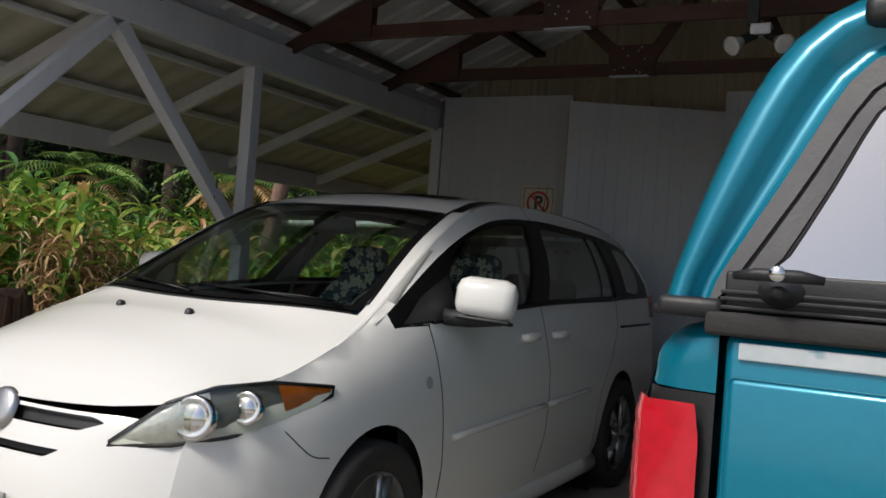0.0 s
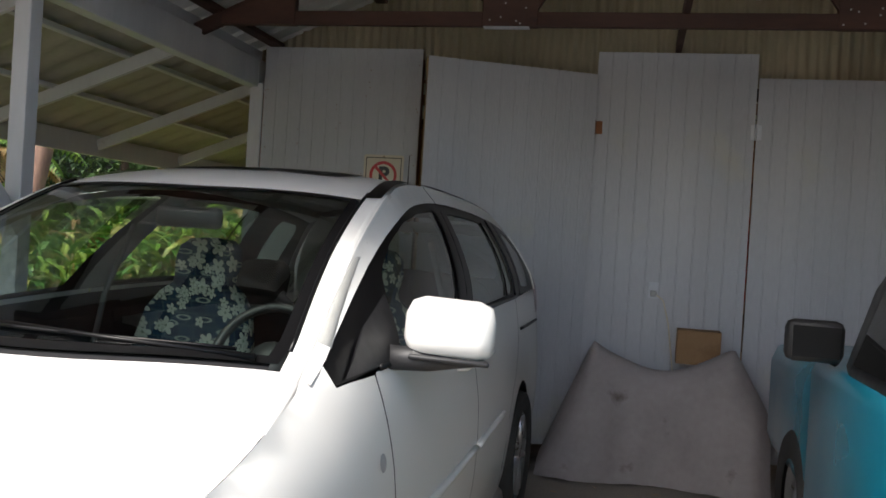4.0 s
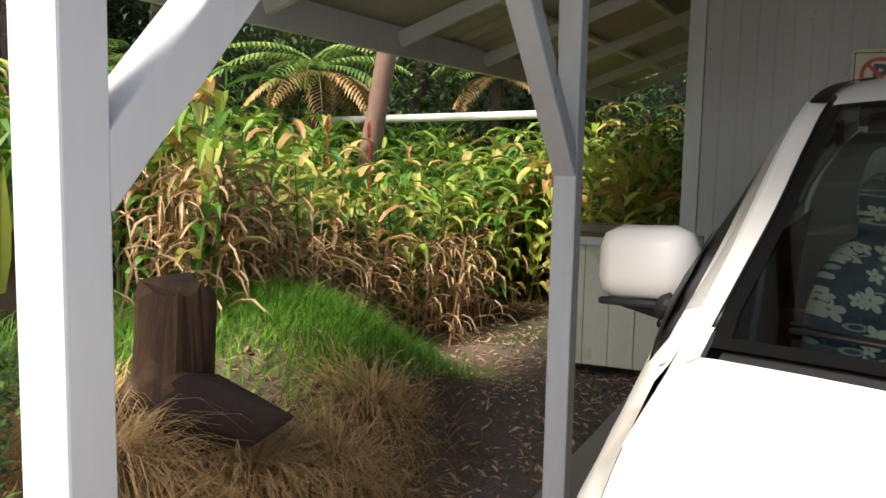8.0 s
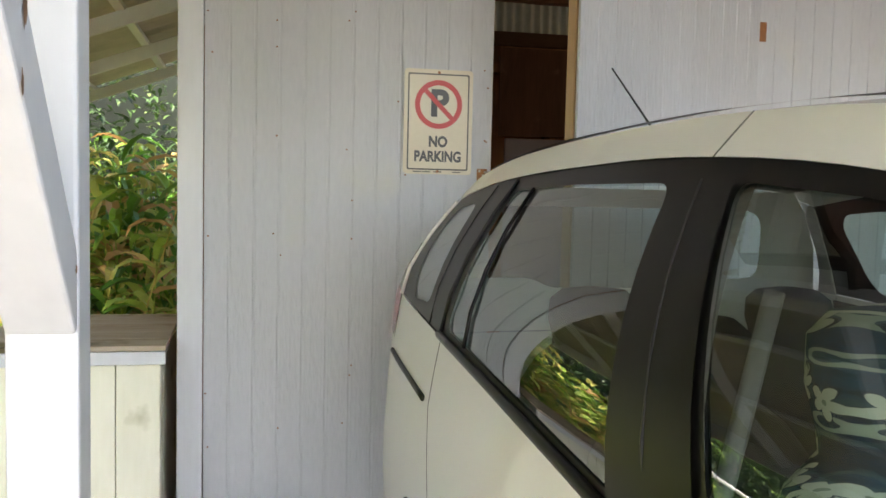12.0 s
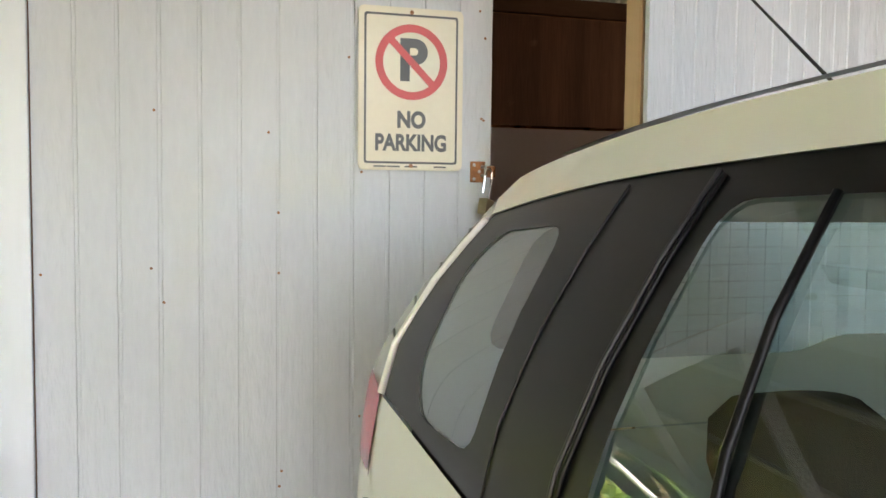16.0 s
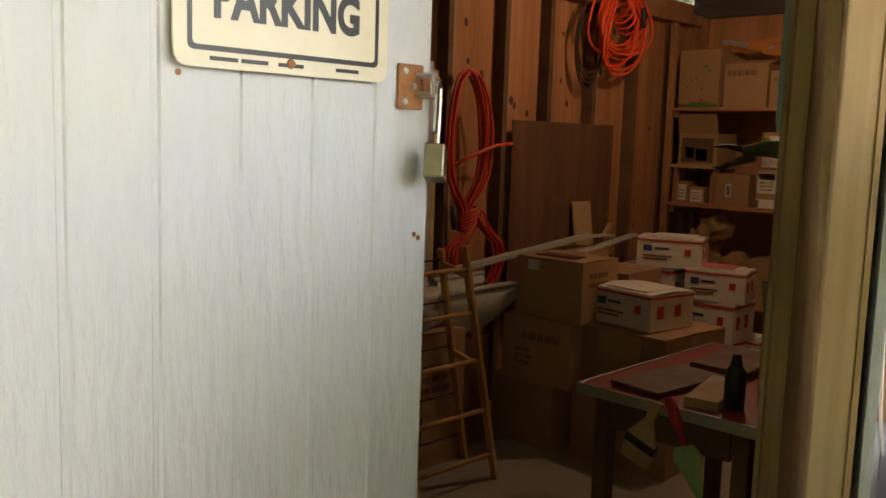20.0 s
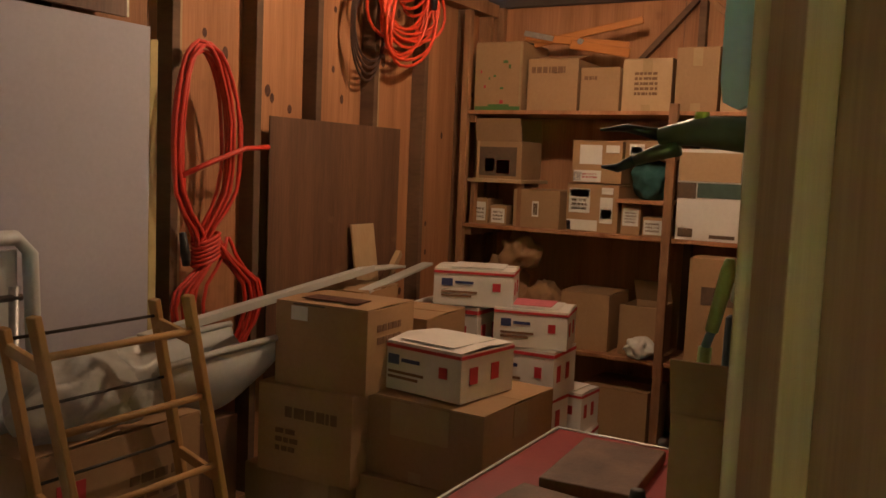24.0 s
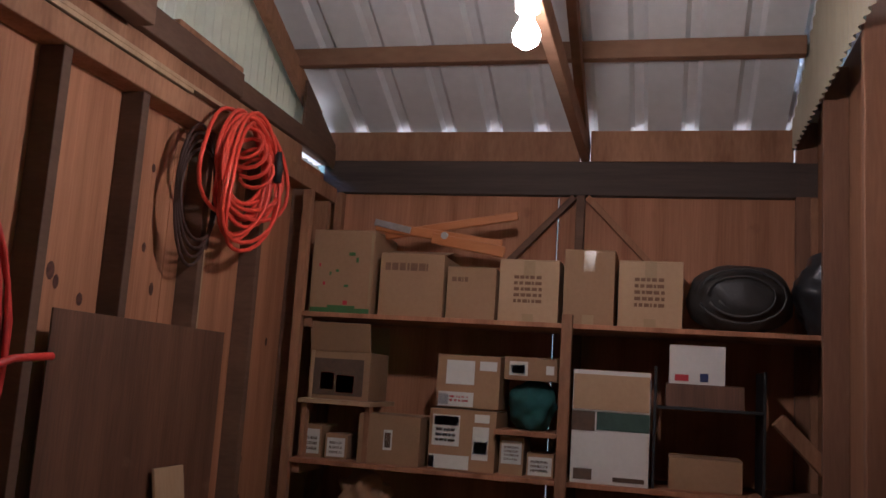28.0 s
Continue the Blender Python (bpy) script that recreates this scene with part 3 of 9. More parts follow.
def van_side(v, z):
    w, top = flank_u(v), ze(v)
    taper = t_front(v - v_front(min(z, 0.72))) * t_rear(v_rear(min(z, 1.0)) - v)
    mid = 0.64
    if z <= mid:
        return w * (1 - 0.055 * ((mid - z) / 0.45) ** 2) * taper
    k = smooth01(0.75, 1.5, v)
    xb = (1 - k) * xe(v) + k * belt_u(v)
    zz = (1 - k) * top + k * min(zb(v), top)
    low = w * taper
    xb = min(xb, low)
    if z <= zz:
        return low - (low - xb) * ((z - mid) / max(zz - mid, 0.01)) ** (3.0 - k)
    s = min(1.0, (z - zz) / max(top - zz, 0.01))
    return xb - (xb - min(xe(v), xb)) * s ** 1.6


def van_top(u, v):
    return zc(v) - (zc(v) - ze(v)) * min(1.0, abs(u) / xe(v)) ** 2.6


def on_side(sign, out=0.0):
    return lambda v, z: (VAN_X + sign * (van_side(v, z) + out), VAN_Y + v, z)


def on_top(out=0.0):
    return lambda u, v: (VAN_X + u, VAN_Y + v, van_top(u, v) + out)


def front_face(u, z):
    return (VAN_X + u, VAN_Y + v_front(z) + 0.15 * (abs(u) / 0.6) ** 2.8, z)


def rear_face(u, z):
    half = 0.77 if z < 1.1 else 0.77 - 0.19 * smooth01(1.1, 1.5, z)
    return (VAN_X + u, VAN_Y + v_rear(z) - 0.105 * min(1.15, abs(u) / half) ** 2.4, z)


def arch(v0, r, a0, a1, n=14):
    return [(v0 + r * math.cos(radians(a0 + (a1 - a0) * i / n)), 0.315 + 1.165 * r * math.sin(radians(a0 + (a1 - a0) * i / n))) for i in range(n + 1)]


M_glass = glass("tinted_car_glass", (0.70, 0.79, 0.75))
M_glass_dark = glass("rear_glass", (0.60, 0.72, 0.68), mirror=0.13)
M_glass_side = glass("side_glass", (0.62, 0.70, 0.67), mirror=0.14)
M_trim_black = surf("satin_black_trim", (0.0045, 0.0045, 0.005), (0.005, 0.005, 0.0055), 15, 0.34, bump=0.0, uneven=0.0, gloss=0.2)
M_rubber = surf("tyre_rubber", (0.022, 0.022, 0.022), (0.03, 0.028, 0.026), 10, 0.85, bump=0.3, fine=90)
M_alloy = surf("alloy", (0.55, 0.55, 0.56), (0.45, 0.45, 0.46), 12, 0.3, metal=0.9, bump=0.0)
M_chrome = surf("chrome", (0.8, 0.8, 0.8), (0.7, 0.7, 0.7), 12, 0.08, metal=1.0, bump=0.0)
M_grey_trim = surf("grey_trim", (0.16, 0.16, 0.155), (0.12, 0.12, 0.115), 12, 0.7, bump=0.1, fine=120)
M_beige_trim = surf("pale_trim", (0.36, 0.36, 0.34), (0.30, 0.30, 0.28), 12, 0.75, bump=0.1, fine=120)
M_red_lens = surf("red_lens", (0.55, 0.008, 0.022), (0.45, 0.006, 0.016), 30, 0.18, bump=0.0, coat=0.5)
M_orange_lens = surf("amber_lens", (0.62, 0.16, 0.02), (0.5, 0.12, 0.01), 30, 0.15, bump=0.0, coat=0.5)
M_lens = glass("lamp_lens", (0.90, 0.92, 0.86))
M_pale_lens = surf("pale_lens", (0.50, 0.50, 0.50), (0.42, 0.42, 0.43), 25, 0.2, bump=0.0, coat=0.5)
M_bowl = surf("lamp_reflector", (0.78, 0.78, 0.78), (0.62, 0.62, 0.63), 40, 0.32, metal=0.55, bump=0.3, fine=90)
M_dash = surf("dashboard", (0.022, 0.022, 0.024), (0.016, 0.016, 0.018), 20, 0.75, bump=0.2, fine=200)


def floral():
    """Navy cloth with cream five-petalled flowers, pale ovals and small squared motifs."""
    m = bpy.data.materials.new("floral_seat_cloth")
    m.use_nodes = True
    n, l = m.node_tree.nodes, m.node_tree.links
    b = n["Principled BSDF"]
    b.inputs["Roughness"].default_value = 0.9
    tc, sep = n.new("ShaderNodeTexCoord"), n.new("ShaderNodeSeparateXYZ")
    l.new(tc.outputs["Object"], sep.inputs[0])

    def math_node(op, a, c=None):
        k = n.new("ShaderNodeMath")
        k.operation = op
        for i, v in enumerate((a, c)):
            if v is None:
                continue
            if isinstance(v, (int, float)):
                k.inputs[i].default_value = v
            else:
                l.new(v, k.inputs[i])
        return k.outputs[0]

    flat = n.new("ShaderNodeCombineXYZ")
    l.new(math_node("ADD", sep.outputs[0], math_node("MULTIPLY", sep.outputs[1], 1.0)), flat.inputs[0])
    l.new(sep.outputs[2], flat.inputs[1])

    def cells(scale, shift):
        mp = n.new("ShaderNodeMapping")
        mp.inputs["Location"].default_value = (shift, shift * 1.7, 0)
        mp.inputs["Scale"].default_value = (scale, scale, 1)
        l.new(flat.outputs[0], mp.inputs[0])
        vo = n.new("ShaderNodeTexVoronoi")
        vo.voronoi_dimensions = "2D"
        vo.inputs["Scale"].default_value, vo.inputs["Randomness"].default_value = 1.0, 0.75
        l.new(mp.outputs[0], vo.inputs["Vector"])
        d = n.new("ShaderNodeVectorMath")
        d.operation = "SUBTRACT"
        l.new(mp.outputs[0], d.inputs[0])
        l.new(vo.outputs["Position"], d.inputs[1])
        s = n.new("ShaderNodeSeparateXYZ")
        l.new(d.outputs[0], s.inputs[0])
        rnd = n.new("ShaderNodeSeparateColor")
        l.new(vo.outputs["Color"], rnd.inputs[0])
        return s.outputs[0], s.outputs[1], rnd.outputs[0]

    def paint(base, col, mask):
        mx = n.new("ShaderNodeMix")
        mx.data_type = "RGBA"
        l.new(mask, mx.inputs[0])
        if isinstance(base, tuple):
            mx.inputs[6].default_value = (*base, 1)
        else:
            l.new(base, mx.inputs[6])
        mx.inputs[7].default_value = (*col, 1)
        return mx.outputs[2]

    # squared motifs on the ground
    ck = n.new("ShaderNodeTexBrick")
    ck.offset = 0.5
    ck.inputs["Color1"].default_value, ck.inputs["Color2"].default_value, ck.inputs["Mortar"].default_value = (0.008, 0.025, 0.06, 1), (0.015, 0.06, 0.11, 1), (0.05, 0.10, 0.12, 1)
    ck.inputs["Scale"].default_value, ck.inputs["Mortar Size"].default_value, ck.inputs["Brick Width"].default_value, ck.inputs["Row Height"].default_value = 1.0, 0.004, 0.065, 0.05
    l.new(flat.outputs[0], ck.inputs["Vector"])
    weave = n.new("ShaderNodeTexChecker")
    weave.inputs["Scale"].default_value = 90
    weave.inputs["Color1"].default_value, weave.inputs["Color2"].default_value = (0.5, 0.6, 0.62, 1), (1, 1, 1, 1)
    rot = n.new("ShaderNodeMapping")
    rot.inputs["Rotation"].default_value = (0, 0, radians(45))
    l.new(flat.outputs[0], rot.inputs[0])
    l.new(rot.outputs[0], weave.inputs[0])
    mul = n.new("ShaderNodeMix")
    mul.data_type, mul.blend_type = "RGBA", "MULTIPLY"
    mul.inputs[0].default_value = 0.7
    l.new(ck.outputs["Color"], mul.inputs[6])
    l.new(weave.outputs["Color"], mul.inputs[7])
    colour = mul.outputs[2]
    # pale ovals
    dx, dy, rn = cells(11.0, 3.1)
    oval = math_node("ADD", math_node("POWER", math_node("ABSOLUTE", math_node("MULTIPLY", dx, 2.6)), 2.0), math_node("POWER", math_node("ABSOLUTE", math_node("MULTIPLY", dy, 8.0)), 2.0))
    colour = paint(colour, (0.36, 0.42, 0.34), math_node("MULTIPLY", math_node("LESS_THAN", oval, 1.0), math_node("GREATER_THAN", oval, 0.35)))
    # flowers
    for scale, shift, r0 in ((11.0, 0.4, 0.42), (16.0, 7.3, 0.38)):
        dx, dy, rn = cells(scale, shift)
        ang = math_node("ADD", math_node("ARCTAN2", dy, dx), math_node("MULTIPLY", rn, 6.28))
        rad = math_node("SQRT", math_node("ADD", math_node("MULTIPLY", dx, dx), math_node("MULTIPLY", dy, dy)))
        lobe = math_node("ADD", math_node("MULTIPLY", math_node("ABSOLUTE", math_node("COSINE", math_node("MULTIPLY", ang, 2.5))), 0.55), 0.45)
        edge = math_node("MULTIPLY", lobe, r0)
        keep = math_node("GREATER_THAN", rn, 0.45)
        colour = paint(colour, (0.006, 0.018, 0.04), math_node("MULTIPLY", keep, math_node("LESS_THAN", rad, math_node("MULTIPLY", edge, 1.14))))
        colour = paint(colour, (0.62, 0.64, 0.52), math_node("MULTIPLY", keep, math_node("LESS_THAN", rad, edge)))
        colour = paint(colour, (0.25, 0.30, 0.22), math_node("MULTIPLY", keep, math_node("LESS_THAN", rad, 0.06)))
    l.new(colour, b.inputs["Base Color"])
    return m


M_floral = floral()
van = thing("minivan", "white minivan parked in the carport with patterned seat covers", "car", at=(VAN_X, VAN_Y, 0))
van.rotation_euler = (0, 0, radians(VAN_TURN))
VAN_PARTS = []


def van_part(name, bm, mat, label="", smooth=True, parent=None):
    ob = part(name, bm, mat, None, label, smooth)
    ob.parent = parent or van
    if not parent:
        ob.matrix_parent_inverse = Matrix.Translation((-VAN_X, -VAN_Y, 0))
    VAN_PARTS.append(ob)
    return ob


FA, RA, RR = 0.915, 3.665, 0.345
cut_a = [(1.29, 1.05), (1.335, 0.80), (1.37, 0.50), (1.36, 0.245)]
cut_b = [(2.385, 1.121), (2.455, 0.80), (2.44, 0.50), (2.36, 0.245)]
cut_c = [(3.62, 1.143), (3.60, 0.98), (3.46, 0.80), (3.285, 0.62), (3.245, 0.42), (3.24, 0.245)]
G = 0.004


def shift_line(line, d):
    return [(a + d, b) for a, b in line]


def belt_pts(a, b, drop=0.0):
    return [(a + (b - a) * i / 8, zb(a + (b - a) * i / 8) - drop) for i in range(9)]


def arch_clip(v0, r, lo, hi):
    return [p for p in arch(v0, r, 180, 0, 24) if p[1] > 0.24]


front_edge = [(v_front(z) + 0.163, z) for z in (0.2, 0.28, 0.36, 0.5, 0.58, 0.64, 0.70, 0.76)]
hood_edge = [(v, ze(v)) for v in (0.27, 0.33, 0.4, 0.5, 0.62, 0.75, 0.88, 1.0)]
fender = ([(0.56, 0.2)] + [(0.2, 0.19)] + front_edge + hood_edge + [(1.08, ze(1.08) - 0.016), (1.085, zb(1.085))] + [(1.15, zb(1.15))] + shift_line(cut_a, -G) + arch_clip(FA, RR, 0, 0)[::-1])
front_door = shift_line(cut_a, G)[::-1] + belt_pts(1.30, 2.376) + shift_line(cut_b, -G)
sliding = shift_line(cut_b, G)[::-1] + belt_pts(2.394, 3.61) + shift_line(cut_c, -G)
rear_edge = [(v_rear(z) - 0.105, z) for z in (1.12, 1.05, 0.95, 0.78, 0.72, 0.5, 0.4, 0.25)]
quarter = shift_line(cut_c, G)[::-1] + belt_pts(3.63, v_rear(1.16) - 0.105) + rear_edge + [(4.05, 0.22)] + arch_clip(RA, RR, 0, 0)[::-1]
win_front = rounded([(1.43, zb(1.43) + 0.02), (2.205, zb(2.205) + 0.022), (2.575, 1.527), (2.27, 1.508), (1.95, 1.462), (1.75, 1.395), (1.58, 1.305)], 0.04)
win_rear = rounded([(2.475, zb(2.475) + 0.025), (3.56, zb(3.56) + 0.03), (3.585, 1.506), (3.2, 1.522), (2.775, 1.525)], 0.04)
win_quarter = rounded([(3.86, zb(3.86) + 0.05), (4.10, zb(4.10) + 0.03), (4.165, 1.24), (4.185, 1.40), (4.13, 1.452), (3.90, 1.472)], 0.05)
RAIL_H = 0.068
top_line = [(v, ze(v)) for v in np.linspace(1.0, 4.30, 32)]
frame_line = [(v, ze(v) - (RAIL_H if v > 1.9 else 0.012 + (RAIL_H - 0.012) * (v - 1.0) / 0.9)) for v in np.linspace(1.0, 4.262, 32)]
rail = top_line + [(4.33, ze(4.33) - 0.03)] + frame_line[::-1]
frame_upper = [(1.087, zb(1.087) + 0.004), (1.082, ze(1.08) - 0.018)] + [(a, b - 0.001) for a, b in frame_line if a > 1.10] + [(4.31, 1.37), (4.345, 1.25), (4.345, zb(4.34) + 0.004)] + [(a, b + 0.004) for a, b in belt_pts(4.33, 1.12)]
# rear lamp: wraps from the glass edge to the tailgate
d_pillar = [(4.266, ze(4.262) - RAIL_H), (4.315, 1.37), (4.350, 1.25), (4.350, zb(4.34) + 0.001), (4.352, 1.02), (v_rear(1.02) - 0.109, 1.02), (v_rear(1.17) - 0.109, 1.17), (v_rear(1.30) - 0.108, 1.30), (v_rear(1.40) - 0.107, 1.40), (4.333, ze(4.33) - 0.033)]

for s in (1, -1):
    van_part("front_fender", panel(fender, [], 0.05, on_side(s)), M_van)
    fd = van_part("front_door", panel(front_door, [], 0.06, on_side(s)), M_van)
    sd = van_part("sliding_door", panel(sliding, [], 0.06, on_side(s)), M_van)
    van_part("quarter_panel", panel(quarter, [], 0.05, on_side(s)), M_van)
    van_part("roof_rail", panel(rail, [], 0.05, on_side(s, 0.001)), M_van)
    tl = van_part("tail_lamp", panel(d_pillar, [], 0.05, on_side(s)), M_pale_lens, "tall clear and red rear lamp along the corner")
    van_part("red_lens", panel([(4.358, 1.03), (v_rear(1.03) - 0.112, 1.03), (v_rear(1.19) - 0.112, 1.19), (4.356, 1.165)], [], 0.03, on_side(s, 0.003)), M_red_lens, parent=tl)
    for z in (1.25, 1.31, 1.37, 1.43):
        a0 = 4.353 - 0.36 * max(0.0, z - 1.25)
        van_part("divider", tube([on_side(s, 0.002)(a0 + 0.012 * k, z + 0.004 * k) for k in range(5)], 0.0025, 5), M_grey_trim, parent=tl)
    van_part("bead", tube([on_side(s, 0.003)(a, b) for a, b in ((4.266, 1.466), (4.29, 1.42), (4.318, 1.36), (4.35, 1.25), (4.352, 1.165))], 0.006, 6), M_van, parent=tl)
    van_part("window_frame", panel(frame_upper, [win_front, win_rear, win_quarter], 0.05, on_side(s, -0.003)), M_trim_black)
    van_part("side_window", panel(win_front, [], 0.08, on_side(s, -0.007)), M_glass_side)
    van_part("side_window", panel(win_rear, [], 0.08, on_side(s, -0.007)), M_glass_dark)
    van_part("quarter_window", panel(win_quarter, [], 0.08, on_side(s, -0.005)), M_glass_dark)
    # belt moulding and window divider
    van_part("belt_moulding", tube([on_side(s, 0.004)(v, zb(v) + 0.008) for v in np.linspace(1.32, 3.63, 18)], 0.010, 8), M_trim_black)
    van_part("window_divider", tube([on_side(s, -0.001)(a, b) for a, b in ((3.36, 1.165), (3.385, 1.24), (3.41, 1.33), (3.432, 1.42), (3.447, 1.514))], 0.0045, 8), M_trim_black)
    van_part("pillar_cover", panel([(2.215, zb(2.215) + 0.006), (2.470, zb(2.470) + 0.006), (2.768, 1.535), (2.584, 1.533)], [], 0.04, on_side(s, 0.003)), M_trim_black)
    van_part("door_seam", tube([on_side(s, 0.004)(3.625, z) for z in (1.15, 1.25, 1.35, 1.45, 1.535)], 0.003, 5), M_black)
    van_part("window_seal", tube([on_side(s, 0.001)(3.616, z) for z in (1.15, 1.25, 1.35, 1.45, 1.53)], 0.003, 6), M_trim_black)
    van_part("quarter_seam", tube([on_side(s, 0.0)(3.80, z) for z in (1.15, 1.25, 1.35, 1.45, 1.52)], 0.002, 5), M_black)
    van_part("rail_seam", tube([on_side(s, 0.0015)(2.70, ze(2.70) - k) for k in (0.0, 0.02, 0.045, RAIL_H)], 0.0016, 5), M_grey_trim)
    van_part("door_seam", tube([on_side(s, 0.003)(2.35 + 0.80 * (z - 1.125), z) for z in (1.125, 1.23, 1.33, 1.43, 1.53)], 0.003, 5), M_black)
    # rubbing strip, handles, side repeater, sill
    van_part("rubbing_strip", tube([on_side(s, 0.006)(v, 0.605 + 0.03 * (v - 1.4)) for v in np.linspace(1.44, 2.40, 10)], 0.014, 8), M_van, parent=fd)
    van_part("rubbing_strip", tube([on_side(s, 0.006)(v, 0.605 + 0.03 * (v - 1.4)) for v in np.linspace(2.455, 3.05, 8)], 0.014, 8), M_van, parent=sd)
    for hv, door in ((2.20, fd), (2.58, sd)):
        van_part("door_handle", tube([on_side(s, 0.004)(hv - 0.085, 0.975), on_side(s, 0.026)(hv - 0.06, 0.978), on_side(s, 0.03)(hv + 0.04, 0.985), on_side(s, 0.006)(hv + 0.085, 0.985)], [0.016, 0.02, 0.022, 0.018], 10), M_van, parent=door)
        van_part("handle_recess", panel([(hv + 0.045 * math.cos(k * 0.524), 0.978 + 0.05 * math.sin(k * 0.524)) for k in range(12)], [], 0.03, on_side(s, 0.002)), M_van, parent=door)
    van_part("side_repeater", panel([(1.235 + 0.024 * math.cos(k * 0.524), 0.84 + 0.024 * math.sin(k * 0.524)) for k in range(12)], [], 0.02, on_side(s, 0.005)), M_pale_lens)
    van_part("sill", tube([on_side(s, -0.03)(v, 0.205) for v in np.linspace(1.30, 3.31, 10)], 0.062, 10), M_van)
    van_part("slide_rail", tube([on_side(s, 0.003)(v, 0.985) for v in np.linspace(3.66, 4.33, 10)], 0.008, 6), M_black)
    # mirror
    mu, mh = (0.965, 0.125) if s > 0 else (0.880, 0.112)
    mx = VAN_X + s * mu
    mir = van_part("door_mirror", box(-mh, mh, -0.06, 0.06, -0.083, 0.083, 0.05, pose(mx, VAN_Y + 1.47, 1.168, -6, s * 3, s * 14)), M_van, "white door mirror on a black base")
    van_part("mirror_base", tube([(VAN_X + s * 0.815, VAN_Y + 1.40, 1.085), (VAN_X + s * (mu - 0.05), VAN_Y + 1.44, 1.082), (VAN_X + s * (mu + 0.065), VAN_Y + 1.49, 1.090)], [0.035, 0.032, 0.025], 10), M_black, parent=mir)
    van_part("mirror_lip", box(-mh * 0.86, mh * 0.9, -0.052, 0.058, -0.094, -0.078, 0.007, pose(mx, VAN_Y + 1.47, 1.168, -6, s * 3, s * 14)), M_black, parent=mir)
    van_part("mirror_glass", box(0.02 - mh, mh - 0.02, 0.061, 0.066, -0.065, 0.065, 0.0, pose(mx, VAN_Y + 1.47, 1.168, -6, s * 3, s * 14)), M_chrome, parent=mir, smooth=False)
    van_part("mirror_sail", panel([(1.13, zb(1.13) + 0.012), (1.47, zb(1.47) + 0.012), (1.52, 1.25), (1.30, 1.165)], [], 0.05, on_side(s, 0.004)), M_black)

hood_front = curve([(0.0, 0.072), (0.2, 0.084), (0.36, 0.115), (0.45, 0.145), (0.55, 0.195), (0.64, 0.29), (0.71, 0.44)])


def hood_rear(u):
    return 0.80 + 0.17 * (abs(u) / 0.65) ** 2.4


hood_outline = [(u, hood_front(abs(u))) for u in np.linspace(-0.71, 0.71, 25)] + [(xe(v) - 0.0015, v) for v in np.linspace(0.52, 0.985, 10)] + [(u, hood_rear(u)) for u in np.linspace(0.69, -0.69, 17)] + [(-xe(v) + 0.0015, v) for v in np.linspace(0.985, 0.52, 10)]
van_part("hood", panel(hood_outline, [], 0.05, on_top()), M_van)


def pillar_in(v):
    return 0.042 + 0.018 * smooth01(1.0, 1.5, v)


def edge_r(v):
    return 0.006 + 0.016 * smooth01(0.78, 0.98, v)


def screen(inset):
    base = [(u, hood_rear(u) + 0.022 + inset) for u in np.linspace(-0.668 + inset, 0.668 - inset, 17)]
    right = [(xe(v) - pillar_in(v) - 0.002 - inset, v) for v in np.linspace(1.08, 1.79, 12)]
    topl = [(u, 1.735 + 0.10 * (u / 0.6) ** 2 - inset) for u in np.linspace(0.545 - inset, -0.545 + inset, 13)]
    left = [(-xe(v) + pillar_in(v) + 0.002 + inset, v) for v in np.linspace(1.79, 1.08, 12)]
    return base + right + topl + left


van_part("windscreen", panel(screen(0.0), [], 0.07, on_top(0.002)), M_glass)
van_part("windscreen_border", panel(screen(0.0), [screen(0.030)], 0.05, on_top(0.005)), M_trim_black)
van_part("cowl", panel([(u, hood_rear(u) - 0.03) for u in np.linspace(-0.66, 0.66, 17)] + [(u, hood_rear(u) + 0.05) for u in np.linspace(0.645, -0.645, 17)], [], 0.05, on_top(-0.007)), M_black)
for s in (1, -1):
    van_part("front_pillar", panel([(s * (xe(v) - pillar_in(v)), v) for v in np.linspace(0.985, 1.84, 14)] + [(s * (xe(v) + 0.001), v) for v in np.linspace(1.96, 0.975, 16)], [], 0.03, on_top(0.004)), M_van)
    van_part("pillar_seal", tube([on_top(0.002)(s * (xe(v) - pillar_in(v)), v) for v in np.linspace(1.06, 1.90, 14)], 0.007, 6), M_trim_black)
    van_part("pillar_edge", tube([(VAN_X + s * (xe(v) - 0.6 * edge_r(v)), VAN_Y + v, ze(v) - 0.68 * edge_r(v)) for v in np.linspace(0.78, 1.98, 26)], [edge_r(v) for v in np.linspace(0.78, 1.98, 26)], 14), M_van)
# wipers
for u0, u1 in ((0.62, -0.02), (0.0, -0.55)):
    arm = van_part("wiper", tube([on_top(0.010)(u0, hood_rear(u0) + 0.03), on_top(0.018)((u0 + u1) / 2, hood_rear((u0 + u1) / 2) + 0.055), on_top(0.012)(u1, hood_rear(u1) + 0.10)], [0.010, 0.006, 0.004], 6), M_trim_black)
    van_part("wiper_blade", tube([on_top(0.008)(u, hood_rear(u) + 0.06 + 0.05 * abs(u - u0)) for u in np.linspace(u0 - 0.05, u1, 8)], 0.005, 6), M_trim_black, parent=arm)
for u in (-0.178, 0.178):
    van_part("washer_nozzle", lathe([(0.0, 0.018), (0.012, 0.017), (0.017, 0.008), (0.018, -0.004)], 12, Matrix.Translation(on_top()(u, 0.65)) @ pose(0, 0, 0, -18)), M_black)
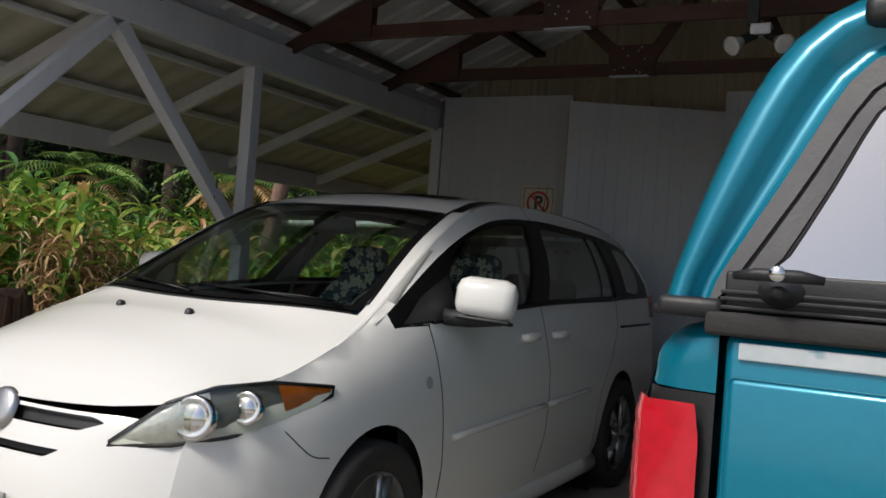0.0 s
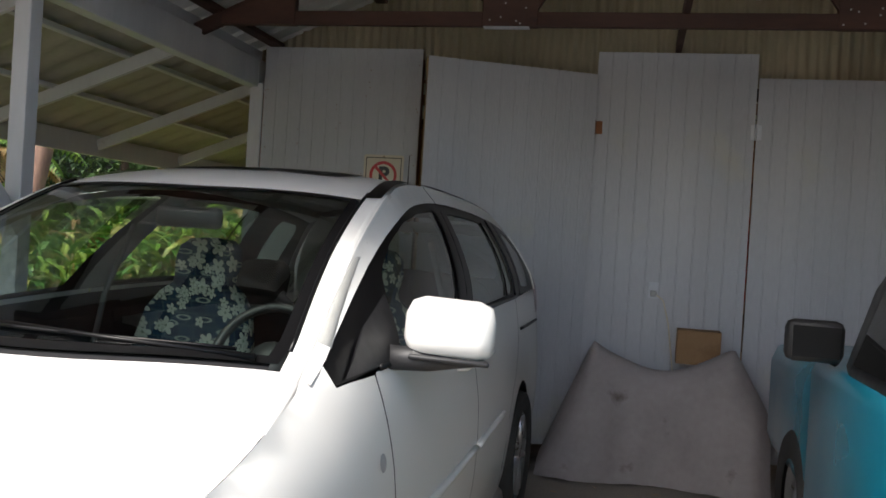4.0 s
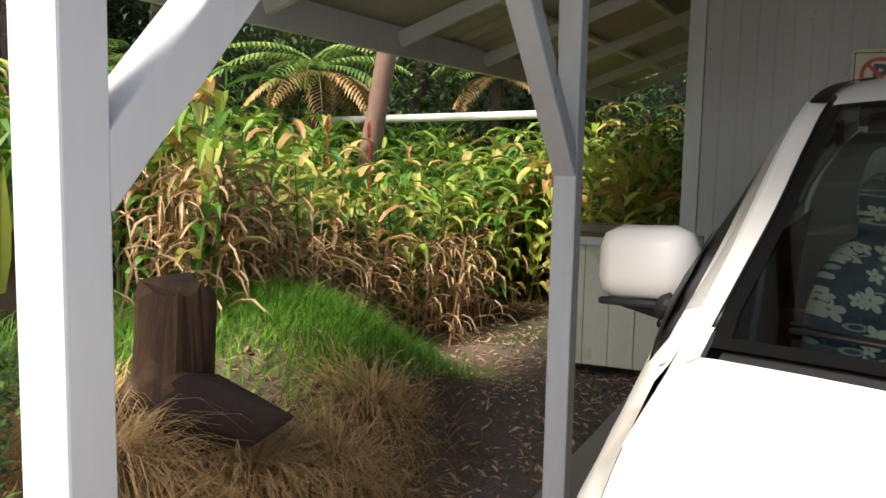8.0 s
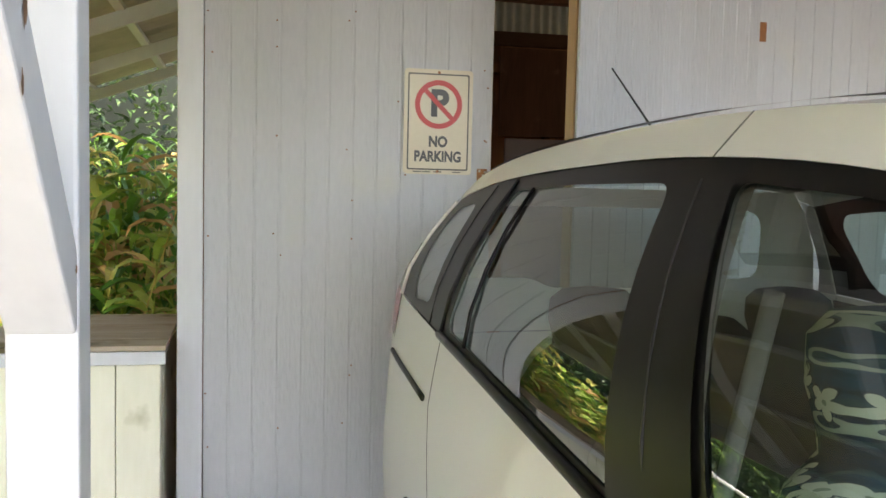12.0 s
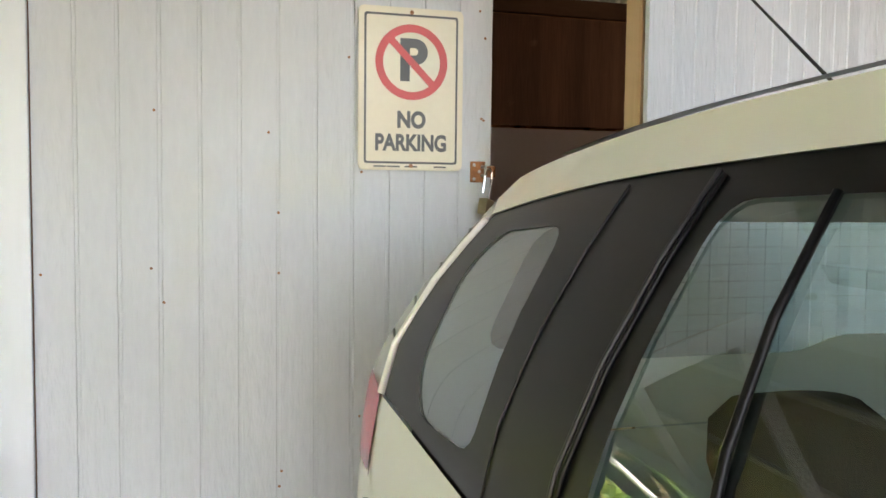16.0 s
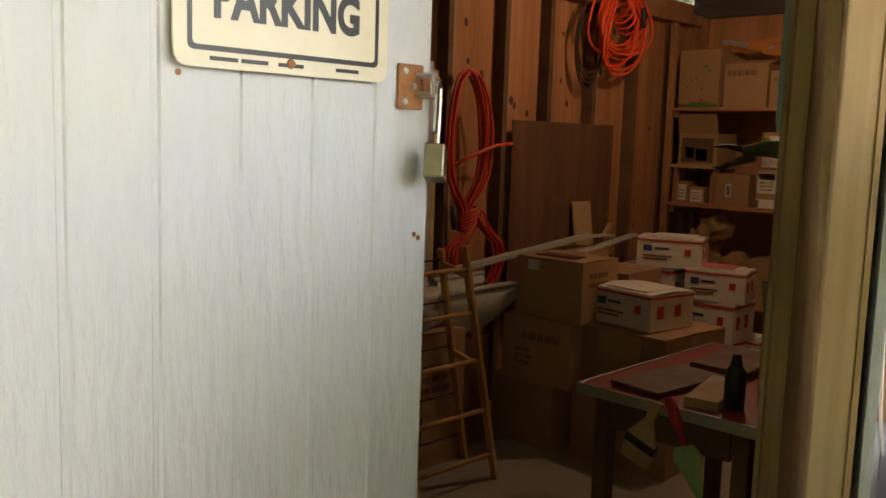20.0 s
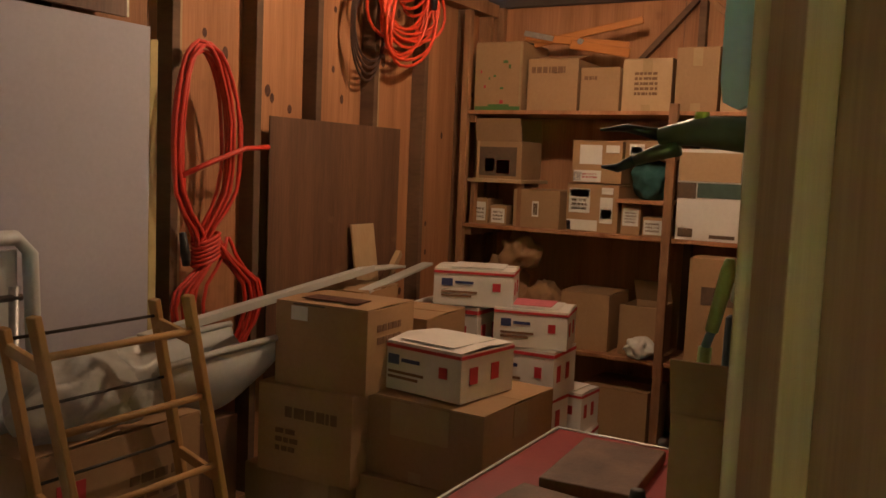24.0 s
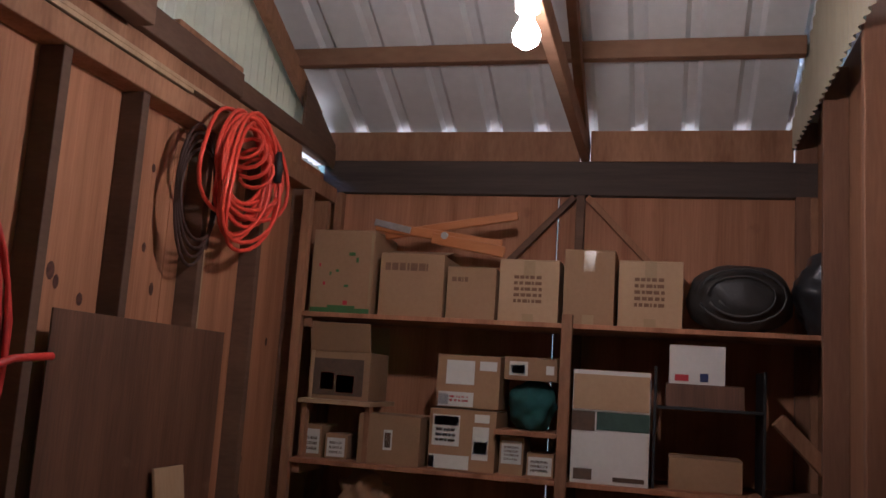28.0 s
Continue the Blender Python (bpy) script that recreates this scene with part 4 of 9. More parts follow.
roof_outline = [(u, 1.742 + 0.11 * (u / 0.6) ** 2) for u in np.linspace(-0.56, 0.56, 13)] + [(xe(v) - 0.002, v) for v in np.linspace(1.95, 4.24, 18)] + [(u, 4.345 - 0.10 * (abs(u) / 0.6) ** 2.4) for u in np.linspace(0.54, -0.54, 11)] + [(-xe(v) + 0.002, v) for v in np.linspace(4.24, 1.95, 18)]
van_part("roof", panel(roof_outline, [], 0.07, on_top()), M_van)
van_part("sunroof", panel(rounded([(-0.38, 2.10), (0.38, 2.10), (0.38, 2.55), (-0.38, 2.55)], 0.06), [], 0.07, on_top(0.006)), M_trim_black)
for s in (1, -1):
    van_part("roof_strip", panel([(s * (xe(v) - 0.055), v) for v in np.linspace(1.84, 4.15, 18)] + [(s * (xe(v) - 0.008), v) for v in np.linspace(4.15, 1.88, 18)], [], 0.025, on_top(0.008)), M_trim_black)
van_part("aerial", tube([on_top(0.0)(0.04, 4.12), (VAN_X - 0.055, VAN_Y + 4.45, 1.935)], [0.005, 0.0025], 6), M_black)
# tail
tail = [(u, 1.0) for u in np.linspace(-0.79, 0.79, 9)] + [(0.785, 1.05), (0.765, 1.17), (0.705, 1.32), (0.625, 1.45), (0.56, 1.52), (-0.56, 1.52), (-0.625, 1.45), (-0.705, 1.32), (-0.765, 1.17), (-0.785, 1.05)]
rear_win = rounded([(-0.56, 1.20), (-0.30, 1.20), (-0.22, 1.16), (0.22, 1.16), (0.30, 1.20), (0.56, 1.20), (0.49, 1.455), (-0.49, 1.455)], 0.07)
van_part("tailgate", panel(tail, [rear_win], 0.06, rear_face), M_van)
van_part("rear_window", panel(rear_win, [], 0.08, lambda u, z: (lambda p: (p[0], p[1] - 0.006, p[2]))(rear_face(u, z))), M_glass)
for z in np.linspace(1.22, 1.44, 7):
    van_part("heater_wire", tube([(lambda p: (p[0], p[1] - 0.011, p[2]))(rear_face(u, z)) for u in np.linspace(-0.46, 0.46, 7)], 0.0007, 4), M_grey_trim)
van_part("tailgate_lower", panel([(u, 0.72) for u in np.linspace(-0.80, 0.80, 9)] + [(0.79, 0.995), (-0.79, 0.995)], [], 0.06, rear_face), M_van)
van_part("rear_bumper", panel([(u, 0.24) for u in np.linspace(-0.76, 0.76, 9)] + [(0.80, 0.5), (0.805, 0.712), (-0.805, 0.712), (-0.80, 0.5)], [], 0.06, rear_face), M_van)
van_part("spoiler", panel([(u, 4.20) for u in np.linspace(-0.5, 0.5, 7)] + [(0.48, 4.37), (-0.48, 4.37)], [], 0.06, on_top(0.012), thick=0.02), M_van)
# nose
grille_up = rounded([(-0.33, 0.722), (0.33, 0.722), (0.405, 0.750), (0.36, 0.764), (-0.36, 0.764), (-0.405, 0.750)], 0.010)
grille_mid = rounded([(-0.24, 0.636), (0.24, 0.636), (0.29, 0.662), (-0.29, 0.662)], 0.010)
grille_low = rounded([(-0.45, 0.24), (0.45, 0.24), (0.38, 0.42), (-0.38, 0.42)], 0.05)
bumper = [(u, 0.18) for u in np.linspace(-0.61, 0.61, 9)] + [(0.634, 0.45), (0.634, 0.70), (0.61, 0.765), (0.425, 0.774), (-0.425, 0.774), (-0.61, 0.765), (-0.634, 0.70), (-0.634, 0.45)]
van_part("front_bumper", panel(bumper, [grille_up, grille_mid, grille_low], 0.05, front_face), M_van)
for g in (grille_up, grille_mid, grille_low):
    van_part("grille", panel(g, [], 0.06, lambda u, z: (lambda p: (p[0], p[1] + 0.025, p[2]))(front_face(u, z))), M_black)
van_part("badge", lathe([(0.0, 0.02), (0.05, 0.02), (0.066, 0.012), (0.07, 0.0)], 24, Matrix.Translation((VAN_X, VAN_Y + 0.062, 0.745)) @ pose(0, 0, 0, 68)), M_alloy, "plain oval metal emblem")
van_part("plate_bar", box(VAN_X - 0.15, VAN_X + 0.15, VAN_Y - 0.018, VAN_Y - 0.008, 0.44, 0.52, 0.003), M_beige_trim, "blank number plate", smooth=False)
# lamps at the nose: housing, bowl, projector, amber corner, clear cover
low_line = [(0.42, 0.120, 0.690), (0.588, 0.200, 0.706), (0.694, 0.320, 0.729), (0.768, 0.505, 0.760), (0.806, 0.69, 0.838)]
top_line_h = [(0.425, 0.122, 0.702), (0.571, 0.200, 0.829), (0.655, 0.305, 0.876), (0.735, 0.475, 0.888), (0.803, 0.70, 0.864)]


def lamp_patch(sign, bulge, a0=0.0, a1=1.0, n=16, mth=6):
    fl = [curve([(i / 4, p[k]) for i, p in enumerate(low_line)]) for k in range(3)]
    ft = [curve([(i / 4, p[k]) for i, p in enumerate(top_line_h)]) for k in range(3)]
    bm = bmesh.new()
    grid = []
    for i in range(n + 1):
        t = a0 + (a1 - a0) * i / n
        row = []
        for j in range(mth + 1):
            w = j / mth
            p = Vector([fl[k](t) * (1 - w) + ft[k](t) * w for k in range(3)])
            o = bulge + 0.018 * math.sin(math.pi * w) * math.sin(math.pi * min(1, max(0, t)) ** 0.8)
            p += Vector((0.72, -0.66, 0.18)) * o
            row.append(bm.verts.new((VAN_X + sign * p.x, VAN_Y + p.y, p.z)))
        grid.append(row)
    for i in range(n):
        for j in range(mth):
            bm.faces.new((grid[i][j], grid[i + 1][j], grid[i + 1][j + 1], grid[i][j + 1]))
    return bm


for s in (1, -1):
    hl = van_part("headlight", lamp_patch(s, 0.004), M_grey_trim, "clear headlight with an amber corner, slightly yellowed")
    van_part("reflector", lamp_patch(s, 0.009, 0.04, 0.46), M_bowl, parent=hl)
    for t, r in ((0.36, 0.066), (0.60, 0.052)):
        c = Vector([(curve([(i / 4, a[k]) for i, a in enumerate(low_line)])(t) + curve([(i / 4, a[k]) for i, a in enumerate(top_line_h)])(t)) / 2 for k in range(3)]) + Vector((0.72, -0.66, 0.18)) * 0.028
        van_part("projector", lathe([(0.0, 0.012), (r * 0.55, 0.006), (r * 0.7, 0.0), (r * 0.8, 0.008), (r, 0.004), (r, -0.03)], 20, Matrix.Translation((VAN_X + s * c.x, VAN_Y + c.y, c.z)) @ Vector((s * 0.35, -0.92, 0.15)).to_track_quat("Z", "Y").to_matrix().to_4x4()), M_chrome, parent=hl)
    van_part("corner_light", lamp_patch(s, 0.014, 0.76, 0.985, 8), M_orange_lens, parent=hl)
    van_part("lamp_bezel", tube([(VAN_X + s * (p[0] + 0.01), VAN_Y + p[1] - 0.012, p[2]) for p in [low_line[0]] + low_line[1:] + top_line_h[::-1]], 0.007, 6, True), M_black, parent=hl)
    van_part("lens", lamp_patch(s, 0.022), M_lens, parent=hl)
    van_part("bumper_seam", tube([on_side(s, 0.0005)(a, b) for a, b in ((0.48, 0.74), (0.53, 0.69), (0.565, 0.66), (0.595, 0.647), (0.65, 0.64))], 0.002, 5), M_black)

# wheels
def wheel(v0, s):
    m = Matrix.Translation((VAN_X + s * 0.795, VAN_Y + v0, 0.33)) @ pose(0, 0, 0, 0, 90 * s, 0) @ Matrix.Diagonal((1.06, 1.06, 1.0, 1.0))
    w = van_part("wheel", lathe([(0.215, -0.10), (0.29, -0.105), (0.306, -0.085), (0.312, -0.05), (0.312, 0.05), (0.306, 0.075), (0.285, 0.085), (0.225, 0.078), (0.215, 0.06)], 40, m), M_rubber, "tyre on a spoked alloy wheel")
    van_part("rim", lathe([(0.216, -0.09), (0.216, 0.062), (0.205, 0.07), (0.196, 0.055), (0.19, 0.0), (0.0, -0.01)], 40, m), M_grey_trim, parent=w)
    for k in range(5):
        a = k * math.tau / 5 + 0.3
        for d in (-0.16, 0.16):
            p, q = (0.035, a), (0.20, a + d)
            van_part("spoke", tube([m @ Vector((p[0] * math.cos(p[1]), p[0] * math.sin(p[1]), 0.055)), m @ Vector((0.12 * math.cos(a + d * 0.6), 0.12 * math.sin(a + d * 0.6), 0.06)), m @ Vector((q[0] * math.cos(q[1]), q[0] * math.sin(q[1]), 0.052))], [0.022, 0.018, 0.02], 8), M_alloy, parent=w)
    van_part("hub_cap", lathe([(0.0, 0.075), (0.025, 0.072), (0.038, 0.06), (0.04, 0.03)], 16, m), M_alloy, parent=w)


for v0 in (FA, RA):
    for s in (1, -1):
        wheel(v0, s)
        van_part("wheel_liner", lathe([(0.405, -0.14), (0.405, 0.06)], 28, Matrix.Translation((VAN_X + s * 0.72, VAN_Y + v0, 0.33)) @ pose(0, 0, 0, 0, 90 * s, 0)), M_black)
van_part("underbody", box(VAN_X - 0.74, VAN_X + 0.74, VAN_Y + 0.25, VAN_Y + 4.3, 0.19, 0.30, 0.03), M_black, smooth=False)
van_part("engine_bay", box(VAN_X - 0.55, VAN_X + 0.55, VAN_Y + 0.25, VAN_Y + 0.85, 0.30, 0.68, 0.03), M_black, smooth=False)
van_part("bulkhead", box(VAN_X - 0.68, VAN_X + 0.68, VAN_Y + 0.9, VAN_Y + 1.0, 0.30, 0.98, 0.02), M_black, smooth=False)
# cabin
van_part("cabin_floor", box(VAN_X - 0.78, VAN_X + 0.78, VAN_Y + 1.0, VAN_Y + 4.35, 0.31, 0.36), M_dash, smooth=False)
for s in (1, -1):
    van_part("door_lining", panel(belt_pts(1.1, 4.3, 0.01) + [(4.3, 0.45), (1.1, 0.45)], [], 0.1, on_side(s, -0.05)), M_dash)
    van_part("pillar_lining", panel([(2.27, 1.12), (2.45, 1.13), (2.74, 1.53), (2.58, 1.53)], [], 0.06, on_side(s, -0.03)), M_beige_trim)
    van_part("pillar_lining", tube([on_side(s, -0.035)(v, ze(v) - 0.03) for v in np.linspace(1.15, 1.95, 8)], 0.028, 8), M_beige_trim)
van_part("headliner", panel([(-0.50, 1.9), (0.50, 1.9), (0.48, 2.6), (0.52, 4.25), (-0.52, 4.25), (-0.48, 2.6)], [], 0.15, on_top(-0.035)), M_beige_trim)
van_part("dashboard", panel([(-0.68, 0.98), (-0.4, 0.90), (0.4, 0.90), (0.68, 0.98), (0.72, 1.45), (0.45, 1.52), (-0.45, 1.52), (-0.72, 1.45)], [], 0.06,
         lambda u, v: (VAN_X + u, VAN_Y + v, 0.985 + 0.05 * math.exp(-((u - 0.36) / 0.16) ** 2 - ((v - 1.4) / 0.13) ** 2) - 0.5 * max(0, v - 1.42) + 0.02 * math.cos(u * 5)), thick=0.03), M_dash)
wheel_m = Matrix.Translation((VAN_X + 0.36, VAN_Y + 1.62, 1.0)) @ pose(0, 0, 0, 65)
sw = van_part("steering_wheel", tube([wheel_m @ Vector((0.185 * math.cos(a), 0.185 * math.sin(a), 0)) for a in np.linspace(0, math.tau, 28, endpoint=False)], 0.016, 8, True), M_black)
van_part("steering_boss", lathe([(0.0, 0.02), (0.06, 0.02), (0.075, -0.01)], 16, wheel_m), M_black, parent=sw)
for a in (0.15, math.pi - 0.15, -math.pi / 2):
    van_part("steering_spoke", tube([wheel_m @ Vector((0.05 * math.cos(a), 0.05 * math.sin(a), 0)), wheel_m @ Vector((0.18 * math.cos(a), 0.18 * math.sin(a), 0))], 0.014, 6), M_black, parent=sw)
van_part("inner_mirror", box(VAN_X - 0.12, VAN_X + 0.12, VAN_Y + 1.72, VAN_Y + 1.745, 1.40, 1.47, 0.02), M_black)


def seat(u0, v0, mat_back, w=0.27, tall=1.0):
    """A car seat: cushion, a back that narrows to the shoulders, a head restraint."""
    st = van_part("seat", box(VAN_X + u0 - w, VAN_X + u0 + w, VAN_Y + v0 - 0.5, VAN_Y + v0 + 0.02, 0.58, 0.72, 0.06), mat_back)
    prof = [(0.68, 0.26, 0.09), (0.8, 0.27, 0.10), (0.95, 0.265, 0.10), (1.08, 0.24, 0.095), (1.16, 0.19, 0.085), (1.205, 0.135, 0.075), (1.24, 0.135, 0.072), (1.30, 0.145, 0.075), (1.37, 0.135, 0.07), (1.405, 0.10, 0.05), (1.415, 0.03, 0.02)]
    bm = bmesh.new()
    rings = []
    for z, hw, d in prof:
        z = 0.68 + (z - 0.68) * tall
        lean = (z - 0.68) * 0.27
        rings.append([bm.verts.new((VAN_X + u0 + hw * w / 0.27 * math.copysign(abs(math.cos(a)) ** 0.6, math.cos(a)), VAN_Y + v0 + lean + d * math.copysign(abs(math.sin(a)) ** 0.8, math.sin(a)), z)) for a in np.linspace(0, math.tau, 24, endpoint=False)])
    for a, b in zip(rings, rings[1:]):
        for k in range(24):
            bm.faces.new((a[k], a[(k + 1) % 24], b[(k + 1) % 24], b[k]))
    bm.faces.new(rings[-1])
    van_part("backrest", bm, mat_back, parent=st)
    return st


for u in (-0.36, 0.36):
    st = seat(u, 2.39, M_floral, tall=0.93)
    st["label"] = "front seat in a navy cover with cream flowers"
for u in (-0.38, 0.38):
    seat(u, 3.0, M_dash, 0.25, 0.80)
    seat(u * 0.8, 3.75, M_dash, 0.25, 0.76)
# seat belts
for s in (1, -1):
    van_part("seat_belt", tube([on_side(s, -0.06)(2.42, 1.40), on_side(s, -0.08)(2.38, 1.1), on_side(s, -0.09)(2.3, 0.6)], 0.012, 6), M_grey_trim)

# ---- the pickup with a canopy, its tail towards the drive ----
TX, TY = 4.35, -5.95
truck = thing("pickup_truck", "teal pickup truck with a matching canopy over its bed", "truck", at=(TX, TY, 0))


def truck_part(name, bm, mat, label="", smooth=True, parent=None):
    ob = part(name, bm, mat, None, label, smooth)
    ob.parent = parent or truck
    if not parent:
        ob.matrix_parent_inverse = Matrix.Translation((-TX, -TY, 0))
    return ob


def loft(rings, caps=(True, True), closed=True):
    bm = bmesh.new()
    vs = [[bm.verts.new(p) for p in r] for r in rings]
    n = len(vs[0])
    for a, b in zip(vs, vs[1:]):
        for k in range(n if closed else n - 1):
            bm.faces.new((a[k], a[(k + 1) % n], b[(k + 1) % n], b[k]))
    if caps[0]:
        bm.faces.new(vs[0][::-1])
    if caps[1]:
        bm.faces.new(vs[-1])
    return bm


# bed sides: a rounded rail, a crease and a flat flank, cut for the rear wheel
def bed_x(z):
    return curve([(0.45, 0.80), (0.6, 0.835), (0.9, 0.848), (1.12, 0.85), (1.165, 0.838), (1.205, 0.832), (1.24, 0.80), (1.26, 0.74)])(z)


bed_out = [(0.07, 0.42), (0.07, 1.255), (1.95, 1.255), (1.95, 0.42)] + [(1.02 + 0.40 * math.cos(a), 0.42 + 0.40 * math.sin(a)) for a in np.linspace(0, math.pi, 14)]
for s in (1, -1):
    truck_part("bed_side", panel(bed_out, [], 0.06, lambda v, z, s=s: (TX + s * bed_x(z), TY + v, z)), M_teal)
    # rear corner: light with ribs in a black surround
    truck_part("bed_corner", loft([[(TX + s * (bed_x(z) - 0.0), TY + 0.07, z), (TX + s * (bed_x(z) - 0.015), TY + 0.025, z), (TX + s * (bed_x(z) - 0.05), TY + 0.005, z), (TX + s * 0.742, TY, z)] for z in np.linspace(1.16, 1.255, 8)], (False, True), False), M_teal)
    truck_part("bed_corner", loft([[(TX + s * (bed_x(z) - 0.0), TY + 0.07, z), (TX + s * (bed_x(z) - 0.015), TY + 0.025, z), (TX + s * (bed_x(z) - 0.05), TY + 0.005, z), (TX + s * 0.742, TY, z)] for z in np.linspace(0.45, 0.86, 6)], (False, False), False), M_teal)
    sur = truck_part("tail_light", loft([[(TX + s * (bed_x(z) + 0.002), TY + 0.16, z), (TX + s * (bed_x(z) - 0.006), TY + 0.04, z), (TX + s * (bed_x(z) - 0.03), TY + 0.006, z), (TX + s * 0.742, TY - 0.002, z)] for z in (0.862, 0.95, 1.05, 1.158)], (False, False), False), M_black, "red ribbed tail light in a black surround")
    ribs = []
    for i in range(22):
        z = 0.875 + 0.27 * i / 21
        o = 0.008 + (0.0015 if i % 2 else 0.0)
        cut = 0.008 * max(0, (z - 1.10) / 0.05)
        ribs.append([(TX + s * (bed_x(z) + o), TY + 0.13, z), (TX + s * (bed_x(z) + o - 0.006), TY + 0.035, z), (TX + s * (bed_x(z) + o - 0.03), TY - 0.006 - o, z), (TX + s * (0.757 + cut), TY - 0.008 - o, z)])
    truck_part("lens", loft(ribs, (False, False), False), M_red_lens, parent=sur)
# tailgate
truck_part("tailgate", box(TX - 0.732, TX + 0.732, TY - 0.012, TY + 0.05, 0.62, 1.238, 0.012), M_teal)
M_worn = surf("worn_white_strip", (0.55, 0.58, 0.60), (0.42, 0.48, 0.50), 9, 0.5, bump=0.1, fine=60, spot=(0.0, 0.17, 0.24), spot_scale=14, spot_at=0.62)
truck_part("tailgate_strip", box(TX - 0.715, TX + 0.715, TY - 0.017, TY - 0.0125, 1.207, 1.229, 0.002), M_worn, "worn pale strip along the tailgate top", smooth=False)
truck_part("tailgate_crease", box(TX - 0.725, TX + 0.725, TY - 0.022, TY - 0.012, 0.74, 1.185, 0.009), M_teal)
truck_part("rear_bumper", box(TX - 0.80, TX + 0.80, TY - 0.12, TY - 0.02, 0.42, 0.58, 0.03), M_chrome)
truck_part("bed_floor", box(TX - 0.70, TX + 0.70, TY + 0.06, TY + 1.95, 0.62, 0.68), M_black, smooth=False)


# canopy shell: cross-sections that lean inwards and round over to the roof
def half_line(half, n=18):
    """Points spaced evenly by length along a smooth half outline from the foot to the top."""
    d = [0.0]
    for a, b in zip(half, half[1:]):
        d.append(d[-1] + math.hypot(b[0] - a[0], b[1] - a[1]))
    fu, fz = curve([(k, p[0]) for k, p in zip(d, half)]), curve([(k, p[1]) for k, p in zip(d, half)])
    return [(fu(d[-1] * i / n), fz(d[-1] * i / n)) for i in range(n + 1)]


SHELL = half_line([(0.825, 1.262), (0.816, 1.31), (0.785, 1.43), (0.748, 1.54), (0.714, 1.61), (0.668, 1.664), (0.60, 1.702), (0.48, 1.724), (0.2, 1.737)])
HATCH_OUT = half_line([(0.764, 1.264), (0.755, 1.30), (0.674, 1.456), (0.620, 1.562), (0.590, 1.600), (0.545, 1.620), (0.45, 1.630), (0.2, 1.634)])
HATCH_GAP = half_line([(0.742, 1.290), (0.733, 1.302), (0.655, 1.435), (0.592, 1.550), (0.562, 1.580), (0.52, 1.594), (0.44, 1.600), (0.2, 1.603)])
HATCH_PANE = half_line([(0.690, 1.318), (0.678, 1.322), (0.622, 1.43), (0.572, 1.535), (0.545, 1.558), (0.50, 1.568), (0.42, 1.572), (0.2, 1.574)])


def ring(a, y, b=None, k=0.0, lean=0.2):
    """A whole outline at y, mixed towards b by k, leaning forwards with height."""
    pts = [(p[0] + (q[0] - p[0]) * k, p[1] + (q[1] - p[1]) * k) for p, q in zip(a, b or a)]
    return [(TX + u, TY + y + lean * (z - 1.262), z) for u, z in pts + [(-u, z) for u, z in pts[::-1]]]


truck_part("canopy_shell", loft([ring(SHELL, y, HATCH_OUT, k) for y, k in ((0.002, 1.0), (0.006, 0.95), (0.016, 0.84), (0.012, 0.74), (-0.003, 0.60), (-0.013, 0.44), (-0.012, 0.30), (0.0, 0.15), (0.020, 0.05), (0.05, 0.0))] + [ring(SHELL, 0.16, lean=0.1), ring(SHELL, 0.30, lean=0.0), ring(SHELL, 1.85, lean=0.0), ring(SHELL, 1.95, HATCH_OUT, 0.3, lean=0.0)], (False, True), False), M_teal)
truck_part("canopy_skirt", loft([[(TX - u, y, z) for u, z in ((0.83, 1.256), (0.83, 1.268), (0.79, 1.268), (0.79, 1.256))] for y in (TY, TY + 1.95)]), M_black)
M_hatch_frame = surf("grey_hatch_frame", (0.085, 0.082, 0.085), (0.065, 0.063, 0.066), 14, 0.5, bump=0.1, fine=150)
M_canopy_glass = glass("canopy_glass", (0.10, 0.10, 0.10))
M_hatch_glass = glass("mirrored_hatch_glass", (0.05, 0.05, 0.05), mirror=0.62)
hatch = truck_part("rear_hatch", loft([ring(HATCH_OUT, 0.010), ring(HATCH_OUT, -0.003, HATCH_GAP, 0.04), ring(HATCH_OUT, -0.003, HATCH_GAP, 0.96), ring(HATCH_OUT, 0.004, HATCH_GAP, 1.0)], (False, False), False), M_hatch_frame, "grey framed mirrored glass hatch of the canopy", smooth=False)
truck_part("hatch_gap", loft([ring(HATCH_GAP, 0.004), ring(HATCH_GAP, 0.004, HATCH_PANE, 0.12)], (False, False), False), M_black, parent=hatch, smooth=False)
truck_part("inner_frame", loft([ring(HATCH_GAP, 0.004, HATCH_PANE, 0.12), ring(HATCH_GAP, -0.002, HATCH_PANE, 0.15), ring(HATCH_GAP, -0.002, HATCH_PANE, 0.86), ring(HATCH_GAP, 0.002, HATCH_PANE, 0.89)], (False, False), False), M_hatch_frame, parent=hatch, smooth=False)
truck_part("gasket", loft([ring(HATCH_GAP, 0.002, HATCH_PANE, 0.89), ring(HATCH_GAP, -0.001, HATCH_PANE, 0.94), ring(HATCH_GAP, 0.003, HATCH_PANE, 1.03)], (False, False), False), M_rubber, parent=hatch)
truck_part("hatch_glass", loft([ring(HATCH_PANE, 0.003), ring([(0.0, p[1]) for p in HATCH_PANE], 0.003)], (False, False), False), M_hatch_glass, parent=hatch, smooth=False)
truck_part("hatch_sill", box(TX - 0.738, TX + 0.738, TY - 0.010, TY + 0.012, 1.266, 1.3185, 0.004), M_black, parent=hatch)
for k, z in enumerate((1.272, 1.283, 1.292)):
    truck_part("sill_ridge", box(TX - 0.742, TX + 0.742, TY - 0.014 - 0.002 * (2 - k), TY - 0.0102, z - 0.0025, z + 0.0025, 0.001), M_black, parent=hatch)
